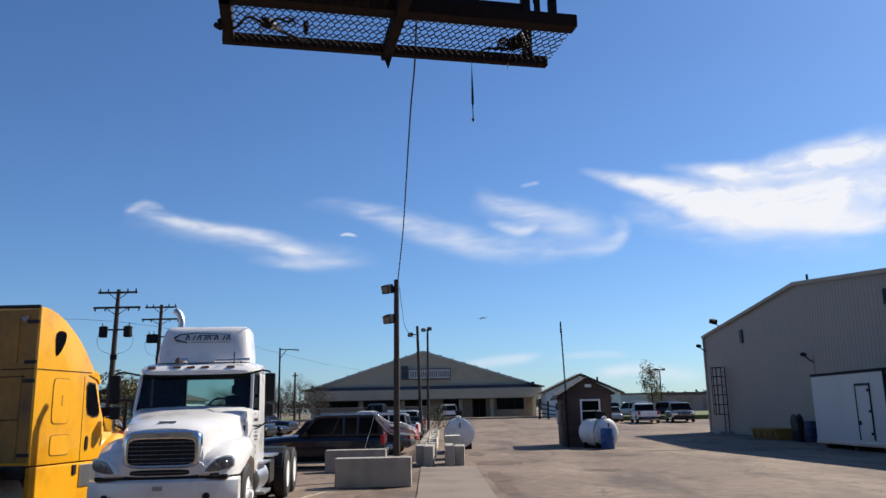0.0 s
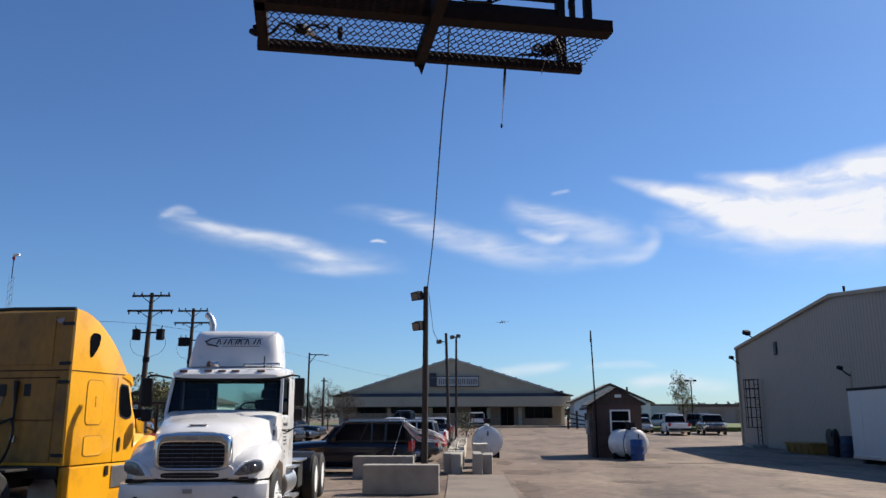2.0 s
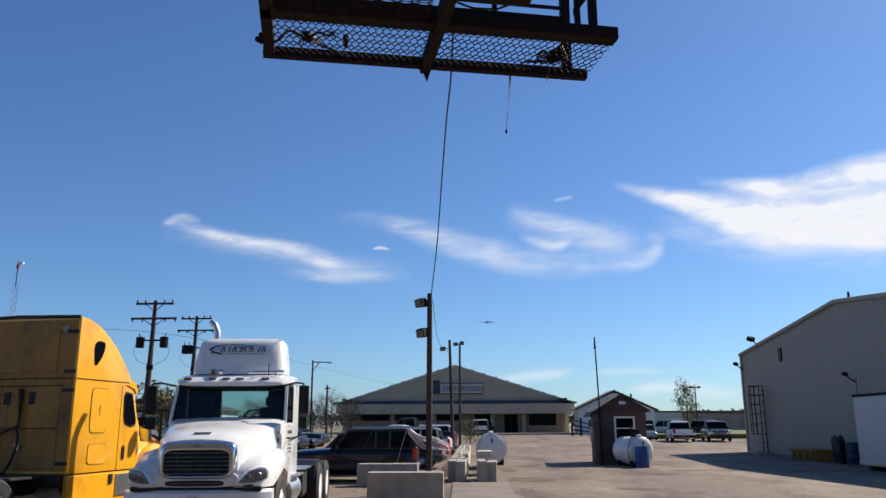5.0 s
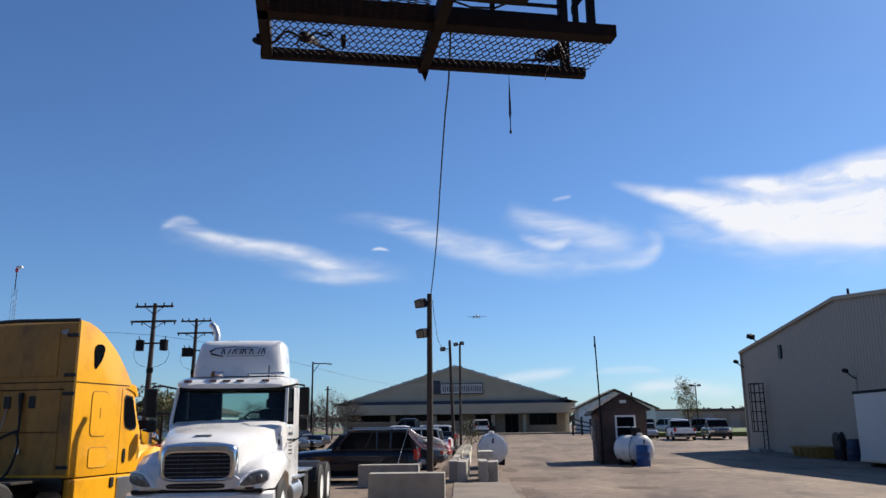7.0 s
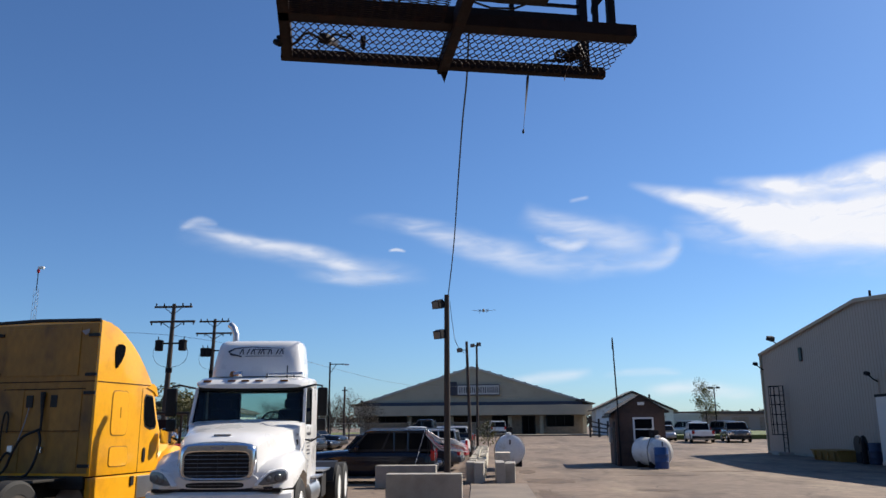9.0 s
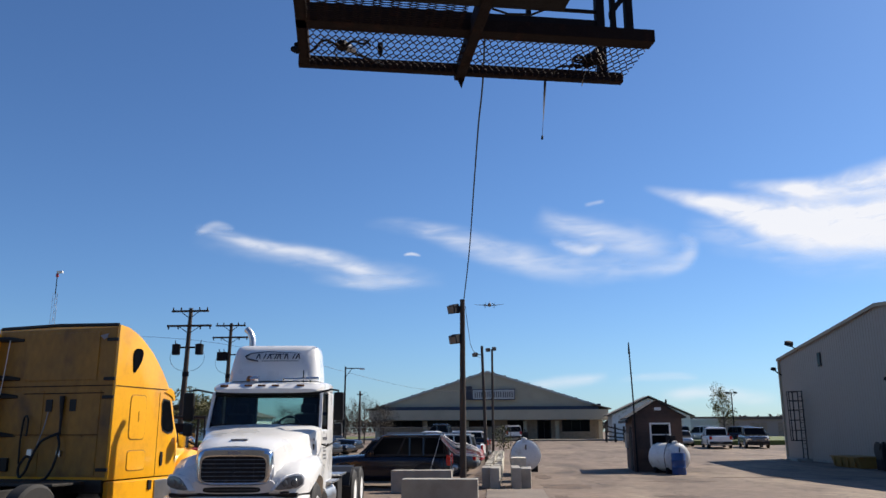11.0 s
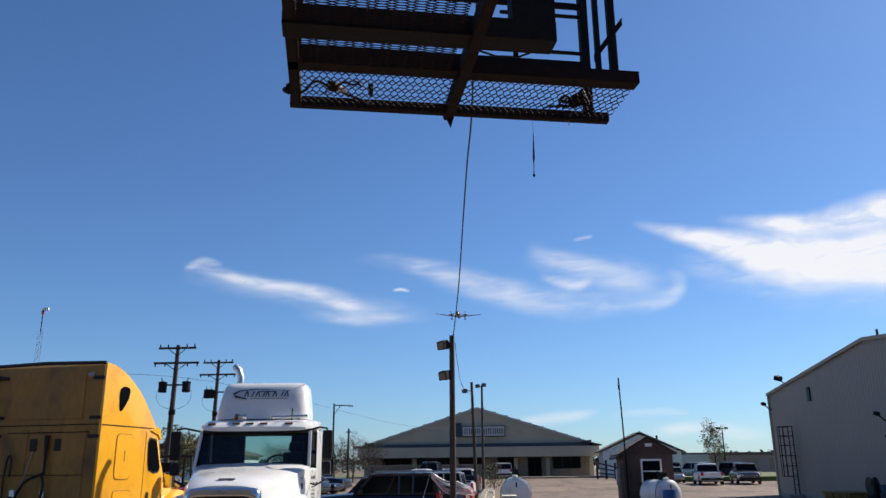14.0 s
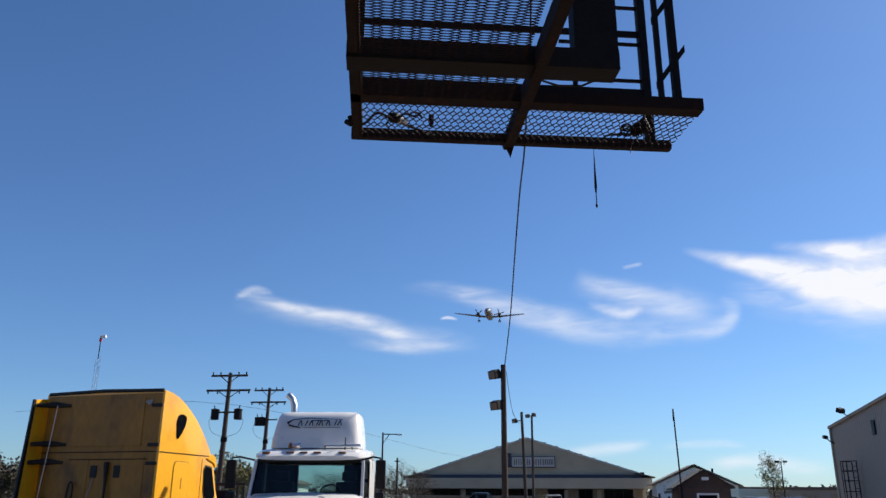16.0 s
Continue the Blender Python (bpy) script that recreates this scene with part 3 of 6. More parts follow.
# ---- wheels ----
def wheel(parent, x, y, r, w, hub=ALU, dual=False, name="wheel"):
    """A wheel with its axle along x; the outer face towards the sign of x."""
    s = 1 if x > 0 else -1
    ww = w
    tyre = lathe([(r * 0.58, -ww / 2), (r * 0.9, -ww / 2), (r, -ww * 0.36), (r, ww * 0.36), (r * 0.9, ww / 2), (r * 0.58, ww / 2)], 28, "x", cap=False)
    wheel_ob = part(name, tyre, RUBBER, parent, smooth=True, m=pose(x, y, r))
    o = s * ww * 0.5
    if dual:
        rim = lathe([(r * 0.58, o * 0.95), (r * 0.52, o * 0.8), (r * 0.5, o * 0.35), (r * 0.3, o * 0.3), (r * 0.24, o * 0.7), (r * 0.05, o * 0.7)], 20, "x")
    else:
        rim = lathe([(r * 0.58, o * 0.9), (r * 0.54, o * 1.0), (r * 0.5, o * 0.7), (r * 0.34, o * 1.0), (r * 0.18, o * 1.1), (r * 0.15, o * 1.5), (r * 0.03, o * 1.55)], 20, "x")
    part("rim", rim, hub, wheel_ob, smooth=True)
    for k in range(8):
        a = k * math.tau / 8
        part("lug_nut", lathe([(0.016, 0), (0.016, 0.03 * s), (0.004, 0.035 * s)], 6, "x"), hub, wheel_ob, m=pose(o * (0.2 if dual else 1.0), r * 0.3 * math.cos(a), r * 0.3 * math.sin(a)))
    return wheel_ob


# ---- white day-cab truck ----
def loft_y(stations, n=20, power=4.0, bm=None):
    """Rounded-rectangle sections along y: (y, x half width, z bottom, z top, power)."""
    secs = []
    for y, w, z0, z1, p in stations:
        secs.append([(x, y, z) for x, z in lens_shape(0, (z0 + z1) / 2, 2 * w, z1 - z0, n, p)])
    return rings(secs, bm=bm)


def hood_section(y, wtop, wbot, z0, zc, ze):
    """An open-bottom hood section: sides up, then a crowned top."""
    pts = [(-wbot, z0), (-wbot * 0.995, z0 + (ze - z0) * 0.5), (-wtop, ze), (-wtop * 0.86, ze + (zc - ze) * 0.55), (-wtop * 0.45, zc - 0.01), (0, zc)]
    full = pts + [(-x, z) for x, z in reversed(pts[:-1])]
    return [(x, y, z) for x, z in full]


def build_white_truck():
    t = thing("white_truck", "white conventional day-cab semi truck parked on the asphalt", "truck", pose(-4.26, 12.15, 0, 0, 0, 4.3))
    # hood tapering to the grille
    part("hood", rings([hood_section(0.16, 0.58, 0.60, 0.98, 1.60, 1.50), hood_section(0.30, 0.64, 0.68, 0.92, 1.68, 1.58), hood_section(0.9, 0.76, 0.82, 0.9, 1.78, 1.66), hood_section(1.5, 0.89, 0.95, 0.9, 1.87, 1.76), hood_section(1.95, 1.03, 1.05, 0.9, 1.95, 1.88)]), WHITE, t, smooth=True)
    part("hood_vent", box(-0.13, 0.13, 0.30, 0.36, 1.685, 1.705, 0.008), ALU, t)
    for s in (-1, 1):
        part("wiper", tube([(s * 0.12, 1.90, 1.90), (s * 0.45, 1.925, 1.955), (s * 0.82, 1.935, 1.94)], 0.011, 6), BLACK, t)
        part("hood_latch", box(s * 0.93, s * 0.965, 1.62, 1.70, 1.50, 1.60, 0.008), BLACK, t)
        part("hood_number_bar", box(s * 0.955, s * 0.962, 1.56, 1.72, 1.66, 1.70), GREYPRINT, t)
    # fenders
    for s in (-1, 1):
        secs = []
        for y, xi, xo, zb, zt in ((0.10, 0.55, 0.86, 0.885, 1.02), (0.22, 0.55, 1.0, 0.88, 1.20), (0.5, 0.6, 1.10, 0.88, 1.34), (0.85, 0.65, 1.14, 1.02, 1.42), (1.15, 0.7, 1.15, 1.12, 1.45), (1.5, 0.78, 1.16, 1.04, 1.44), (1.78, 0.85, 1.12, 0.80, 1.36), (1.95, 0.9, 1.06, 0.70, 1.28)):
            prof = [(xi, zb), (xo, zb), (xo + 0.01, (zb + zt) / 2), (xo - 0.07, zt - 0.05), (xo - 0.22, zt), (xi, zt + 0.02)]
            secs.append([(s * x, y, z) for x, z in prof])
        part("fender", rings(secs), WHITE, t, smooth=True)
        # headlamp: a swept teardrop in a white bezel
        drop = [(-0.22, -0.075), (-0.12, 0.02), (-0.02, 0.085), (0.10, 0.105), (0.20, 0.095), (0.235, 0.04), (0.225, -0.035), (0.14, -0.075), (0.0, -0.09), (-0.14, -0.092)]
        mm = pose(s * 0.825, 0.125, 1.045, 0, -s * 3, s * 30)
        lamp = part("headlight", prism([(s * x, z) for x, z in drop], "y", -0.055, 0.14, 0.012), HEADLAMP, t, "smoked headlight", smooth=True, m=mm)
        part("bezel", prism([(s * x * 1.13, z * 1.25) for x, z in drop], "y", -0.035, 0.14, 0.015), WHITE, lamp, smooth=True)
        for cx, r in ((0.09, 0.062), (-0.06, 0.045)):
            part("headlight_lens", lathe([(r, -0.052), (r * 0.8, -0.064), (r * 0.3, -0.068), (0.004, -0.069)], 16, "y"), LAMPGLASS, lamp, m=pose(s * cx, 0, 0.0))
    # grille in a rounded chrome surround whose brow leans back
    secs = []
    for y, w, z0, z1 in ((0.17, 0.585, 1.00, 1.575), (0.10, 0.58, 1.005, 1.57), (0.06, 0.555, 1.02, 1.54), (0.045, 0.52, 1.04, 1.47), (0.05, 0.495, 1.055, 1.445), (0.09, 0.49, 1.06, 1.44)):
        secs.append([(x, y, z) for x, z in lens_shape(0, (z0 + z1) / 2, 2 * w, z1 - z0, 28, 6)])
    grille = part("grille", rings(secs, cap=False), CHROME, t, "chrome-framed black grille", smooth=True)
    part("grille_mesh", prism(lens_shape(0, 1.25, 1.0, 0.40, 24, 6), "y", 0.085, 0.10), BLACK, grille)
    for k in range(6):
        z = 1.085 + k * 0.061
        part("grille_bar", prism([(0.055, z), (0.062, z + 0.012), (0.085, z + 0.016), (0.085, z - 0.004)], "x", -0.485, 0.485), HEADLAMP, grille)
    for x in (-0.3, 0.0, 0.3):
        part("grille_post", box(x - 0.006, x + 0.006, 0.07, 0.085, 1.06, 1.44), BLACK, grille)
    part("grille_emblem", prism(lens_shape(0, 1.50, 0.20, 0.045, 16, 2.4), "y", 0.035, 0.06), GREYPRINT, grille)
    slot = part("grille_slot", prism(lens_shape(-0.02, 0.948, 0.88, 0.085, 20, 4), "y", 0.075, 0.12), BLACK, t)
    part("slot_bar", box(-0.43, 0.40, 0.066, 0.075, 0.944, 0.954), HEADLAMP, slot)
    part("nose_panel", prism(lens_shape(0, 1.0, 1.26, 0.22, 20, 4), "y", 0.09, 0.2, 0.01), WHITE, t, smooth=True)
    # bumper
    bump = []
    for x in (-1.12, -1.07, -0.9, -0.5, 0, 0.5, 0.9, 1.07, 1.12):
        b = 0.32 * (abs(x) / 1.12) ** 3
        bump.append([(x, b + 0.0, 0.38), (x, b - 0.06, 0.45), (x, b - 0.08, 0.65), (x, b - 0.05, 0.81), (x, b + 0.02, 0.85), (x, b + 0.14, 0.85), (x, b + 0.14, 0.38)])
    bumper = part("bumper", rings(bump), WHITE, t, smooth=True)
    part("bumper_slot", box(-0.55, 0.55, -0.09, -0.05, 0.42, 0.56, 0.02), BLACK, bumper)
    part("bumper_gap", box(-0.98, 0.98, 0.10, 0.3, 0.84, 0.90), BLACK, bumper)
    for x in (-0.78, 0.70):
        part("fog_lamp_hole", lathe([(0.055, -0.125), (0.05, -0.12), (0.02, -0.10)], 14, "y"), BLACK, bumper, m=pose(x, 0.10, 0.60))
    part("badge", box(-0.07, 0.07, -0.092, -0.075, 0.70, 0.76, 0.003), GREYPRINT, bumper)
    part("hood_badge", box(0.72, 0.86, 0.075, 0.1, 0.89, 0.925, 0.002), LOGO, t)
    # cab shell with real openings: floor, back, pillars, roof
    cab = part("cab", box(-1.02, 1.02, 1.9, 3.55, 0.75, 1.86, 0.05), WHITE, t, smooth=True)
    roof = loft_y([(2.05, 0.92, 2.50, 2.58, 3), (2.15, 0.99, 2.50, 2.66, 4), (2.5, 1.02, 2.50, 2.73, 5), (3.2, 1.03, 2.50, 2.76, 5), (3.55, 1.0, 2.5, 2.74, 5)], 24)
    part("roof", roof, WHITE, t, smooth=True)
    for s in (-1, 1):
        part("pillar", quad_panel([(s * 0.985, 1.93, 1.84), (s * 0.985, 1.985, 1.84), (s * 0.955, 2.225, 2.52), (s * 0.955, 2.17, 2.52)], 0.05 * s), WHITE, t)
        part("pillar", box(s * 0.94, s * 1.01, 2.83, 3.0, 1.84, 2.54, 0.01), WHITE, t)
        part("window_seal", box(s * 1.0, s * 1.014, 2.79, 2.84, 1.85, 2.52), BLACK, t)
        part("pillar", box(s * 0.94, s * 1.01, 3.0, 3.55, 1.84, 2.54, 0.01), WHITE, t)
        part("side_window", quad_panel([(s * 1.0, 2.0, 1.86), (s * 1.0, 2.82, 1.86), (s * 0.985, 2.82, 2.50), (s * 0.985, 2.24, 2.50)], 0.008), TINTED, t)
        door = part("cab_door", box(s * 1.016, s * 1.03, 1.97, 2.95, 0.80, 1.82, 0.006), WHITE, t)
        part("door_handle", box(s * 1.03, s * 1.05, 2.7, 2.88, 1.55, 1.60, 0.006), BLACK, door)
        for w, z, h in ((0.52, 1.66, 0.055), (0.40, 1.575, 0.025), (0.46, 1.515, 0.025), (0.30, 1.455, 0.025), (0.42, 1.385, 0.03), (0.36, 1.325, 0.025), (0.10, 1.18, 0.05), (0.10, 1.09, 0.05)):
            n = max(2, round(w / 0.07))
            for k in range(n):
                y = 2.42 - w / 2 + k * w / n
                part("lettering_bar", box(s * 1.031, s * 1.033, y, y + w / n * 0.62, z, z + h), LOGO, door)
    for x0, x1, z0, z1 in ((-0.95, -0.50, 1.84, 2.54), (0.42, 0.95, 1.84, 2.54), (-0.50, 0.42, 1.84, 1.93), (-0.50, 0.42, 2.47, 2.54)):
        part("back_panel", box(x0, x1, 3.44, 3.55, z0, z1), CABIN, t)
    part("rear_window", box(-0.50, 0.42, 3.515, 3.52, 1.93, 2.47), GLASS, t)
    part("headliner", box(-0.93, 0.93, 2.22, 3.44, 2.47, 2.505), CABIN, t)
    part("cab_floor", box(-0.93, 0.93, 2.0, 3.44, 1.862, 1.88), CABIN, t)
    for s in (-1, 1):
        part("inner_panel", box(s * 0.925, s * 0.94, 2.80, 3.44, 1.88, 2.47), CABIN, t)
    part("windshield", quad_panel([(-0.95, 1.94, 1.86), (0.95, 1.94, 1.86), (0.92, 2.19, 2.52), (-0.92, 2.19, 2.52)], 0.008), GLASS, t)
    part("windshield_seal", quad_panel([(-0.97, 1.90, 1.83), (0.97, 1.90, 1.83), (0.96, 1.93, 1.89), (-0.96, 1.93, 1.89)], 0.02), BLACK, t)
    part("windshield_seal", quad_panel([(-0.95, 2.15, 2.46), (0.95, 2.15, 2.46), (0.95, 2.18, 2.53), (-0.95, 2.18, 2.53)], 0.02), BLACK, t)
    # cab inside
    part("dashboard", box(-0.93, 0.93, 2.0, 2.35, 1.5, 1.90, 0.05), CABIN, t)
    for x in (-0.70, 0.60):
        seat = part("seat", box(x - 0.25, x + 0.25, 2.95, 3.15, 1.3, 2.15, 0.06), CABIN, t)
        part("headrest", box(x - 0.14, x + 0.14, 2.97, 3.12, 2.17, 2.34, 0.04), CABIN, seat)
    rim_pts = [(0.34 + 0.2 * math.cos(k * math.tau / 20), 2.5 + 0.08 * math.sin(k * math.tau / 20), 1.92 + 0.17 * math.sin(k * math.tau / 20)) for k in range(21)]
    part("steering_wheel", tube(rim_pts, 0.016, 6), BLACK, t)
    # roof lights
    for x in (-0.79, -0.35, -0.105, 0.145, 0.60):
        part("marker_light", box(x - 0.07, x + 0.07, 2.10, 2.20, 2.60, 2.655, 0.012), AMBER, t, "brown marker light")
    part("air_horn", tube([(0.25, 2.3, 2.76), (0.9, 2.3, 2.77)], [0.02, 0.035], 10), CHROME, t)
    part("air_horn", tube([(-0.35, 2.25, 2.76), (-0.2, 2.25, 2.77)], [0.05, 0.05], 10), CHROME, t)
    part("roof_lamp", lathe([(0.06, 0), (0.065, 0.05), (0.045, 0.10), (0.005, 0.11)], 14), AMBER, t, "amber beacon on the roof", m=pose(-0.38, 2.32, 2.72))
    for x in (0.25, 0.75):
        part("horn_bracket", box(x - 0.012, x + 0.012, 2.28, 2.32, 2.70, 2.78), CHROME, t)
    part("antenna", tube([(0.62, 2.28, 2.7), (0.62, 2.3, 2.92)], 0.012, 6), BLACK, t)
    # roof fairing, crowned and leaning back
    secs = []
    for z, w, y0, y1 in ((2.74, 0.86, 2.46, 3.5), (2.86, 0.86, 2.48, 3.5), (3.10, 0.83, 2.58, 3.5), (3.32, 0.80, 2.69, 3.5), (3.40, 0.77, 2.76, 3.49), (3.44, 0.72, 2.86, 3.46), (3.455, 0.6, 3.0, 3.4)):
        secs.append([(x, y, z) for x, y in lens_shape(0, (y0 + y1) / 2, 2 * w, y1 - y0, 24, 6)])
    fairing = part("roof_fairing", rings(secs), WHITE, t, "white roof fairing with dark lettering bars", smooth=True)
    tl = Matrix.Translation((0.05, 2.598, 3.21)) @ pose(0, 0, 0, -25.5, 0, 0)
    x = -0.40
    for w in (0.20, 0.17, 0.13, 0.15, 0.05, 0.15):
        for k in range(max(1, round(w / 0.065))):
            u = x + k * 0.068
            lean = 0.035 if k % 2 == 0 else -0.02
            part("logo_bar", prism([(u, -0.055), (u + 0.020, -0.055), (u + 0.020 + lean, 0.055), (u + lean, 0.055)], "y", -0.006, 0.004, m=tl), LOGO, fairing)
        x += w + 0.01
    part("logo_bar", box(-0.12, 0.18, -0.006, 0.004, 0.045, 0.058, m=tl), LOGO, fairing)
    part("logo_swoosh", tube([(-0.35, 0, -0.10), (-0.56, 0, -0.05), (-0.60, 0, 0.0), (-0.5, 0, 0.07), (-0.2, 0, 0.105), (0.45, 0, 0.07)], [0.012, 0.02, 0.022, 0.012, 0.008, 0.004], 6, m=tl), LOGO, fairing)
    part("logo_line", box(-0.28, 0.42, -0.003, 0, -0.105, -0.09, m=tl), GREYPRINT, fairing)
    # exhaust
    part("exhaust_stack", tube([(-0.72, 3.75, 0.9), (-0.72, 3.75, 3.45), (-0.72, 3.76, 3.66), (-0.77, 3.8, 3.80), (-0.87, 3.86, 3.89)], 0.065, 14), ALU, t, smooth=True)
    # mirrors
    for s in (-1, 1):
        arm = part("mirror_arm", tube([(s * 0.96, 2.0, 2.50), (s * 1.2, 1.88, 2.55), (s * 1.33, 1.88, 2.53), (s * 1.33, 1.88, 2.40)], 0.018, 8), BLACK, t)
        part("mirror", box(s * 1.25, s * 1.43, 1.84, 1.95, 2.00, 2.50, 0.04), BLACK, arm)
        part("mirror", box(s * 1.25, s * 1.41, 1.84, 1.97, 1.74, 1.96, 0.05), BLACK, arm)
        part("mirror_arm", tube([(s * 1.0, 2.02, 1.60), (s * 1.15, 1.95, 1.56), (s * 1.32, 1.9, 1.66)], 0.014, 8), BLACK, t)
    # chassis, tanks, wheels
    for s in (-1, 1):
        part("frame_rail", box(s * 0.38, s * 0.46, 0.3, 7.3, 0.70, 0.96, 0.01), CHASSIS, t)
        tank = part("fuel_tank", tube([(s * 0.82, 2.5, 0.62), (s * 0.82, 3.7, 0.62)], 0.28, 20), ALU, t, smooth=True)
        part("step", box(s * 0.75, s * 1.16, 2.75, 3.6, 0.34, 0.39, 0.01), ALU, tank)
        part("step", box(s * 0.9, s * 1.16, 2.75, 3.6, 0.88, 0.92, 0.01), ALU, tank)
        wheel(t, s * 1.0, 1.12, 0.50, 0.28, hub=TRIMWHITE)
        for y in (5.6, 6.9):
            wheel(t, s * 1.12, y, 0.50, 0.28, hub=TRIMWHITE, dual=True)
            wheel(t, s * 0.72, y, 0.50, 0.28, dual=True)
        part("mud_flap", box(s * 0.6, s * 1.2, 7.5, 7.52, 0.2, 0.95, 0.005), BLACK, t)
        part("flap_arm", tube([(s * 0.4, 7.25, 0.93), (s * 1.2, 7.5, 0.97)], 0.02, 6), CHASSIS, t)
    part("deck_plate", box(-0.7, 0.85, 3.8, 4.9, 0.98, 1.02, 0.01), CHASSIS, t)
    part("fifth_wheel", lathe([(0.05, 1.12), (0.46, 1.12), (0.48, 1.08), (0.4, 1.0), (0.1, 0.96)], 20), CHASSIS, t, m=pose(0, 6.2, 0))
    for s in (-1, 1):
        part("quarter_fender", prism([(4.55, 0.72), (4.72, 0.98), (5.0, 1.08), (5.35, 1.10), (5.35, 1.07), (5.02, 1.05), (4.76, 0.95), (4.6, 0.70)], "x", s * 0.62, s * 1.24), BLACK, t)
        part("air_tank", tube([(s * 0.30, 4.2, 0.78), (s * 0.30, 5.0, 0.78)], 0.13, 12), CHASSIS, t, smooth=True)
    part("deck_step", box(0.86, 1.18, 3.62, 4.5, 0.96, 1.0, 0.008), ALU, t)
    part("hose_rack", tube([(-0.35, 3.7, 1.0), (-0.35, 3.72, 1.75), (0.35, 3.72, 1.75), (0.35, 3.7, 1.0)], 0.025, 8), CHASSIS, t)
    part("battery_box", box(0.55, 1.1, 3.85, 4.5, 0.45, 0.95, 0.03), CHASSIS, t)
    for y in (1.12, 5.6, 6.9):
        part("axle", tube([(-0.95, y, 0.5), (0.95, y, 0.5)], 0.07, 10), CHASSIS, t)
    return t


build_white_truck()


# ---- yellow sleeper truck, seen from behind ----
def build_yellow_truck():
    t = thing("yellow_truck", "yellow high-roof sleeper semi truck parked facing away", "truck", pose(-7.28, 14.22, -0.21, 0, 0, -9.2) @ Matrix.Diagonal((1.12, 0.92, 1.12, 1)))
    # local x: 0 at the visible flank, negative across the back; y forwards
    W = 2.42
    prof = [(0.0, 1.05), (0.0, 3.58), (0.28, 3.56), (0.53, 3.50), (0.78, 3.41), (1.0, 3.30), (1.22, 3.18), (1.42, 3.04), (1.62, 2.88), (1.80, 2.71), (1.94, 2.56), (2.05, 2.40), (2.2, 2.0), (2.35, 1.75), (2.35, 1.05)]
    body = prism([(y, z) for y, z in prof], "x", -W, 0, 0.03)
    part("sleeper_cab", body, YELLOW, t, smooth=True)
    part("roof_edge", tube([(-W + 0.05, 0.0, 3.57), (-1.2, 0.0, 3.60), (-0.03, 0.0, 3.575)], 0.03, 6), BLACK, t)
    part("side_fairing", prism([(-0.42, 1.2), (0.06, 1.05), (0.06, 3.5), (-0.30, 3.46)], "x", -W - 0.03, -W + 0.005, 0.008), YELLOW, t)
    part("fairing_trim", prism([(-0.52, 1.2), (-0.42, 1.2), (-0.30, 3.46), (-0.36, 3.46)], "x", -W - 0.035, -W + 0.005, 0.005), BLACK, t)
    # seams and raised panels on the flank
    part("belt_seam", box(-0.003, 0.006, 0.02, 1.95, 2.555, 2.57), RUST, t)
    for y0, y1, z0, z1 in ((0.525, 1.10, 1.68, 2.44), (0.54, 1.18, 1.17, 1.515)):
        part("panel_gap", prism(lens_shape((y0 + y1) / 2, (z0 + z1) / 2, y1 - y0, z1 - z0, 24, 7), "x", -0.002, 0.003), SOOTYSHADE, t)
        part("side_panel", prism(lens_shape((y0 + y1) / 2, (z0 + z1) / 2, y1 - y0 - 0.035, z1 - z0 - 0.03, 24, 7), "x", 0.0, 0.012, 0.004), YELLOW, t)
    part("panel_latch", box(0.012, 0.018, 0.82, 0.835, 1.98, 2.16), SOOTYSHADE, t)
    part("flank_skirt", box(-0.10, 0.0, 0.05, 3.0, 0.35, 1.03, 0.03), YELLOW, t)
    part("chrome_step", box(-0.02, 0.02, 1.58, 2.3, 0.62, 0.99, 0.01), ALU, t)
    for y0, y1, z0, z1 in ((1.34, 1.45, 0.84, 1.0),):
        part("latch", box(0, 0.025, y0, y1, z0, z1, 0.01), BLACK, t)
    # kite-shaped upper window
    kite = [(0.49, 3.08), (0.51, 3.17), (0.58, 3.215), (0.70, 3.225), (0.80, 3.205), (0.835, 3.15), (0.80, 3.03), (0.72, 2.92), (0.60, 2.81), (0.55, 2.80), (0.525, 2.86)]
    part("sleeper_window", prism(kite, "x", 0.001, 0.012, 0.004), DARKGLASS, t)
    # door with its window
    part("door_seam", box(-0.003, 0.004, 1.56, 1.572, 1.05, 2.50), RUST, t)
    win = [(1.76, 1.86), (1.71, 1.98), (1.68, 2.30), (1.73, 2.37), (1.95, 2.35), (2.14, 1.90), (2.10, 1.83), (1.95, 1.81)]
    part("window_seal", prism([(1.9 + (y - 1.9) * 1.14, 2.09 + (z - 2.09) * 1.12) for y, z in win], "x", 0.0, 0.008), BLACK, t)
    part("door_window", prism(win, "x", 0.008, 0.016, 0.003), DARKGLASS, t)
    part("door_handle", prism(lens_shape(1.76, 1.345, 0.09, 0.25, 14), "x", 0.0, 0.018), BLACK, t)
    part("visor", prism([(1.70, 2.52), (1.94, 2.60), (2.06, 2.55), (2.14, 2.40), (2.09, 2.37), (2.0, 2.45)], "x", -W + 0.1, 0.02, 0.01), YELLOW, t)
    # hood, fender, mirror
    secs = []
    for y, z1, inset in ((2.33, 1.75, 0.12), (2.9, 1.68, 0.16), (3.5, 1.58, 0.24), (4.1, 1.42, 0.4), (4.4, 1.2, 0.5)):
        secs.append([(-1.21 + x, y, z) for x, z in lens_shape(0, (0.75 + z1) / 2, W - 2 * inset, z1 - 0.75, 20, 5)])
    part("hood", rings(secs), YELLOW, t, smooth=True)
    for s in (0, -W):
        q = -1 if s == 0 else 1
        secs = []
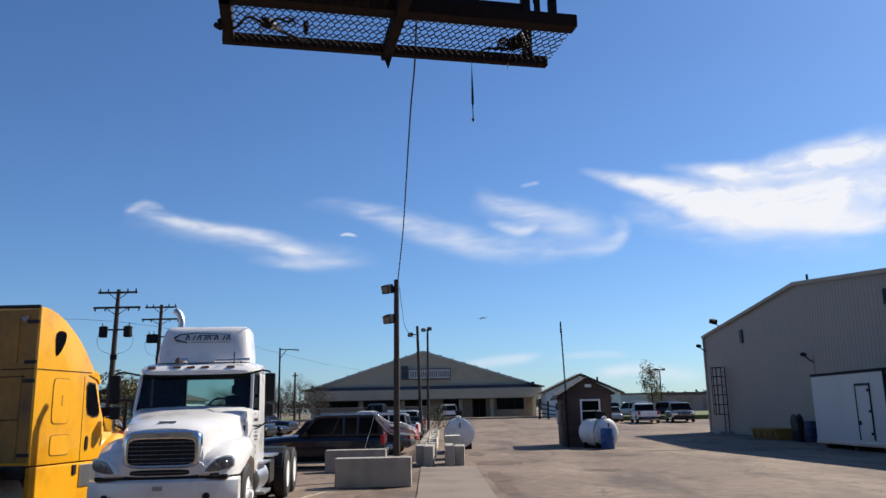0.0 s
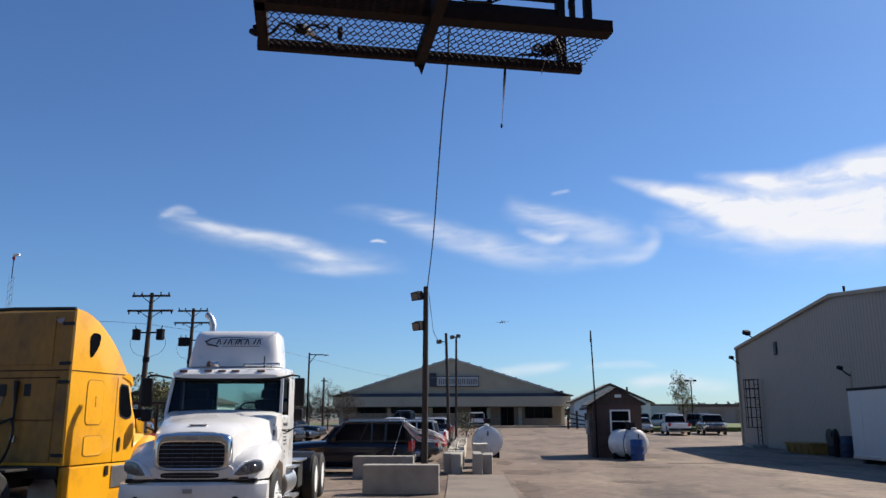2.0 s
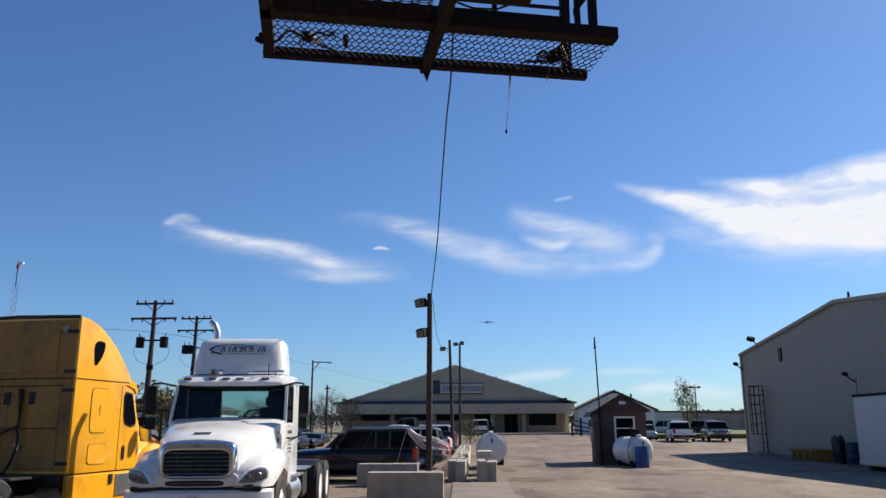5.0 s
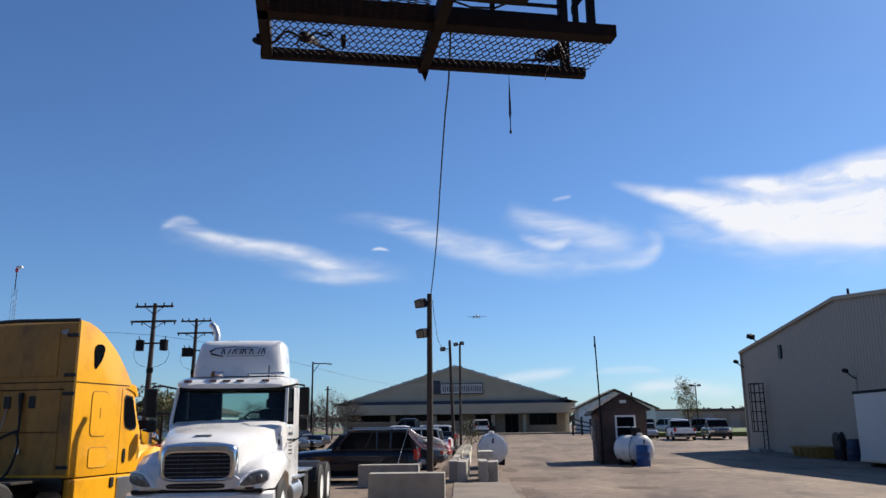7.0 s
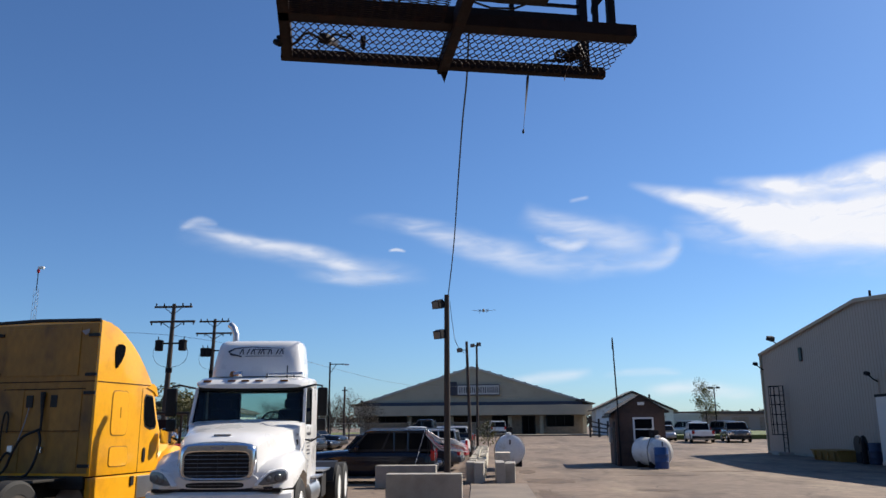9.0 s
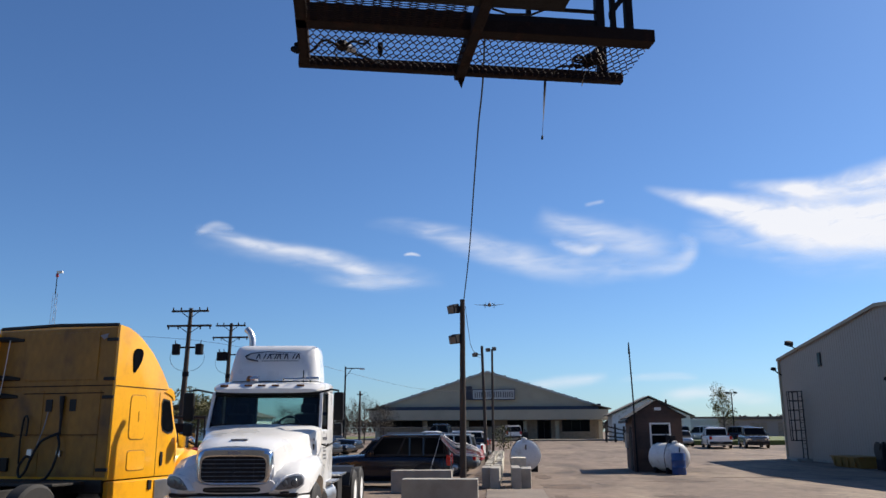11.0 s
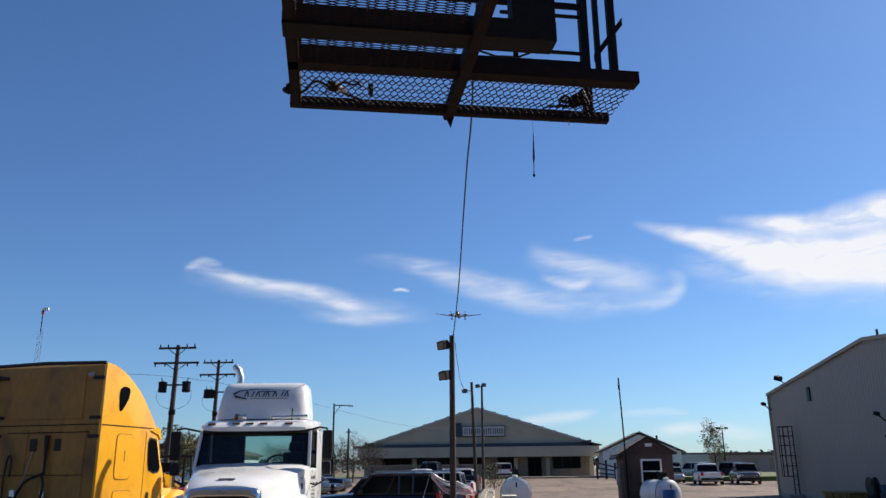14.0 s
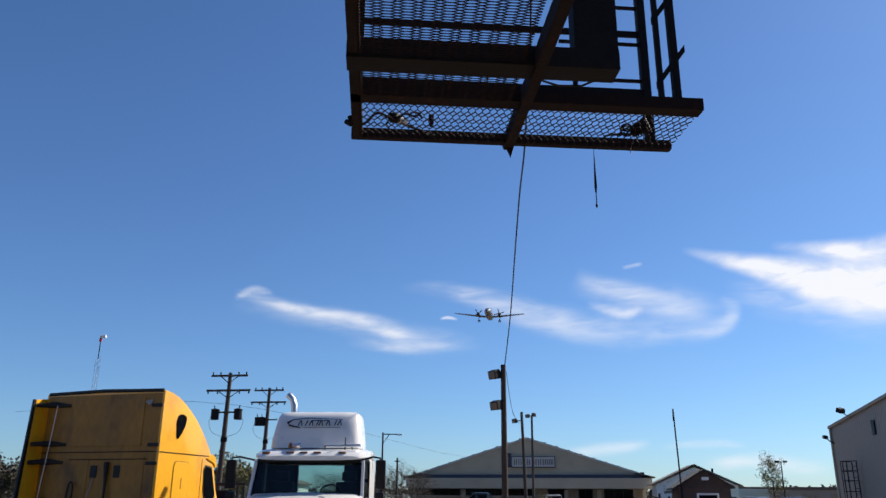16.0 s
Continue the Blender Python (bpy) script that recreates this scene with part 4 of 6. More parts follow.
        for y, zb, zt in ((2.5, 0.6, 1.1), (2.75, 0.75, 1.35), (3.2, 1.0, 1.48), (3.7, 0.95, 1.42), (4.1, 0.6, 1.2), (4.3, 0.5, 0.9)):
            secs.append([(s, y, zb), (s, y, zt - 0.1), (s + q * 0.1, y, zt), (s + q * 0.5, y, zt + 0.02), (s + q * 0.5, y, zb)])
        part("fender", rings(secs), YELLOW, t, smooth=True)
    part("mirror", box(0.06, 0.24, 2.24, 2.38, 1.52, 1.80, 0.04), CHROME, t, "chrome-backed mirror")
    part("hood_mirror", lathe([(0.02, 0), (0.13, 0.02), (0.12, 0.08), (0.02, 0.12)], 14, "y"), CHROME, t, m=pose(0.12, 2.55, 1.62))
    # rear wall fittings
    for x, z in ((-1.232, 2.25), (-0.766, 2.25)):
        part("rear_vent", box(x - 0.065, x + 0.065, -0.03, 0.0, z - 0.10, z + 0.10, 0.01), BLACK, t)
    part("pogo_stick", tube([(-0.965, -0.05, 2.40), (-0.96, -0.06, 2.30), (-0.945, -0.06, 2.05), (-0.93, -0.08, 1.78)], [0.045, 0.04, 0.024, 0.02], 8), BLACK, t)
    hose = spline([(-0.93, -0.08, 1.80), (-1.0, -0.12, 1.77), (-1.22, -0.16, 1.66), (-1.35, -0.2, 1.40), (-1.43, -0.2, 1.20), (-1.55, -0.18, 1.10), (-1.60, -0.16, 1.25), (-1.50, -0.14, 1.42), (-1.42, -0.12, 1.40)], 6)
    part("air_hose", tube(hose, 0.022, 8), BLACK, t, "coiled black air hose", smooth=True)
    part("air_hose", tube(spline([(-0.96, -0.1, 1.78), (-0.89, -0.13, 1.66), (-0.88, -0.15, 1.50), (-0.95, -0.16, 1.25), (-1.06, -0.15, 1.09), (-1.2, -0.14, 1.04)], 6), 0.022, 8), BLACK, t, smooth=True)
    part("air_hose", tube(spline([(-1.69, -0.05, 1.3), (-1.68, -0.08, 1.7), (-1.64, -0.1, 2.02), (-1.59, -0.1, 2.08), (-1.55, -0.1, 1.98), (-1.56, -0.1, 1.75)], 6), 0.016, 8), BLACK, t, smooth=True)
    part("wire", tube(spline([(-1.22, -0.04, 2.15), (-1.26, -0.06, 1.9), (-1.34, -0.08, 1.62), (-1.40, -0.1, 1.4)], 5), 0.009, 6), GREYPRINT, t)
    part("glad_hand", box(-1.55, -1.45, -0.06, 0, 1.42, 1.54, 0.015), ALU, t)
    part("glad_hand", box(-0.98, -0.9, -0.06, 0, 1.42, 1.52, 0.015), ALU, t)
    part("rear_box", box(-2.1, -1.9, -0.08, 0, 1.18, 1.40, 0.02), BLACK, t)
    for z in (3.38, 2.72, 2.42, 1.78):
        part("fairing_bracket", tube([(-W + 0.02, -0.3, z - 0.02), (-W + 0.25, -0.05, z), (-W + 0.55, -0.02, z - 0.02)], [0.035, 0.05, 0.025], 6), BLACK, t)
    for z in (3.33, 2.68, 2.38, 1.22):
        part("corner_bracket", box(-0.22, -0.01, -0.04, -0.003, z - 0.03, z + 0.025, 0.008), BLACK, t)
    part("rear_seam", box(-W + 0.05, -0.04, -0.022, 0.0, 2.56, 2.575), RUST, t)
    part("rear_seam", box(-1.86, -1.85, -0.018, 0, 1.2, 2.3), RUST, t)
    part("rear_seam", box(-0.55, -0.54, -0.018, 0, 1.2, 2.3), RUST, t)
    # rear wall: soot plus its shade, both put into the panel colour
    part("rear_panel", box(-W + 0.06, -0.05, -0.012, 0.002, 1.10, 3.53, 0.004), SOOTYSHADE, t, "sooty yellow rear panel with shade painted into its colour")
    part("rear_ridge", box(-W + 0.62, -0.36, -0.03, -0.01, 2.66, 3.46, 0.012), SOOTYSHADE, t)
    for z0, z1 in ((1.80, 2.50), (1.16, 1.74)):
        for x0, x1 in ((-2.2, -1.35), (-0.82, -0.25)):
            part("rear_ridge", box(x0, x1, -0.024, -0.01, z0 - 0.04, z1, 0.010), SOOTYSHADE, t)
    part("rear_seam", box(-1.75, -0.2, -0.03, -0.01, 2.44, 2.455), RUST, t)
    part("rear_seam", box(-1.85, -0.25, -0.03, -0.01, 1.765, 1.775), RUST, t)
    part("scuff", prism([(-0.36, 3.40), (-0.2, 3.43), (-0.22, 3.36), (-0.28, 3.33)], "y", -0.034, -0.03), GREYPRINT, t)
    part("wire", tube(spline([(-W + 0.32, -0.1, 3.36), (-W + 0.28, -0.12, 2.7), (-W + 0.2, -0.12, 1.9), (-W + 0.15, -0.1, 1.2)], 5), 0.008, 6), TRIMWHITE, t)
    # chassis under and behind
    part("cab_floor", box(-W + 0.1, -0.1, -0.02, 2.3, 0.85, 1.06, 0.02), CHASSIS, t)
    for x in (-1.6, -0.82):
        part("frame_rail", box(x - 0.04, x + 0.04, -3.6, 3.9, 0.72, 0.98, 0.01), CHASSIS, t)
    part("deck_plate", box(-2.1, -0.35, -1.0, -0.1, 1.0, 1.04, 0.01), CHASSIS, t)
    for s, x in ((1, -0.16), (-1, -W + 0.16)):
        for y in (-3.1, -1.8):
            w = wheel(t, s * 1.05, y, 0.45, 0.28, hub=DUSTY, dual=True)
            w.location.x, w.location.z, w.scale.y = x, 0.6375, 1.12 / 0.92
        w = wheel(t, s * 1.0, 3.3, 0.45, 0.28)
        w.location.x, w.location.z, w.scale.y = x, 0.6375, 1.12 / 0.92
        part("fuel_tank", tube([(x - s * 0.35, 0.3, 0.62), (x - s * 0.35, 1.9, 0.62)], 0.27, 18), ALU, t, smooth=True)
    return t


build_yellow_truck()


# ---- office building ----
def build_office():
    Y = 108
    t = thing("office_building", "long low tan office building with wide gable and cream canopy", "building", pose(0, 0, 0.8))
    part("wall", box(-17.6, 12.4, Y + 0.4, Y + 24, -0.5, 3.2, 0.02), BRICKTAN, t)
    part("canopy", box(-18.4, 13.2, Y - 2.2, Y + 24, 2.50, 3.80, 0.05), FASCIA, t, "cream canopy fascia")
    part("canopy_band", box(-17.2, 12.0, Y - 1.6, Y + 23.8, 3.78, 4.26, 0.03), NAVY, t)
    gable = [(-17.0, 4.26), (-2.55, 8.85), (11.9, 4.26)]
    part("gable", prism(gable, "y", Y - 0.9, Y + 23), TAN, t)
    for k in range(9):
        z = 4.45 + k * 0.5
        w = (8.85 - z) / 4.6
        part("siding_strip", box(-2.55 - 14.4 * w + 0.3, -2.55 + 14.4 * w - 0.3, Y - 0.93, Y - 0.9, z, z + 0.44), TAN, t)
    for x0, z0, x1, z1 in ((-17.5, 4.22, -2.55, 8.92), (-2.55, 8.92, 12.4, 4.22)):
        part("roof", prism([(x0, z0), (x1, z1), (x1, z1 + 0.10), (x0, z0 + 0.10)], "y", Y - 1.1, Y + 24), ROOF, t)
        part("bargeboard", prism([(x0, z0 - 0.16), (x1, z1 - 0.16), (x1, z1 + 0.08), (x0, z0 + 0.08)], "y", Y - 1.18, Y - 1.11), SIGNGREY, t)
    for x0, x1 in ((-17.6, -17.2), (11.9, 12.35)):
        part("gutter_end", box(x0, x1, Y - 1.5, Y - 1.0, 4.2, 4.55, 0.03), NAVY, t)
    part("eave_roof", prism([(11.2, 4.36), (13.6, 3.82), (13.6, 3.95), (11.2, 4.5)], "y", Y - 2.2, Y + 23), ROOF, t)
    part("eave_roof", prism([(-16.3, 4.36), (-18.9, 3.82), (-18.9, 3.95), (-16.3, 4.5)], "y", Y - 2.2, Y + 23), ROOF, t)
    sign = part("sign", box(-4.6, 1.12, Y - 1.45, Y - 0.93, 5.12, 6.56, 0.02), NAVY, t, "white sign with navy border and lettering bars")
    part("sign_face", box(-4.5, 1.02, Y - 1.48, Y - 1.45, 5.24, 6.44), SIGNGREY, sign)
    part("sign_emblem", box(-5.5, -4.62, Y - 1.47, Y - 0.93, 5.15, 6.95), LOGO, sign)
    for x, w in ((-4.25, 0.5), (-3.65, 0.5), (-3.05, 0.42), (-2.55, 0.5), (-1.7, 0.5), (-1.1, 0.5), (-0.5, 0.5), (0.05, 0.46), (0.55, 0.4)):
        for u in (x, x + w * 0.55):
            part("letter_bar", box(u, u + w * 0.24, Y - 1.5, Y - 1.48, 5.45, 6.2), LOGO, sign)
    # porch wall openings
    for x0, x1, z0, z1, nm in ((7.4, 10.9, 1.05, 2.45, "window"), (4.1, 5.75, 0.0, 2.35, "door"), (0.1, 2.3, 0.0, 2.4, "door"), (-17.2, -11.6, 1.66, 2.42, "window"), (-10.8, -5.6, 1.66, 2.42, "window"), (-5.2, -2.0, 1.66, 2.42, "window")):
        w = part(nm, box(x0 - 0.1, x1 + 0.1, Y + 0.3, Y + 0.39, z0 - 0.08, z1 + 0.1, 0.01), BLACK, t)
        n = max(2, round((x1 - x0) / 1.3))
        for k in range(n):
            a = x0 + (x1 - x0) * k / n
            part("pane", box(a + 0.04, a + (x1 - x0) / n - 0.04, Y + 0.27, Y + 0.3, z0, z1), DARKGLASS, w)
    for x in (-17.5, -11, -5.4, 2.4, 6.6, 12.3):
        part("pillar", box(x - 0.25, x + 0.25, Y - 0.6, Y - 0.1, -0.3, 2.36, 0.02), TAN, t)
    return t


build_office()


# ---- metal warehouse ----
def build_warehouse():
    X = 18.06
    y0, y1, yr, ze, zr = 24.8, 54.2, 39.6, 6.40, 7.80
    t = thing("warehouse", "tall beige ribbed metal warehouse with gable end", "building")
    part("wall", prism([(y0, 0), (y0, ze), (yr, zr), (y1, ze), (y1, 0)], "x", X + 0.05, X + 30), SIDING, t)
    bm = bmesh.new()
    y = y0 + 0.1
    while y < y1 - 0.1:
        top = zr - abs(y - yr) * (zr - ze) / (yr - y0)
        vs = [(X + 0.052, y), (X + 0.032, y + 0.03), (X + 0.032, y + 0.09), (X + 0.052, y + 0.12)]
        lo = [bm.verts.new((px, py, 0.05)) for px, py in vs]
        hi = [bm.verts.new((px, py, top - 0.02)) for px, py in vs]
        for i in range(3):
            bm.faces.new((lo[i], lo[i + 1], hi[i + 1], hi[i]))
        y += 0.305
    tagged(part("siding_ribs", bm, SIDING, t), kind="stuff")
    for a, za, b, zb in ((y0 - 0.1, ze, yr, zr), (yr, zr, y1 + 0.1, ze)):
        part("roof", prism([(a, za), (b, zb), (b, zb + 0.07), (a, za + 0.07)], "x", X - 0.08, X + 30.2), TRIMWHITE, t)
        part("rake_trim", prism([(a, za - 0.12), (b, zb - 0.12), (b, zb + 0.05), (a, za + 0.05)], "x", X - 0.105, X - 0.085), FASCIA, t)
    part("corner_trim", box(X - 0.06, X + 0.1, y1 - 0.12, y1 + 0.06, 0, ze, 0.01), FASCIA, t)
    part("base_trim", box(X - 0.05, X + 0.04, y0, y1, 0, 0.14, 0.01), CONCRETE, t)
    w = part("window", box(X - 0.02, X + 0.04, 47.1, 47.55, 5.40, 6.2, 0.01), BLACK, t)
    part("pane", box(X - 0.03, X - 0.02, 47.16, 47.49, 5.46, 6.14), DARKGLASS, w)
    part("roof_vent", tube([(X + 0.3, yr - 0.9, zr - 0.1), (X + 0.3, yr - 0.9, zr + 0.3)], 0.06, 8), DARKSTEEL, t)
    for y, z, s in ((50.6, 7.02, 0.19), (53.9, 5.7, 0.13), (38.4, 4.05, 0.11)):
        lamp = part("wall_lamp", tube([(X + 0.05, y, z - 0.35), (X - 0.2, y, z - 0.2), (X - 0.4, y, z)], 0.035, 6), DARKSTEEL, t)
        part("lamp_head", prism([(-s, -s * 0.7), (s * 0.7, -s * 0.9), (s, 0), (s * 0.7, s * 0.9), (-s, s * 0.7)], "y", -s, s, 0.03), DARKSTEEL, lamp, m=pose(X - 0.45, y, z + 0.05, 20, 0, 20))
    w = part("window", box(X - 0.03, X + 0.02, 30.3, 31.7, 5.65, 6.3, 0.01), BLACK, t)
    part("pane", box(X - 0.04, X - 0.03, 30.4, 31.6, 5.75, 6.2), DARKGLASS, w)
    part("conduit", tube([(X + 0.01, 38.4, 2.9), (X + 0.01, 38.4, 3.9)], 0.03, 6), SIDING, t)
    return t


build_warehouse()


def build_ladder():
    """Caged wall ladder at the warehouse corner."""
    X = 18.0
    t = thing("caged_ladder", "dark steel caged ladder fixed to the warehouse wall", "ladder")
    for y in (49.9, 50.6):
        part("rail", tube([(X - 0.2, y, 0.15), (X - 0.2, y, 4.1)], 0.03, 6), DARKSTEEL, t)
    for k in range(12):
        part("rung", tube([(X - 0.2, 49.9, 0.4 + k * 0.31), (X - 0.2, 50.6, 0.4 + k * 0.31)], 0.016, 6), DARKSTEEL, t)
    hoops = [(X - 0.2 - 0.75 * math.sin(a), 50.25 - 0.5 * math.cos(a)) for a in [k * math.pi / 8 for k in range(9)]]
    for z in (1.2, 1.8, 2.4, 3.0, 3.55, 4.1):
        part("hoop", tube([(x, y, z) for x, y in hoops], 0.022, 6), DARKSTEEL, t)
    for x, y in hoops[1:-1]:
        part("cage_bar", tube([(x, y, 1.2), (x, y, 4.1)], 0.018, 6), DARKSTEEL, t)
    part("foot", box(X - 0.9, X - 0.06, 49.6, 50.9, 0.0, 0.16, 0.02), CONCRETE, t)
    return t


build_ladder()


def build_box_body():
    t = thing("storage_box", "white box truck shell with a personnel door standing on skids", "storage box")
    x0, x1, y0, y1 = 15.42, 17.85, 27.72, 33.2
    part("shell", box(x0, x1, y0, y1, 0.22, 2.86, 0.02), BOXWHITE, t)
    part("roof_rail", box(x0 - 0.03, x1, y0 - 0.02, y1 + 0.03, 2.84, 2.95, 0.015), DARKSTEEL, t)
    part("bottom_rail", box(x0 - 0.025, x1, y0 - 0.02, y1 + 0.02, 0.18, 0.32, 0.015), ALU, t)
    for y in (28.3, 30.4, 32.6):
        part("skid", box(x0 + 0.1, x1 - 0.1, y - 0.1, y + 0.1, 0, 0.19, 0.01), WOOD, t)
    d = part("door", box(x0 - 0.03, x0, 28.74, 29.66, 0.46, 2.36, 0.01), BOXWHITE, t)
    for a in ((28.69, 28.735, 0.42, 2.46), (29.665, 29.72, 0.42, 2.46), (28.735, 29.665, 2.365, 2.46)):
        part("door_frame", box(x0 - 0.045, x0, *a, 0.004), BLACK, d)
    part("door_handle", box(x0 - 0.08, x0 - 0.03, 29.50, 29.58, 0.95, 1.1, 0.01), BLACK, d)
    for z in (0.6, 1.4, 2.15):
        part("hinge", box(x0 - 0.06, x0 - 0.03, 28.72, 28.86, z, z + 0.1, 0.006), DARKSTEEL, d)
    for y in (31.0, 32.2):
        part("panel_seam", box(x0 - 0.004, x0 + 0.001, y, y + 0.008, 0.32, 2.8), BOXWHITE, t)
    part("corner_post", box(x0 - 0.02, x0 + 0.1, y0 - 0.03, y0 + 0.05, 0.2, 2.9, 0.01), DARKSTEEL, t)
    return t


build_box_body()


def drum(x, y, material, label, h=0.88, r=0.29, rz=0):
    t = thing("drum", label, "drum", pose(x, y, 0, 0, 0, rz))
    part("body", lathe([(r * 0.9, 0), (r, 0.02), (r, 0.28), (r * 1.04, 0.30), (r, 0.32), (r, 0.57), (r * 1.04, 0.59), (r, 0.61), (r, h - 0.03), (r * 0.95, h), (r * 0.93, h - 0.02), (0.02, h - 0.02)], 28), material, t, smooth=True)
    part("bung", lathe([(0.03, h - 0.02), (0.03, h + 0.01), (0.005, h + 0.01)], 10), BLACK, t, m=pose(r * 0.6, 0, 0))
    return t


def build_wall_clutter():
    t = thing("yellow_bin", "long low faded yellow steel bin against the wall", "bin")
    part("body", prism([(16.75, 0.0), (17.85, 0.0), (17.95, 0.5), (16.6, 0.5)], "y", 40.2, 43.4, 0.02), SAFETYYELLOW, t)
    part("rim", box(16.56, 17.97, 40.16, 43.44, 0.48, 0.54, 0.015), SAFETYYELLOW, t)
    for y in (40.6, 41.4, 42.2, 43.0):
        part("rib", box(16.58, 16.66, y - 0.04, y + 0.04, 0.05, 0.48, 0.008), SAFETYYELLOW, t)
    t = thing("hose_reel", "dark hose reel with looped hose on a stand", "hose reel", pose(17.2, 39.0, 0))
    part("stand", box(-0.15, 0.15, -0.3, 0.3, 0, 0.5, 0.02), DARKSTEEL, t)
    part("reel", lathe([(0.1, -0.15), (0.42, -0.15), (0.42, -0.12), (0.25, -0.1), (0.25, 0.1), (0.42, 0.12), (0.42, 0.15), (0.1, 0.15)], 20, "x"), BLACK, t, m=pose(0, 0, 0.85))
    part("hose", tube(spline([(-0.2, -0.3, 0.9), (-0.3, -0.8, 1.2), (-0.25, -1.2, 0.9), (-0.2, -1.3, 0.1)], 6), 0.03, 8), BLACK, t)
    part("bottle", lathe([(0.11, 0), (0.12, 0.02), (0.12, 1.0), (0.06, 1.15), (0.03, 1.2), (0.03, 1.28)], 14), DARKSTEEL, t, m=pose(-0.3, -1.0, 0))
    drum(17.25, 37.7, NAVYDRUM, "dark blue plastic drum beside the white box", 0.95)


build_wall_clutter()


# ---- shed with tank and drum ----
def build_shed():
    t = thing("brown_shed", "small brown plank shed with gable roof and white window", "shed", pose(5.73, 37.6, 0, 0, 0, -3))
    W, L, he, hp = 2.17, 3.5, 2.46, 3.10
    part("wall", prism([(0, 0), (0, he), (W / 2, hp), (W, he), (W, 0)], "y", 0, L), BROWN, t)
    k = 0
    z = 0.02
    while z < hp - 0.15:
        if z < he:
            x0, x1 = 0.0, W
        else:
            f = (z - he) / (hp - he)
            x0, x1 = W / 2 * f + 0.1, W - W / 2 * f - 0.1
        part("plank", quad_panel([(x0, -0.022, z), (x1, -0.022, z), (x1, -0.004, z + 0.19), (x0, -0.004, z + 0.19)], 0.014), BROWN, t)
        if z < he - 0.2:
            part("plank", quad_panel([(-0.022, L, z), (-0.022, 0, z), (-0.004, 0, z + 0.19), (-0.004, L, z + 0.19)], 0.014), BROWN, t)
        z += 0.195
        k += 1
    for a, za, b, zb in ((-0.26, he - 0.13, W / 2, hp + 0.03), (W / 2, hp + 0.03, W + 0.20, he - 0.09)):
        part("roof", prism([(a, za), (b, zb), (b, zb + 0.07), (a, za + 0.07)], "y", -0.10, L + 0.15), DARKROOF, t)
    win = part("window", box(0.72, 1.66, -0.06, 0.02, 1.10, 2.17, 0.01), TRIMWHITE, t, "white-framed window")
    part("pane", box(0.80, 1.58, -0.068, -0.06, 1.66, 2.09), DARKGLASS, win)
    part("pane", box(0.80, 1.58, -0.068, -0.06, 1.20, 1.61), DARKGLASS, win)
    part("gable_lamp", box(0.98, 1.28, -0.08, -0.02, 2.72, 2.86, 0.015), TRIMWHITE, t)
    part("door", box(-0.05, -0.02, 0.6, 1.5, 0.0, 2.0, 0.01), DARKSTEEL, t)
    part("corner_post", box(-0.06, 0.08, -0.06, 0.06, 0, he, 0.01), BROWN, t)
    part("gutter", box(-0.36, -0.26, -0.2, L + 0.2, he - 0.28, he - 0.16, 0.01), BLACK, t)
    mast = part("mast", tube([(0.07, -0.2, 0.0), (0.05, -0.2, 3.0), (-0.02, -0.2, 5.8)], [0.04, 0.035, 0.03], 8), DARKSTEEL, t)
    part("mast_tip", tube([(-0.02, -0.2, 5.3), (-0.02, -0.2, 5.85)], [0.05, 0.03], 8), DARKSTEEL, mast)
    part("meter_box", box(-0.2, -0.03, 2.0, 2.4, 1.0, 1.7, 0.02), ALU, t)
    return t


build_shed()


def fuel_tank(m, r, L, label):
    t = thing("fuel_tank", label, "tank", m)
    zc = r + 0.08
    part("shell", lathe([(0.02, -0.1), (r * 0.6, -0.085), (r * 0.9, -0.04), (r, 0.03), (r, L - 0.03), (r * 0.9, L + 0.04), (r * 0.6, L + 0.085), (0.02, L + 0.1)], 32, "y"), TANKWHITE, t, smooth=True, m=pose(0, 0, zc))
    for y in (0.25, L - 0.25):
        part("cradle", box(-r * 0.8, r * 0.8, y - 0.06, y + 0.06, 0, 0.26, 0.01), DARKSTEEL, t)
    part("seam", lathe([(r + 0.001, 0.02), (r + 0.012, 0.025), (r + 0.012, 0.05), (r + 0.001, 0.055)], 32, "y"), TANKWHITE, t, m=pose(0, 0, zc))
    pump = part("pump", box(-0.14, 0.14, 0.3, 0.6, zc + r - 0.02, zc + r + 0.32, 0.04), DARKSTEEL, t)
    part("vent_pipe", tube([(0.0, 0.8, zc + r - 0.05), (0.0, 0.8, zc + r + 0.45)], 0.03, 8), DARKSTEEL, pump)
    part("filler_cap", lathe([(0.12, 0), (0.12, 0.1), (0.02, 0.12)], 14), TANKWHITE, t, m=pose(-0.05, 0.15, zc + r - 0.02))
    part("hose", tube(spline([(-0.1, 0.4, zc + r + 0.2), (-0.4, 0.25, zc + r * 0.85), (-r - 0.03, 0.15, zc + 0.1), (-r - 0.02, 0.1, 0.3)], 6), 0.014, 6), BLACK, t)
    part("placard", box(-0.03, 0.03, -0.10, -0.085, zc + 0.22, zc + 0.42), LOGO, t)
    return t


fuel_tank(pose(7.27, 35.6, 0, 0, 0, 24), 0.60, 1.40, "white horizontal fuel tank on cradles in front of shed")
fuel_tank(pose(0.70, 34.2, 0.14, 0, 0, 0), 0.62, 2.6, "white horizontal fuel tank with pump beside the block row")
drum(7.13, 35.0, BLUE, "blue plastic drum standing before the white tank")


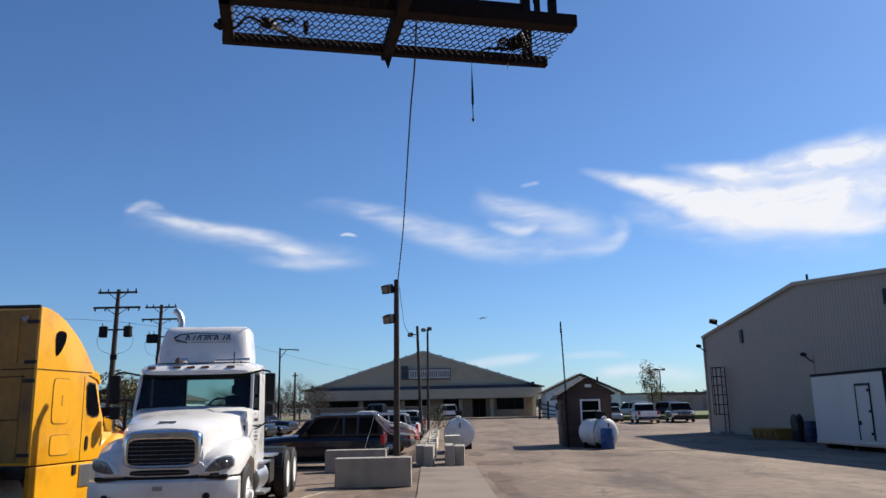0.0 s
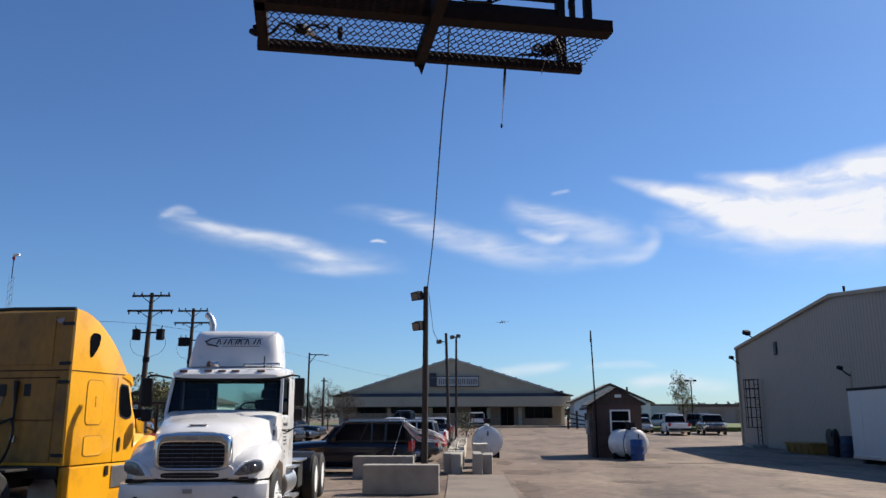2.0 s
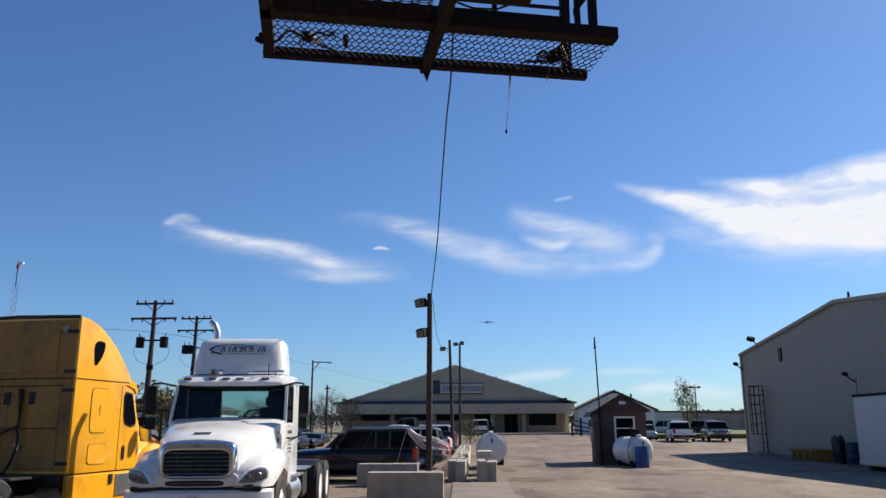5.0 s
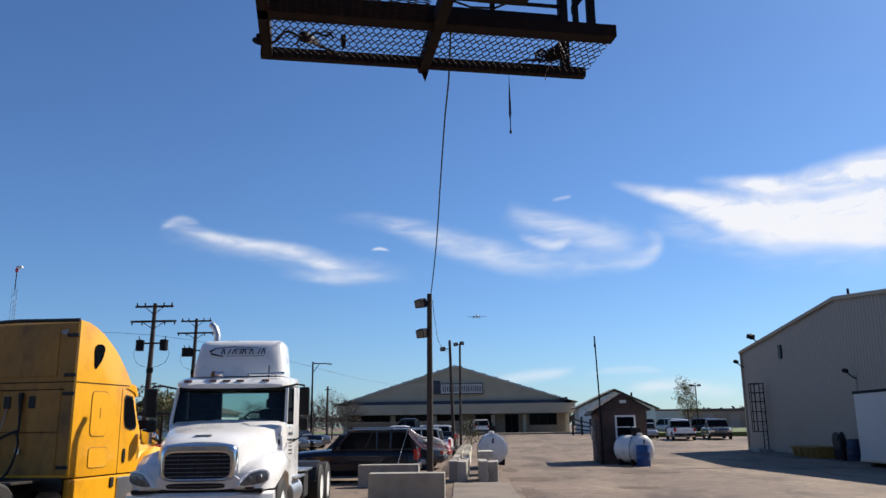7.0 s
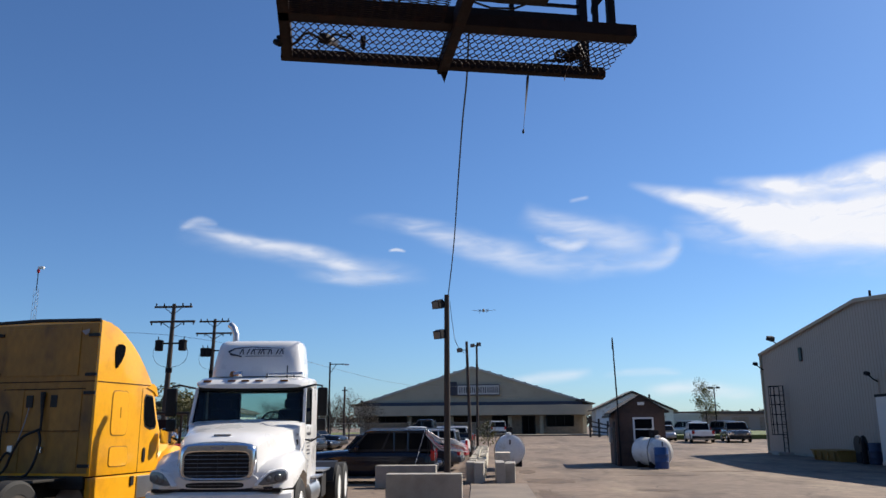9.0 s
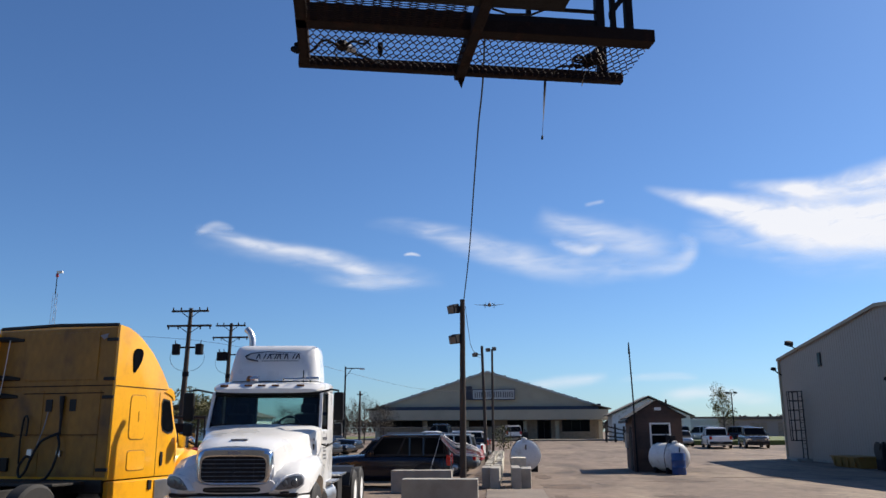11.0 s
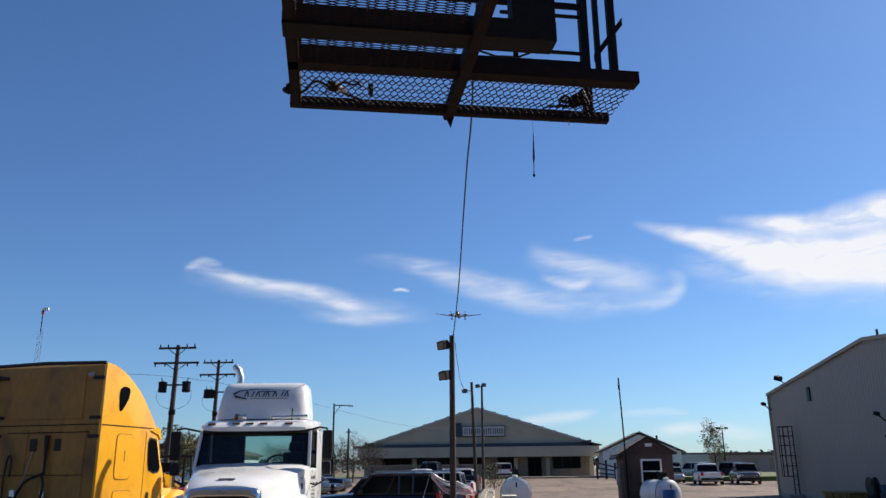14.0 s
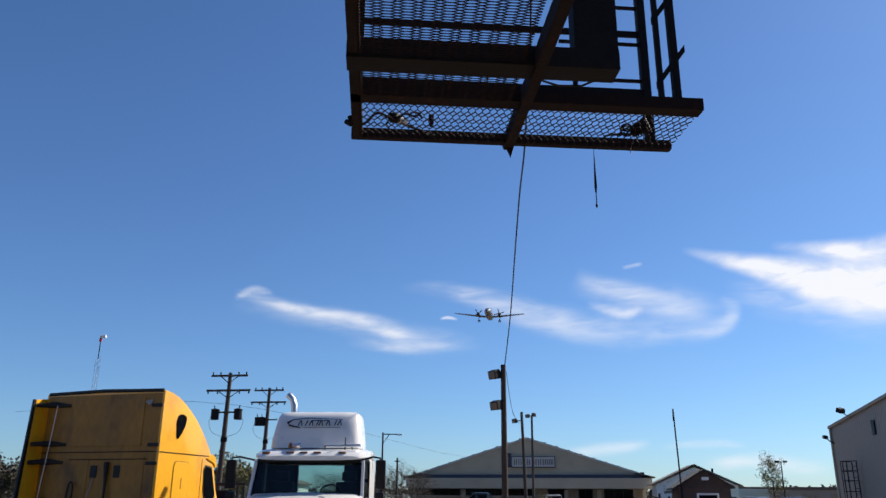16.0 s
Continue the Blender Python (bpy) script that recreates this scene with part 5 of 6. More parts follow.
# ---- cars ----
def car(name, m, paint, label, L=4.6, W=1.8, H=1.5, kind="sedan", group="parked cars"):
    """A car along local +y (nose), built from lofted lower body, greenhouse, wheels and lights."""
    t = thing(name, label, "car", m, group)
    hb = 0.62 * H if kind != "sedan" else 0.64 * H
    hw = W / 2
    nose = hb * (0.96 if kind != "sedan" else 0.84)
    st = [(-L / 2, hw * 0.86, 0.34, hb * 0.9, 4), (-L / 2 + 0.12, hw * 0.96, 0.25, hb * 0.98, 5), (-L * 0.3, hw, 0.22, hb, 6), (0, hw, 0.22, hb, 6), (L * 0.18, hw, 0.22, hb, 6), (L * 0.24, hw * 0.995, 0.22, nose * 1.03, 6), (L * 0.36, hw * 0.99, 0.22, nose, 5), (L / 2 - 0.18, hw * 0.93, 0.24, nose * 0.96, 4), (L / 2 - 0.05, hw * 0.87, 0.28, nose * 0.92, 4), (L / 2, hw * 0.8, 0.36, nose * 0.82, 4)]
    part("body", loft_y(st, 24), paint, t, smooth=True)
    top = H
    if kind == "suv":
        gh = [(-L / 2 + 0.03, 0.90, 0.80, hb), (-L / 2 + 0.17, 0.92, 0.82, top), (L * 0.015, 0.93, 0.82, top), (L * 0.155, 0.95, 0.9, hb)]
    elif kind == "pickup":
        gh = [(-L * 0.06, 0.92, 0.82, hb), (-L * 0.03, 0.92, 0.80, top), (L * 0.12, 0.92, 0.80, top), (L * 0.25, 0.95, 0.9, hb)]
    else:
        gh = [(-L * 0.36, 0.88, 0.8, hb), (-L * 0.2, 0.88, 0.74, top), (L * 0.04, 0.88, 0.74, top), (L * 0.24, 0.92, 0.86, hb)]
    (ya, _, _, _), (yb, _, _, _), (yc, _, _, _), (yd, _, _, _) = gh
    def ring(z, y0, y1, w):
        return [(-w, y0, z), (w, y0, z), (w, y1, z), (-w, y1, z)]
    w0, w1, za, zb = hw * 0.93, hw * 0.86, hb - 0.05, hb + (top - hb) * 0.88
    y0, y1 = yb - (yb - ya) * 0.1, yc + (yd - yc) * 0.12
    part("cabin", rings([ring(za, ya, yd, w0), ring(zb, y0, y1, w1)]), BLACK, t)

    def on_side(s, f, g):
        """A place on the cabin's flank: f along, g up."""
        k = (hb + 0.03 + (zb - 0.04 - hb - 0.03) * g - za) / (zb - za)
        a, b = ya + (y0 - ya) * k, yd + (y1 - yd) * k
        return (s * (w0 + (w1 - w0) * k + 0.004), a + (b - a) * f, za + (zb - za) * k)
    cuts = (0.04, 0.30, 0.33, 0.60, 0.63, 0.95) if kind == "suv" else (0.06, 0.48, 0.52, 0.94)
    for s in (-1, 1):
        for f0, f1 in zip(cuts[::2], cuts[1::2]):
            part("side_window", quad_panel([on_side(s, f0, 0), on_side(s, f1, 0), on_side(s, f1, 1), on_side(s, f0, 1)], 0.004 * s), DARKGLASS, t)
    for nm, e0, e1, d in (("rear_window", ya, y0, -0.006), ("windshield", yd, y1, 0.006)):
        part(nm, quad_panel([(-w0 * 0.9, e0 + (e1 - e0) * 0.15 + d, za + (zb - za) * 0.15), (w0 * 0.9, e0 + (e1 - e0) * 0.15 + d, za + (zb - za) * 0.15), (w1 * 0.9, e0 + (e1 - e0) * 0.95 + d, za + (zb - za) * 0.95), (-w1 * 0.9, e0 + (e1 - e0) * 0.95 + d, za + (zb - za) * 0.95)], 0.004 if d > 0 else -0.004), DARKGLASS, t)
    part("roof", loft_y([(yb - 0.05, hw * 0.78, top - 0.13, top - 0.04, 4), (yb + 0.15, hw * 0.82, top - 0.13, top, 5), (yc - 0.1, hw * 0.82, top - 0.13, top, 5), (yc + 0.1, hw * 0.78, top - 0.13, top - 0.04, 4)], 20), paint, t, smooth=True)
    for s in (-1, 1):
        for y, yt in ((ya, yb), (yd, yc), ((ya + yd) / 2 - 0.1, (ya + yd) / 2 - 0.1), ((ya * 0.7 + yd * 0.3) if kind == "suv" else (ya + yd) / 2 - 0.05, (ya * 0.7 + yd * 0.3) if kind == "suv" else (ya + yd) / 2 - 0.05)):
            part("pillar", tube([(s * hw * 0.935, y, hb - 0.03), (s * hw * 0.855, yt, top - 0.09)], 0.03, 6), paint, t)
        part("mirror", box(s * hw * 0.98, s * (hw + 0.16), yd - 0.35, yd - 0.22, hb - 0.02, hb + 0.13, 0.03), paint, t)
        part("tail_light", box(s * hw * 0.72, s * hw * 0.95, -L / 2 - 0.01, -L / 2 + 0.12, hb * 0.68, hb * (1.0 if kind == "suv" else 0.92), 0.02), REDLENS, t)
        part("headlight", box(s * hw * 0.5, s * hw * 0.88, L / 2 - 0.1, L / 2 + 0.0, nose * 0.6, nose * 0.8, 0.03), CHROME, t)
        for y in (-L * 0.31, L * 0.31):
            wheel(t, s * (hw - 0.1), y, 0.33 if kind == "sedan" else 0.38, 0.22)
            part("wheel_arch", lathe([(0.44, -0.01), (0.44, 0.01), (0.02, 0.01)], 20, "x"), BLACK, t, m=pose(s * (hw - 0.01), y, 0.38))
    part("bumper", box(-hw * 0.94, hw * 0.94, -L / 2 - 0.06, -L / 2 + 0.1, 0.36, 0.58, 0.04), BLACK if kind != "sedan" else paint, t)
    part("bumper", box(-hw * 0.9, hw * 0.9, L / 2 - 0.12, L / 2 + 0.05, 0.36, 0.56, 0.04), BLACK if kind != "sedan" else paint, t)
    part("plate", box(-0.16, 0.16, -L / 2 - 0.075, -L / 2 - 0.06, 0.5, 0.6), GREYPRINT, t)
    if kind == "suv":
        for s in (-1, 1):
            part("roof_rail", tube([(s * hw * 0.7, yb + 0.1, top + 0.04), (s * hw * 0.7, yc - 0.1, top + 0.04)], 0.02, 6), ALU, t)
    if kind == "pickup":
        part("cargo_bed", box(-hw * 0.85, hw * 0.85, -L / 2 + 0.12, -L * 0.08, hb * 0.7, hb + 0.02, 0.02), BLACK, t)
    return t


def on(x, y, rz):
    return pose(x, y, ground_z(y), 0, 0, rz)


def build_cars():
    car("suv", on(-4.12, 27.3, 91), CARBLACK, "black sport utility vehicle parked side-on behind a block", 4.3, 1.85, 1.72, "suv")
    car("hatchback", on(-5.0, 31.2, 84), CARBLACK, "black hatchback parked beside the black utility vehicle", 4.1, 1.78, 1.55, "suv")
    car("sedan", on(-3.6, 35.0, 86), CARGREY, "grey sedan parked in the row", 4.5, 1.78, 1.45)
    car("suv", on(-3.9, 39.0, 86), CARSILVER, "silver crossover parked in the row", 4.6, 1.85, 1.7, "suv")
    car("sedan", on(-3.7, 43.0, 86), RED, "dark red sedan parked in the row", 4.6, 1.8, 1.45)
    car("pickup", on(-4.2, 47.5, 86), CARWHITE, "white pickup parked in the row", 5.6, 1.95, 1.85, "pickup")
    car("pickup", on(-4.0, 52.0, 86), CARBLACK, "black pickup parked in the row", 5.6, 1.95, 2.3, "pickup")
    car("suv", on(-4.0, 57.0, 86), CARWHITE, "white utility vehicle parked in the row", 4.8, 1.9, 1.8, "suv")
    car("suv", on(-14.6, 58, 256), CARBLACK, "black utility vehicle parked across the lane", 4.8, 1.9, 1.75, "suv")
    car("sedan", on(-14.3, 62, 256), CARBLACK, "black sedan parked across the lane", 4.6, 1.8, 1.45)
    car("suv", on(-14.5, 66, 256), CARBLACK, "dark utility vehicle parked across the lane", 4.8, 1.9, 1.75, "suv")
    car("suv", on(0.6, 99, 4), CARWHITE, "white utility vehicle parked under the office canopy", 4.6, 1.9, 1.8, "suv")
    car("sedan", on(16.6, 79, 175), CARSILVER, "silver sedan parked at the far verge", 4.6, 1.8, 1.45)
    car("pickup", on(18.6, 74, -6), CARWHITE, "white pickup parked at the far verge, tail towards the yard", 5.6, 2.0, 1.78, "pickup")
    car("pickup", on(22.0, 74.5, 172), CARGREY, "dark grey pickup parked beside the white one", 5.6, 2.0, 1.78, "pickup")
    car("suv", on(25.5, 88, 200), CARBLACK, "dark car parked near the far sheds", 4.6, 1.9, 1.7, "suv")
    car("suv", on(21.5, 92, 30), CARSILVER, "silver car parked near the far sheds", 4.6, 1.9, 1.7, "suv")
    car("suv", on(19.0, 95, 20), CARGREY, "grey car parked near the far sheds", 4.6, 1.9, 1.7, "suv")


build_cars()


# ---- tinsel bunting and rope by the utility vehicle ----
def build_bunting():
    t = thing("tinsel_bunting", "strands of silver and pink tinsel strung behind the parked vehicle", "bunting")
    rnd = random.Random(5)
    for k in range(9):
        z1 = 1.62 - 0.05 * k
        pts = spline([(-2.2, 26.2, 1.72 - 0.02 * k), (-1.75, 26.3, z1 - 0.12 - rnd.uniform(0, 0.1)), (-1.4, 26.5 + 0.1 * k, z1 - 0.2), (-1.0, 28 + 0.4 * k, z1 - 0.35 - rnd.uniform(0, 0.1))], 6)
        part("strand", tube(pts, 0.018, 5), PINKTAPE if k in (4, 6) else TAPE, t)
    part("stake", tube([(-2.12, 26.2, 0.0), (-2.15, 26.2, 1.75)], 0.012, 6), DARKSTEEL, t)
    cable("guy_rope", spline([(-2.2, 25.9, 1.72), (-2.38, 25.4, 1.0), (-2.45, 25.0, 0.66)], 5), 0.005, "thin guy rope tied down to a concrete block", ALU)


build_bunting()


# ---- power poles ----
def power_pole(x, y, h, label, rz=0, cans=(-1, 1)):
    t = thing("power_pole", label, "power pole", pose(x, y, ground_z(y), 0, 0, rz), "power poles")
    part("shaft", tube([(-0.25, 0, -0.2), (-0.1, 0, h * 0.5), (0, 0, h)], [0.2, 0.17, 0.12], 12), WOOD, t, smooth=True)
    for z, w in ((h - 0.28, 1.25), (h - 1.25, 1.5)):
        arm = part("cross_arm", box(-w, w, -0.16, -0.04, z, z + 0.13, 0.01), WOOD, t)
        for xx in (-w + 0.1, -w * 0.5, w * 0.5, w - 0.1):
            part("insulator", lathe([(0.03, 0), (0.06, 0.04), (0.03, 0.08), (0.06, 0.12), (0.02, 0.2)], 8), DARKSTEEL, arm, m=pose(xx, -0.1, z - 0.16 if z < h - 1 else z + 0.13))
        for s in (-1, 1):
            part("arm_brace", tube([(s * w * 0.45, -0.1, z), (0, -0.1, z - 0.45)], 0.025, 6), DARKSTEEL, t)
    for s in cans:
        can = part("transformer", lathe([(0.02, 0), (0.24, 0.02), (0.26, 0.1), (0.26, 0.6), (0.28, 0.62), (0.28, 0.68), (0.1, 0.74), (0.02, 0.75)], 16), DARKSTEEL, t, m=pose(s * 0.78, -0.1, h - 3.1))
        part("bushing", tube([(0.05 * s, 0, 0.72), (0.1 * s, 0, 0.95)], 0.03, 6), DARKSTEEL, can)
    part("transformer_arm", box(-0.8, 0.8, -0.1, 0.0, h - 2.65, h - 2.55, 0.01), DARKSTEEL, t)
    for s in (-1, 1):
        part("drop_wire", tube(spline([(s * 0.8, -0.1, h - 2.4), (s * 1.15, -0.1, h - 3.2), (s * 0.85, -0.1, h - 3.9), (0, -0.1, h - 4.2)], 6), 0.012, 5), BLACK, t)
    part("junction", box(-0.2, 0.2, -0.25, -0.1, h - 4.5, h - 4.2, 0.02), DARKSTEEL, t)
    return t


power_pole(-20.75, 50, 9.85, "tall wooden power pole with two cross arms and transformers")
power_pole(-22.6, 63, 10.5, "wooden power pole with cross arms and a transformer, farther away", cans=(-1, -0.55))


def build_left_poles():
    t = thing("street_lamp", "slim grey lamp post with horizontal arm", "street lamp", pose(-14.4, 70, ground_z(70)))
    part("post", tube([(0, 0, -0.1), (0.02, 0, 7.3)], [0.1, 0.07], 10), DARKSTEEL, t)
    part("arm", tube([(0, 0, 7.15), (1.5, 0, 7.12)], 0.045, 6), DARKSTEEL, t)
    part("arm", tube([(0, 0, 6.3), (0.6, 0, 7.1)], 0.035, 6), DARKSTEEL, t)
    part("lamp_head", box(1.3, 1.75, -0.12, 0.12, 7.02, 7.14, 0.03), ALU, t)
    t = thing("utility_pole", "thin bare wooden pole among bushes", "pole", pose(-15.6, 84, ground_z(84)))
    part("shaft", tube([(0, 0, -0.1), (0, 0, 5.6)], [0.14, 0.1], 8), WOOD, t)
    part("wire_bracket", box(-0.3, 0.3, -0.1, 0.0, 5.2, 5.3), DARKSTEEL, t)
    t = thing("radio_mast", "thin lattice radio mast with red and white beacon top", "mast", pose(-48.4, 80, ground_z(80)))
    for a in (0, 1, 2):
        c, s = 0.35 * math.cos(a * 2.1), 0.35 * math.sin(a * 2.1)
        part("leg", tube([(c, s, -0.2), (c * 0.7, s * 0.7, 16.2)], 0.022, 6), ALU, t)
    for k in range(20):
        part("lacing", tube([(0.3, 0, k * 0.8), (-0.16, 0.28, k * 0.8 + 0.8)], 0.018, 5), ALU, t)
        part("lacing", tube([(-0.16, -0.28, k * 0.8), (0.3, 0, k * 0.8 + 0.8)], 0.018, 5), ALU, t)
    part("spike", tube([(0, 0, 16), (0, 0, 18.0)], 0.05, 6), DARKSTEEL, t)
    part("beacon", lathe([(0.05, 17.9), (0.16, 18.0), (0.16, 18.25), (0.05, 18.4)], 12), REDLENS, t)
    part("beacon_cap", box(-0.05, 0.6, -0.15, 0.15, 18.35, 18.62, 0.08), TRIMWHITE, t)
    for y, z0, z1 in ((70, 6.2, 6.3),):
        cable("power_line", spline([(-40, y - 14, z1 + 1.8), (-20.75, 50.2, z1 + 1.5), (-9, 75, z0 - 0.3), (-4, 100, z0 + 0.6)], 8), 0.010, "thin sagging overhead power line")


build_left_poles()


# ---- vegetation ----
def leaf_cloud(bm, centre, radius, count, size, rnd):
    for _ in range(count):
        d = Vector((rnd.gauss(0, 1), rnd.gauss(0, 1), rnd.gauss(0, 1))).normalized() * radius * rnd.random() ** 0.5
        p = Vector(centre) + d
        a = Vector((rnd.gauss(0, 1), rnd.gauss(0, 1), rnd.gauss(0, 1))).normalized() * size
        b = a.cross(Vector((rnd.gauss(0, 1), rnd.gauss(0, 1), rnd.gauss(0, 1)))).normalized() * size * 0.55
        bm.faces.new([bm.verts.new(q) for q in (p - a, p + b, p + a, p - b)])


def tree(name, x, y, h, spread, leaves, size, label, seed, leafmat=LEAF, trunk_r=0.12, base=0.0, category="tree"):
    rnd = random.Random(seed)
    t = thing(name, label, category, pose(x, y, ground_z(y) + base))
    bm = bmesh.new()
    tube([(0, 0, -0.2), (0.05, 0, h * 0.3), (0, 0.03, h * 0.6), (0, 0, h * 0.95)], [trunk_r, trunk_r * 0.8, trunk_r * 0.5, trunk_r * 0.12], 8, bm=bm)
    tips = []
    for k in range(16):
        z = h * (0.22 + 0.6 * k / 16)
        a = k * 2.4 + rnd.uniform(-0.4, 0.4)
        r = spread * (1.0 - 0.55 * abs(k / 16 - 0.35)) * rnd.uniform(0.7, 1.1)
        tip = (math.cos(a) * r, math.sin(a) * r, z + h * rnd.uniform(0.12, 0.25))
        mid = (math.cos(a) * r * 0.5, math.sin(a) * r * 0.5, z + h * 0.08)
        tube([(0, 0, z), mid, tip], [trunk_r * 0.35, trunk_r * 0.22, trunk_r * 0.06], 5, bm=bm)
        tips += [tip, mid]
        for _ in range(3):
            q = Vector(mid).lerp(Vector(tip), rnd.random()) + Vector((rnd.uniform(-1, 1), rnd.uniform(-1, 1), rnd.uniform(0, 1))) * spread * 0.35
            tube([Vector(mid).lerp(Vector(tip), 0.4), q], [trunk_r * 0.15, trunk_r * 0.04], 4, bm=bm)
            tips.append(tuple(q))
    part("trunk", bm, BARK, t)
    bm = bmesh.new()
    for p in tips:
        leaf_cloud(bm, p, spread * 0.33, leaves // len(tips), size, rnd)
    part("crown", bm, leafmat, t)
    return t


def build_vegetation():
    tree("tree", 31.0, 118, 7.0, 1.75, 2600, 0.10, "slender half-bare tree with small yellowing leaves", 3)
    for k, (x, y, h, s, n) in enumerate(((-17.5, 86, 4.2, 1.6, 1700), (-15.8, 88, 4.8, 1.7, 1700), (-14.0, 90, 3.9, 1.6, 2200), (-19.5, 88, 3.5, 1.6, 2000), (-21.5, 90, 4.4, 2.0, 2400), (-25, 92, 4.0, 2.2, 2400))):
        tree("bush", x, y, h, s, n * 2, 0.05, "grey-brown half-bare bush beside the fence", 20 + k, DARKLEAF, 0.09, category="bush")
    tree("shrub", -0.35, 56, 2.2, 0.6, 420, 0.07, "thin shrub with yellow-green leaves by the block row", 40, LEAF, 0.04, category="bush")
    tree("tree", -30, 75, 5.0, 2.4, 2400, 0.14, "broad dark green tree behind the trucks", 51, LEAF, 0.15)
    tree("tree", -26.5, 72, 4.2, 2.0, 2000, 0.14, "broad dark green tree behind the trucks", 52, LEAF, 0.15)
    rnd = random.Random(9)
    for k in range(9):
        tree("tree", -128 + k * 8.5 + rnd.uniform(-2, 2), 124 + rnd.uniform(-5, 5), 7.0 + rnd.uniform(-1, 1.2), 4.0, 2400, 0.3, "dense dark green tree in a far tree line", 60 + k, DARKLEAF if k % 3 else LEAF, 0.25)
    bm = bmesh.new()
    for k in range(1400):
        x, y = rnd.uniform(-400, 400), rnd.uniform(330, 360)
        h = 5.5 + 2.5 * noise.noise((x * 0.02, 0, 0)) + rnd.uniform(-1.5, 1.5)
        leaf_cloud(bm, (x, y, max(0.5, h - 3 * rnd.random())), 3.2, 12, 0.9, rnd)
    tagged(part("far_woods", bm, DARKLEAF), "hazy dark tree line on the horizon", "woods", kind="stuff")


build_vegetation()


def build_far_lamp():
    t = thing("street_lamp", "far double-headed lamp post beside the bare tree", "street lamp", pose(30.2, 110, ground_z(110)))
    part("post", tube([(0, 0, -0.1), (0, 0, 6.0)], [0.09, 0.06], 8), DARKSTEEL, t)
    part("arm", tube([(-0.5, 0, 5.95), (0.5, 0, 5.95)], 0.04, 6), DARKSTEEL, t)
    for s in (-1, 1):
        part("lamp_head", box(s * 0.3, s * 0.75, -0.15, 0.15, 5.85, 6.1, 0.04), DARKSTEEL, t)
    t = thing("box_trailer", "white box trailer parked far behind the pickups", "trailer", pose(27.6, 119, ground_z(119)))
    part("box", box(-3.0, 3.0, 0, 2.4, 0.9, 2.7, 0.05), BOXWHITE, t)
    part("underframe", box(-2.4, 2.4, 0.3, 2.1, 0.6, 0.9, 0.02), CHASSIS, t)
    for x in (-1.6, 1.6):
        w = wheel(t, 1.0, 0.4, 0.42, 0.25)
        w.matrix_basis = pose(x, 0.25, 0.42, 0, 0, 90)


build_far_lamp()


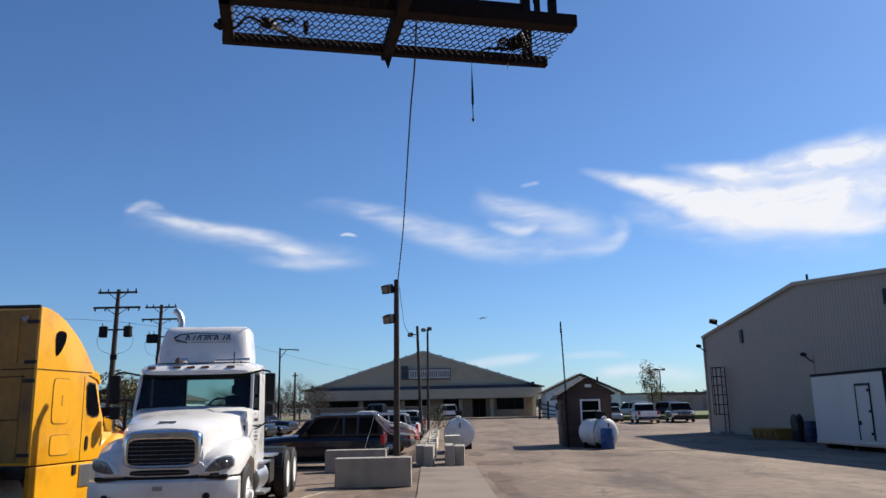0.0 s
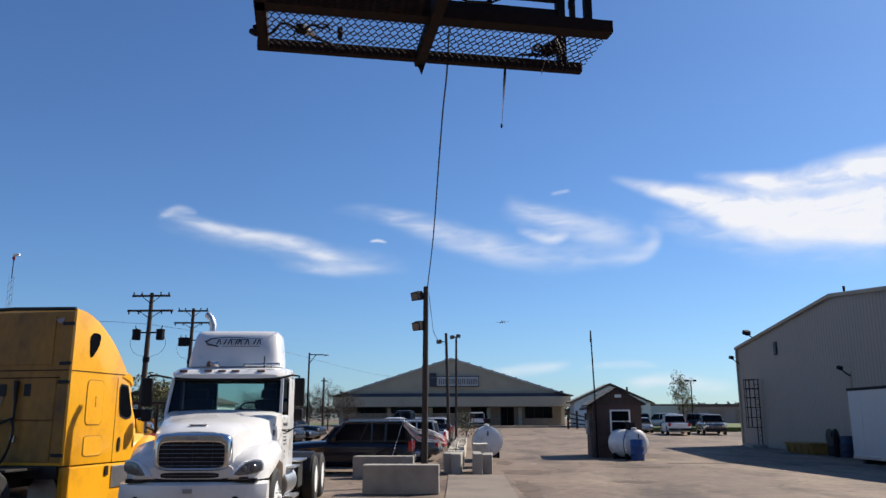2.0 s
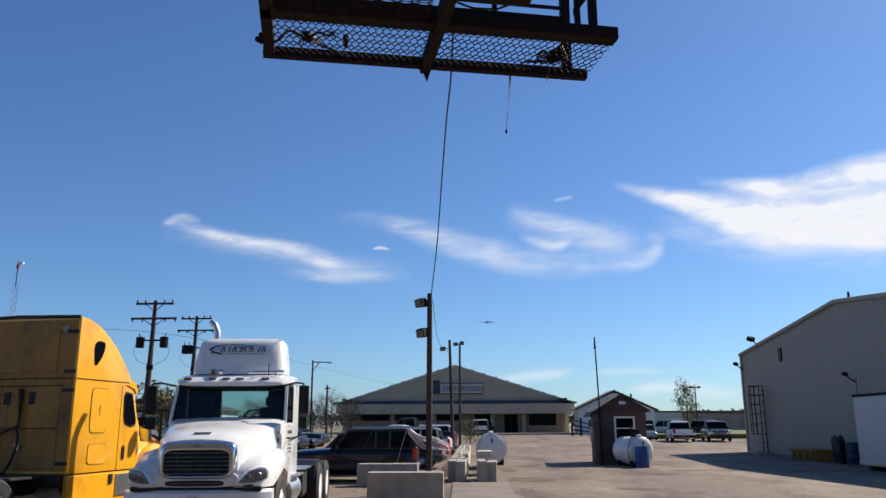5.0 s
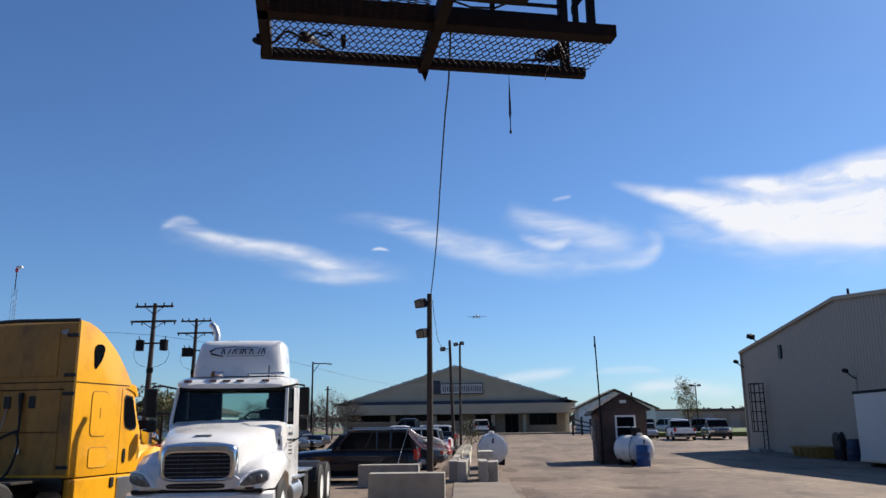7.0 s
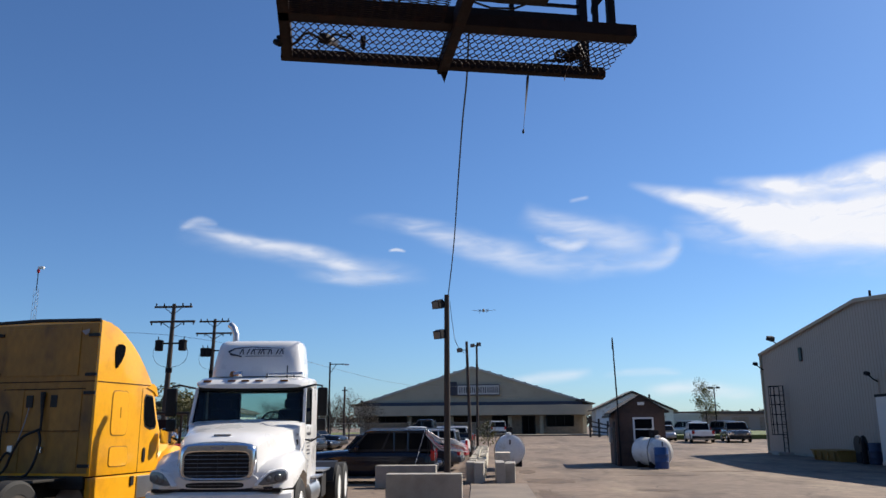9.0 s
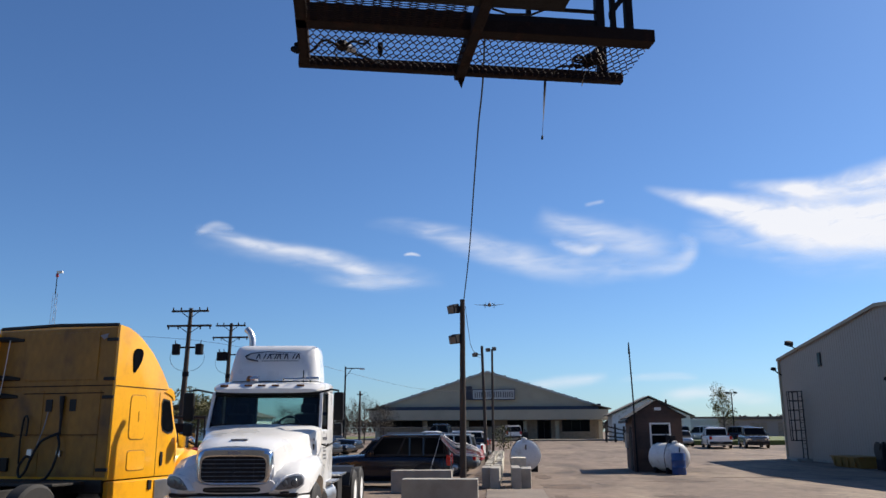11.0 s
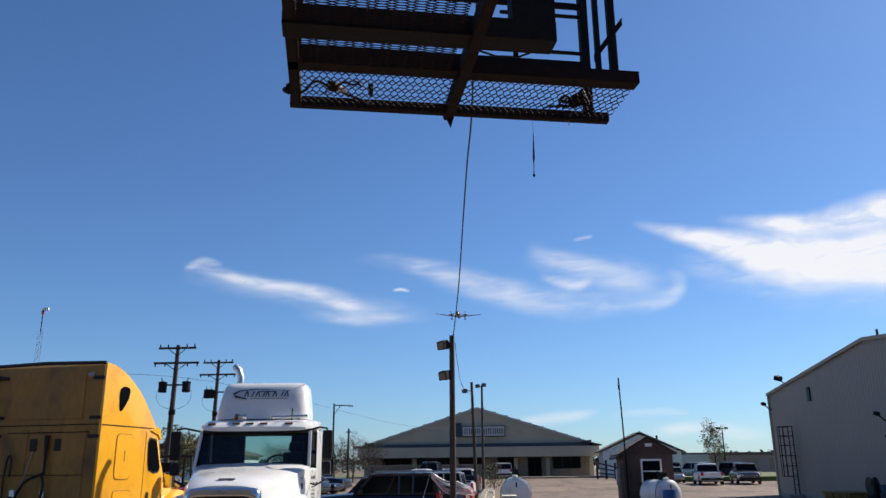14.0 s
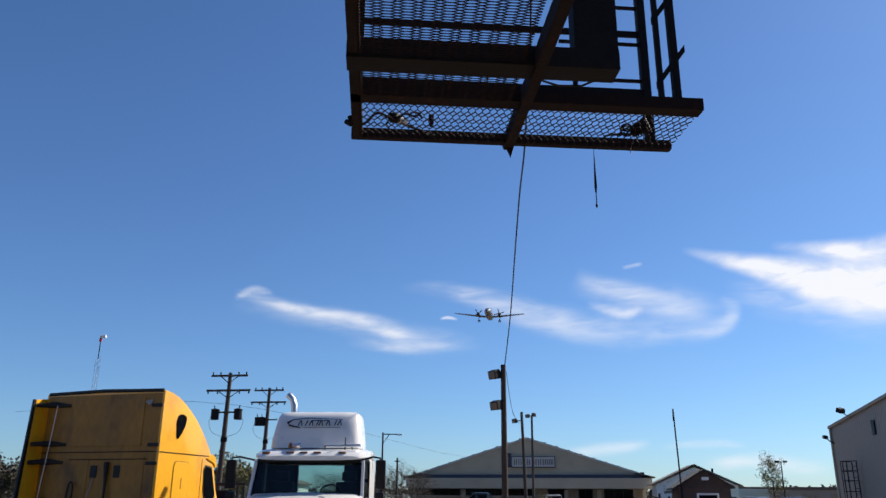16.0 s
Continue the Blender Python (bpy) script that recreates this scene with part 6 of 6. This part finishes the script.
# ---- far sheds, fences ----
def build_far():
    t = thing("far_shed", "white metal shed with brown gable roof behind the brown shed", "building", pose(0, 0, 0.7))
    x0, x1, xp, y0, y1 = 12.9, 22.3, 17.4, 100, 104.5
    part("wall", prism([(x0, 0), (x0, 3.05), (xp, 5.05), (x1, 2.9), (x1, 0)], "y", y0, y1), TANKWHITE, t)
    for a, za, b, zb in ((x0 - 0.5, 2.92, xp, 5.2), (xp, 5.2, x1 + 0.5, 2.75)):
        part("roof", prism([(a, za), (b, zb), (b, zb + 0.15), (a, za + 0.15)], "y", y0 - 0.4, y1), ROOF, t)
    part("vent", tube([(19.7, y0 + 1, 3.9), (19.7, y0 + 1, 4.9)], 0.12, 8), DARKSTEEL, t)
    part("door", box(18.6, 21.2, y0 - 0.05, y0, 0, 2.4, 0.01), SIDING, t)
    t = thing("far_warehouse", "long low grey warehouse on the horizon", "building", pose(0, 0, 0.8))
    part("wall", box(26, 70, 150, 175, -0.5, 3.0, 0.05), SIDING, t)
    part("roof", box(25.5, 70.5, 149.5, 175.5, 3.0, 3.5, 0.05), ROOF, t)
    for k in range(7):
        part("dock_door", box(29 + k * 5, 32 + k * 5, 149.9, 150, 0, 2.4, 0.02), BRICKTAN, t)
    t = thing("far_warehouse", "low white building with parked trailers on the horizon", "building", pose(0, 0, 0.8))
    part("wall", box(21.5, 30, 128, 140, -0.3, 2.6, 0.05), TANKWHITE, t)
    part("roof", box(21.3, 30.2, 127.8, 140.2, 2.6, 2.9, 0.05), ROOF, t)
    part("dock_door", box(23.5, 25.5, 127.9, 128, 0, 2.2, 0.02), DARKSTEEL, t)
    t = thing("far_house", "pale low building far behind the trucks", "building", pose(0, 0, 0.8))
    part("wall", box(-42, -31, 90, 104, -0.3, 2.9, 0.05), TANKWHITE, t)
    part("roof", prism([(-42.4, 2.8), (-36.5, 4.4), (-30.6, 2.8), (-30.6, 3.0), (-36.5, 4.6), (-42.4, 3.0)], "y", 89.6, 104.4), ROOF, t)
    t = thing("rail_fence", "low weathered wooden rail fence beside the office", "fence")
    for k in range(6):
        x = 11.1 + k * 1.0
        part("post", box(x - 0.11, x + 0.11, 91.9, 92.1, 0.4, 2.9 - 0.28 * k, 0.02), WOOD, t)
    for z in (1.2, 1.75, 2.3):
        part("rail", quad_panel([(11.0, 91.83, z), (16.2, 91.83, 0.62 + (z - 1.2) * 0.35), (16.2, 91.83, 0.74 + (z - 1.2) * 0.35), (11.0, 91.83, z + 0.15)], 0.06), WOOD, t)
    t = thing("chain_fence", "grey chain-link fence along the car park", "fence")
    for k in range(9):
        part("post", tube([(-20.5 + k * 2.6, 83, 0.3), (-20.5 + k * 2.6, 83, 2.3)], 0.04, 6), GALV, t)
    bm = bmesh.new()
    for k in range(70):
        x = -20.5 + k * 0.3
        for s in (-1, 1):
            a = Vector((x, 83, 0.45))
            b = Vector((x + s * 1.6, 83, 2.2))
            tube([a, b], 0.006, 3, bm=bm)
    tagged(part("wire_mesh", bm, GALV, t), kind="stuff")
    part("top_rail", tube([(-20.5, 83, 2.25), (0.3, 83, 2.25)], 0.03, 6), GALV, t)


build_far()
# unseen wall added behind the camera: carries the platform, dark to dim truck fronts
tagged(part("unseen_wall_back", box(-14, 14, -1.9, -1.4, 0, 9.6), UNSEENWALL), "unseen plain dark wall added behind the camera to cut bounced light", "wall", kind="structure")


# ---- loader seen between the trucks ----
def build_loader():
    t = thing("forklift", "red and black forklift with yellow parts parked between the trucks", "forklift", pose(-9.95, 24.0, 0, 0, 0, 30))
    part("body", box(-0.6, 0.6, -1.2, 1.0, 0.35, 1.35, 0.08), RED, t)
    part("counterweight", box(-0.62, 0.62, -1.5, -1.1, 0.3, 1.2, 0.12), BLACK, t)
    for x in (-0.5, 0.5):
        for y in (-0.9, 0.7):
            part("guard_post", tube([(x, y, 1.3), (x, y * 0.8, 2.25)], 0.04, 6), BLACK, t)
        wheel(t, x * 1.2, 0.7, 0.38, 0.26)
        wheel(t, x * 1.2, -0.9, 0.32, 0.22)
    part("guard_roof", box(-0.55, 0.55, -0.75, 0.6, 2.22, 2.3, 0.03), BLACK, t)
    part("seat", box(-0.25, 0.25, -0.6, -0.1, 1.35, 1.8, 0.06), SAFETYYELLOW, t)
    part("mast", box(-0.4, 0.4, 1.05, 1.2, 0.1, 2.1, 0.02), DARKSTEEL, t)


build_loader()


# ---- aircraft ----
def build_plane():
    t = thing("airplane", "twin-engine propeller airliner on approach with landing gear down", "airplane")
    # local: nose along -y, wings along x
    secs = []
    for y, r, z in ((-9.6, 0.1, -0.35), (-9.2, 0.45, -0.25), (-8.3, 0.85, -0.1), (-7, 1.1, 0), (-4, 1.18, 0), (3, 1.18, 0), (6, 0.9, 0.25), (8.5, 0.5, 0.6), (10, 0.15, 0.85)):
        secs.append([(r * math.cos(k * math.tau / 20), y, z + r * math.sin(k * math.tau / 20)) for k in range(20)])
    body = part("fuselage", rings(secs), PLANEGREY, t, smooth=True)
    # dark lower shell: the fuselage's shaded underside put into colour
    belly = []
    for y, r, z in ((-8.6, 0.55, -0.35), (-7, 1.0, -0.12), (-4, 1.12, -0.1), (3, 1.12, -0.1), (6, 0.8, 0.18)):
        belly.append([(r * math.cos(k * math.pi / 8 + math.pi), y, z + r * math.sin(k * math.pi / 8 + math.pi)) for k in range(9)])
    part("belly", rings(belly), PLANESHADE, body, smooth=True)
    part("cockpit_window", box(-0.62, 0.62, -8.45, -8.1, 0.28, 0.62, 0.08), DARKGLASS, body)

    def airfoil(stations):
        out = []
        for x, y, z, c, th in stations:
            out.append([(x, y - c * 0.5, z), (x, y - c * 0.3, z + th * 0.6), (x, y, z + th * 0.5), (x, y + c * 0.5, z), (x, y, z - th * 0.4), (x, y - c * 0.3, z - th * 0.5)])
        return rings(out)
    for s in (-1, 1):
        part("wing", airfoil([(s * 0.6, -0.6, -0.75, 3.0, 0.45), (s * 3.5, -0.5, -0.5, 2.7, 0.46), (s * 11.3, -0.1, 0.48, 1.2, 0.18)]), PLANESHADE, t, smooth=True)
        nac = part("engine", loft_y([(-3.9, 0.2, -0.55, -0.1, 2), (-3.6, 0.42, -0.85, 0.05, 2.4), (-2.5, 0.5, -0.98, 0.08, 2.4), (0.5, 0.42, -0.9, 0.0, 2.4), (1.8, 0.1, -0.6, -0.3, 2)], 16), PLANESHADE, t, smooth=True, m=pose(s * 3.35, 0, 0.22))
        part("spinner", lathe([(0.02, -4.4), (0.16, -4.1), (0.2, -3.85)], 12, "y"), DARKSTEEL, nac, m=pose(0, 0, -0.33))
        hub = part("propeller", lathe([(0.05, -0.05), (0.2, 0), (0.05, 0.05)], 10, "y"), DARKSTEEL, t, m=pose(s * 3.35, -4.0, -0.11))
        for k in range(4):
            part("blade", box(-0.13, 0.13, -0.02, 0.02, 0.1, 1.6, 0.01), DARKSTEEL, hub, m=pose(0, 0, 0, 0, k * 90 + 45 + 10 * s, 0))
        leg = part("landing_gear", tube([(s * 3.35, 0, -0.5), (s * 3.35, 0.05, -1.9)], 0.1, 8), DARKSTEEL, t)
        for o in (-0.25, 0.25):
            part("tyre", lathe([(0.1, -0.12), (0.38, -0.12), (0.42, 0), (0.38, 0.12), (0.1, 0.12)], 14, "x"), RUBBER, leg, m=pose(s * 3.35 + o, 0.05, -1.95))
        part("tailplane", airfoil([(s * 0.1, 8.6, 0.9, 1.8, 0.2), (s * 4.0, 9.0, 1.3, 0.9, 0.1)]), PLANEGREY, t)
    part("fin", rings([[(0.12, 7.0, 0.7), (0, 6.6, 0.7), (-0.12, 7.0, 0.7), (0, 9.8, 0.7)], [(0.05, 8.8, 4.0), (0, 8.6, 4.0), (-0.05, 8.8, 4.0), (0, 10.0, 4.0)]]), PLANEGREY, t)
    leg = part("nose_gear", tube([(0, -7.6, -0.8), (0, -7.7, -1.9)], 0.08, 8), DARKSTEEL, t)
    part("tyre", lathe([(0.1, -0.14), (0.28, -0.14), (0.3, 0), (0.28, 0.14), (0.1, 0.14)], 14, "x"), RUBBER, leg, m=pose(0, -7.7, -1.95))
    return t


plane = build_plane()


# ---- clouds ----
def cloud_material(name, seed, density, streak):
    m = bpy.data.materials.new(name)
    m.use_nodes = True
    n, l = m.node_tree.nodes, m.node_tree.links
    n.remove(n["Principled BSDF"])
    out = n["Material Output"]
    uv = n.new("ShaderNodeTexCoord")
    sep = n.new("ShaderNodeSeparateXYZ")
    l.new(uv.outputs["UV"], sep.inputs[0])

    def math_node(op, a, b=None):
        x = n.new("ShaderNodeMath")
        x.operation = op
        for i, v in enumerate((a, b)):
            if v is None:
                continue
            if isinstance(v, (int, float)):
                x.inputs[i].default_value = v
            else:
                l.new(v, x.inputs[i])
        return x.outputs[0]
    mp = n.new("ShaderNodeMapping")
    mp.inputs["Location"].default_value = (seed, seed * 2, seed)
    mp.inputs["Rotation"].default_value = (0, radians(14), 0)
    mp.inputs["Scale"].default_value = (0.0036, 0.0036, 0.0065 * streak)
    l.new(uv.outputs["Object"], mp.inputs[0])
    t1 = n.new("ShaderNodeTexNoise")
    t1.inputs["Scale"].default_value, t1.inputs["Detail"].default_value, t1.inputs["Roughness"].default_value = 1.9, 8, 0.56
    t1.inputs["Distortion"].default_value = 0.5
    l.new(mp.outputs[0], t1.inputs[0])
    t2 = n.new("ShaderNodeTexNoise")
    t2.inputs["Scale"].default_value, t2.inputs["Detail"].default_value = 0.006, 3
    l.new(uv.outputs["Object"], t2.inputs[0])
    # ragged, soft edges across and along the ribbon
    vv = math_node("ADD", sep.outputs[1], math_node("MULTIPLY", math_node("SUBTRACT", t2.outputs[0], 0.5), 0.7))
    v = math_node("MULTIPLY", math_node("MULTIPLY", vv, math_node("SUBTRACT", 1.0, vv)), 4.0)
    v = math_node("MAXIMUM", v, 0.0)
    rim = math_node("MULTIPLY", math_node("MULTIPLY", sep.outputs[1], math_node("SUBTRACT", 1.0, sep.outputs[1])), 4.0)
    v = math_node("MULTIPLY", v, rim)
    u = math_node("MULTIPLY", math_node("MULTIPLY", sep.outputs[0], math_node("SUBTRACT", 1.0, sep.outputs[0])), 5.0)
    u = math_node("MINIMUM", u, 1.0)
    edge = math_node("MULTIPLY", v, u)
    r = n.new("ShaderNodeMapRange")
    r.interpolation_type = "SMOOTHSTEP"
    r.inputs[1].default_value, r.inputs[2].default_value = 0.28, 0.70
    r.inputs[3].default_value, r.inputs[4].default_value = 0.32, 1.18
    l.new(t1.outputs[0], r.inputs[0])
    al = math_node("MULTIPLY", math_node("MULTIPLY", math_node("POWER", edge, 1.5), r.outputs[0]), density)
    al = math_node("MINIMUM", al, 0.97)
    em = n.new("ShaderNodeEmission")
    em.inputs[0].default_value = (0.94, 0.95, 1.0, 1)
    em.inputs[1].default_value = 0.71
    tr = n.new("ShaderNodeBsdfTransparent")
    mx = n.new("ShaderNodeMixShader")
    l.new(al, mx.inputs[0])
    l.new(tr.outputs[0], mx.inputs[1])
    l.new(em.outputs[0], mx.inputs[2])
    l.new(mx.outputs[0], out.inputs[0])
    return m


def cloud(keys, widths, density, seed, label, streak=2.5, dist=2200):
    """A ribbon of cloud far away along azimuth and elevation knots, widths in degrees."""
    k = spline([(a, e, 0) for a, e in keys], 6)
    w = spline([(x, 0, 0) for x in widths], 6)
    bm = bmesh.new()
    uvl = bm.loops.layers.uv.new("UVMap")
    rows = []
    N = len(k)
    for i, p in enumerate(k):
        d = k[min(i + 1, N - 1)] - k[max(i - 1, 0)]
        nrm = Vector((-d.y, d.x, 0)).normalized()
        row = []
        for j in range(7):
            q = p + nrm * (j / 6 - 0.5) * w[i].x * 1.15
            a, e = radians(q.x), radians(q.y)
            row.append((bm.verts.new((dist * math.sin(a) * math.cos(e), dist * math.cos(a) * math.cos(e), dist * math.sin(e))), i / (N - 1), j / 6))
        rows.append(row)
    for a, b in zip(rows, rows[1:]):
        for j in range(6):
            q = (a[j], a[j + 1], b[j + 1], b[j])
            f = bm.faces.new([x[0] for x in q])
            for lp, x in zip(f.loops, q):
                lp[uvl].uv = (x[1], x[2])
    ob = part("cloud", bm, cloud_material("cloud", seed, density, streak), smooth=True)
    return tagged(ob, label, "cloud", "clouds", "structure")


def build_clouds():
    wisp = "thin white wisp of cirrus cloud in blue sky"
    cloud([(-22.71, 14.0), (-20.97, 13.86), (-18.36, 13.2), (-15.63, 12.9), (-12.82, 12.4), (-10.78, 11.7), (-9.13, 11.12), (-6.6, 10.85)], [0.9, 1.2, 1.2, 1.3, 1.6, 2.0, 1.9, 1.0], 0.60, 1.0, wisp)
    cloud([(-22.6, 13.6), (-21.26, 14.35), (-19.8, 14.2)], [0.5, 0.9, 0.5], 0.45, 2.0, wisp, dist=2230)
    cloud([(-14.5, 10.9), (-9.94, 10.6), (-5.4, 10.85)], [0.8, 1.2, 0.8], 0.35, 3.0, wisp, dist=2260)
    cloud([(-10.6, 15.05), (-7.51, 14.82), (-4.98, 14.31), (-2.44, 13.6), (0.51, 12.73), (3.03, 11.84), (6.2, 11.2)], [0.9, 1.5, 1.9, 2.5, 2.6, 2.6, 1.6], 0.40, 4.0, wisp, dist=2290)
    cloud([(2.6, 15.9), (4.4, 14.89), (6.91, 14.04), (9.78, 13.07), (12.2, 12.05)], [1.4, 2.2, 2.2, 2.4, 1.6], 0.40, 5.0, wisp, dist=2320)
    cloud([(3.4, 13.6), (4.97, 13.13), (6.22, 12.84), (7.6, 13.2)], [0.8, 1.1, 1.2, 0.8], 0.6, 6.0, wisp, 1.5, dist=2350)
    cloud([(8.6, 11.3), (11.33, 11.4), (13.0, 11.8), (13.6, 12.74), (12.6, 13.55)], [1.2, 1.7, 1.6, 1.5, 1.0], 0.50, 7.0, wisp, 1.5, dist=2380)
    big = "broad bright white cirrus cloud bank"
    cloud([(10.4, 17.1), (13.66, 15.96), (16.78, 14.9), (19.78, 13.9), (22.69, 13.3), (25.54, 13.2), (28.32, 13.4), (31, 13.6), (38, 14)], [0.7, 1.6, 2.6, 3.8, 4.6, 4.8, 5.0, 5.2, 4.0], 1.7, 8.0, big, 1.2, dist=2410)
    cloud([(16.3, 16.75), (19.63, 15.97), (22.63, 15.6), (25.93, 15.7), (28.75, 15.9), (31.04, 16.1), (40, 16.9)], [0.9, 1.6, 2.2, 2.8, 3.0, 3.2, 2.4], 1.35, 9.0, big, 1.3, dist=2440)
    cloud([(18.5, 12.5), (22.27, 12.1), (25.46, 11.8), (28.19, 11.7), (31.43, 11.6), (38, 11.6)], [1.0, 2.0, 2.2, 2.2, 2.0, 1.5], 1.0, 10.0, big, 1.4, dist=2470)
    cloud([(-7.5, 12.72), (-6.83, 12.82), (-6.1, 12.7)], [0.25, 0.36, 0.25], 0.75, 11.0, "tiny white puff of cloud", 1.5, dist=2200)
    cloud([(6.1, 16.05), (7.7, 16.3)], [0.4, 0.4], 0.3, 12.0, "tiny white puff of cloud", 1.5, dist=2200)
    veil = "faint wide veil of thin cirrus"
    cloud([(-6, 14.2), (-1, 12.9), (3.5, 11.9), (9, 11.4), (14, 11.6)], [1.5, 2.8, 3.2, 3.0, 1.6], 0.26, 16.0, veil, dist=2600)
    cloud([(2, 14.9), (6, 14.2), (10, 13.3), (14, 12.4)], [1.5, 3.0, 3.2, 2.0], 0.24, 17.0, veil, dist=2640)
    cloud([(-23, 13.4), (-16, 12.6), (-10, 11.4), (-4, 10.8)], [1.8, 2.4, 2.8, 1.8], 0.22, 18.0, veil, dist=2680)
    cloud([(13, 14.0), (20, 12.9), (27, 12.4), (36, 12.5)], [2.5, 5.5, 6.5, 6.5], 0.5, 19.0, veil, dist=2720)
    haze = "faint low streak of pale cloud above the horizon"
    cloud([(0.8, 3.1), (4.41, 3.5), (7.4, 3.85)], [0.9, 1.3, 0.9], 0.4, 13.0, haze, dist=2500)
    cloud([(10.4, 2.3), (13.93, 2.5), (18.5, 1.9)], [1.2, 1.6, 1.4], 0.45, 14.0, haze, dist=2530)
    cloud([(7.8, 3.5), (11.27, 3.75), (13.5, 3.6)], [0.6, 0.8, 0.6], 0.3, 15.0, haze, dist=2560)


build_clouds()


# ---- what moves ----
def motions():
    # azimuth, elevation in degrees and distance of the airplane
    rows = []
    for t, az, el, d in ((0, 3.03, 6.56, 1349), (1.5, 2.56, 6.76, 1247), (4, 1.50, 7.18, 1076), (7, 0.30, 7.76, 872), (9, -0.42, 8.30, 735), (11.5, -1.24, 9.25, 565), (12.5, -1.65, 9.80, 497), (13, -1.95, 10.15, 462), (14, -2.55, 10.88, 394), (15, -3.18, 11.75, 326), (16, -3.80, 12.95, 256)):
        a, e = radians(az), radians(el)
        rows.append((t, pose(d * math.sin(a) * math.cos(e), d * math.cos(a) * math.cos(e), 1.8 + d * math.sin(e), 3, -5 if t < 2 else 2 if t > 12 else 0, 3 - 0.2 * t)))
    walk(plane, rows)
    for ob in [o for o in plane.children if o.name.startswith("propeller")]:
        x, y, z = ob.location
        walk(ob, [(k * 0.1, pose(x, y, z, 0, (k * 71) % 360, 0)) for k in range(161)])
    # swing and twist of the strap
    swing = ((0, 1, 80), (0.5, 7, 50), (0.7, 1, 30), (1, -11, 0), (1.2, -15, 0), (1.5, -7, 10), (1.7, -3.5, 30), (2, -2.5, 15), (2.2, -9.5, 5), (2.5, -10, 5), (2.7, -6.5, 5), (3, -2, 0), (3.2, -2.5, 20), (3.5, -5.5, 10), (4, -1.5, 60), (4.7, -5, 40), (5.5, -2, 30), (6.5, -1, 50), (7, 1, 80), (7.2, 5, 70), (7.5, 4, 60), (7.7, 2, 50), (8, -1, 30), (8.2, -4, 30), (8.5, -6.5, 10), (8.7, -8.5, 10), (9, -4.5, 20), (10, -6, 40), (11, -3, 20), (11.5, -3.5, 10), (11.7, -6, 10), (12, -8, 0), (12.2, -11, 20), (12.5, -16, 10), (12.8, -11, 30), (13, -10, 60), (13.2, -14, 30), (13.5, -15, 15), (14, -2, 70), (14.5, 0.5, 30), (14.7, -0.5, 30), (15, -2, 20), (15.3, -12, 10), (15.5, -18, 5), (15.6, -17, 10), (15.8, -5, 20), (16, 1, 80))
    walk(strap, [(t, pose(0.272, 5.60, 4.41, 0, 1.8 - s * 1.05, w)) for t, s, w in swing])


motions()
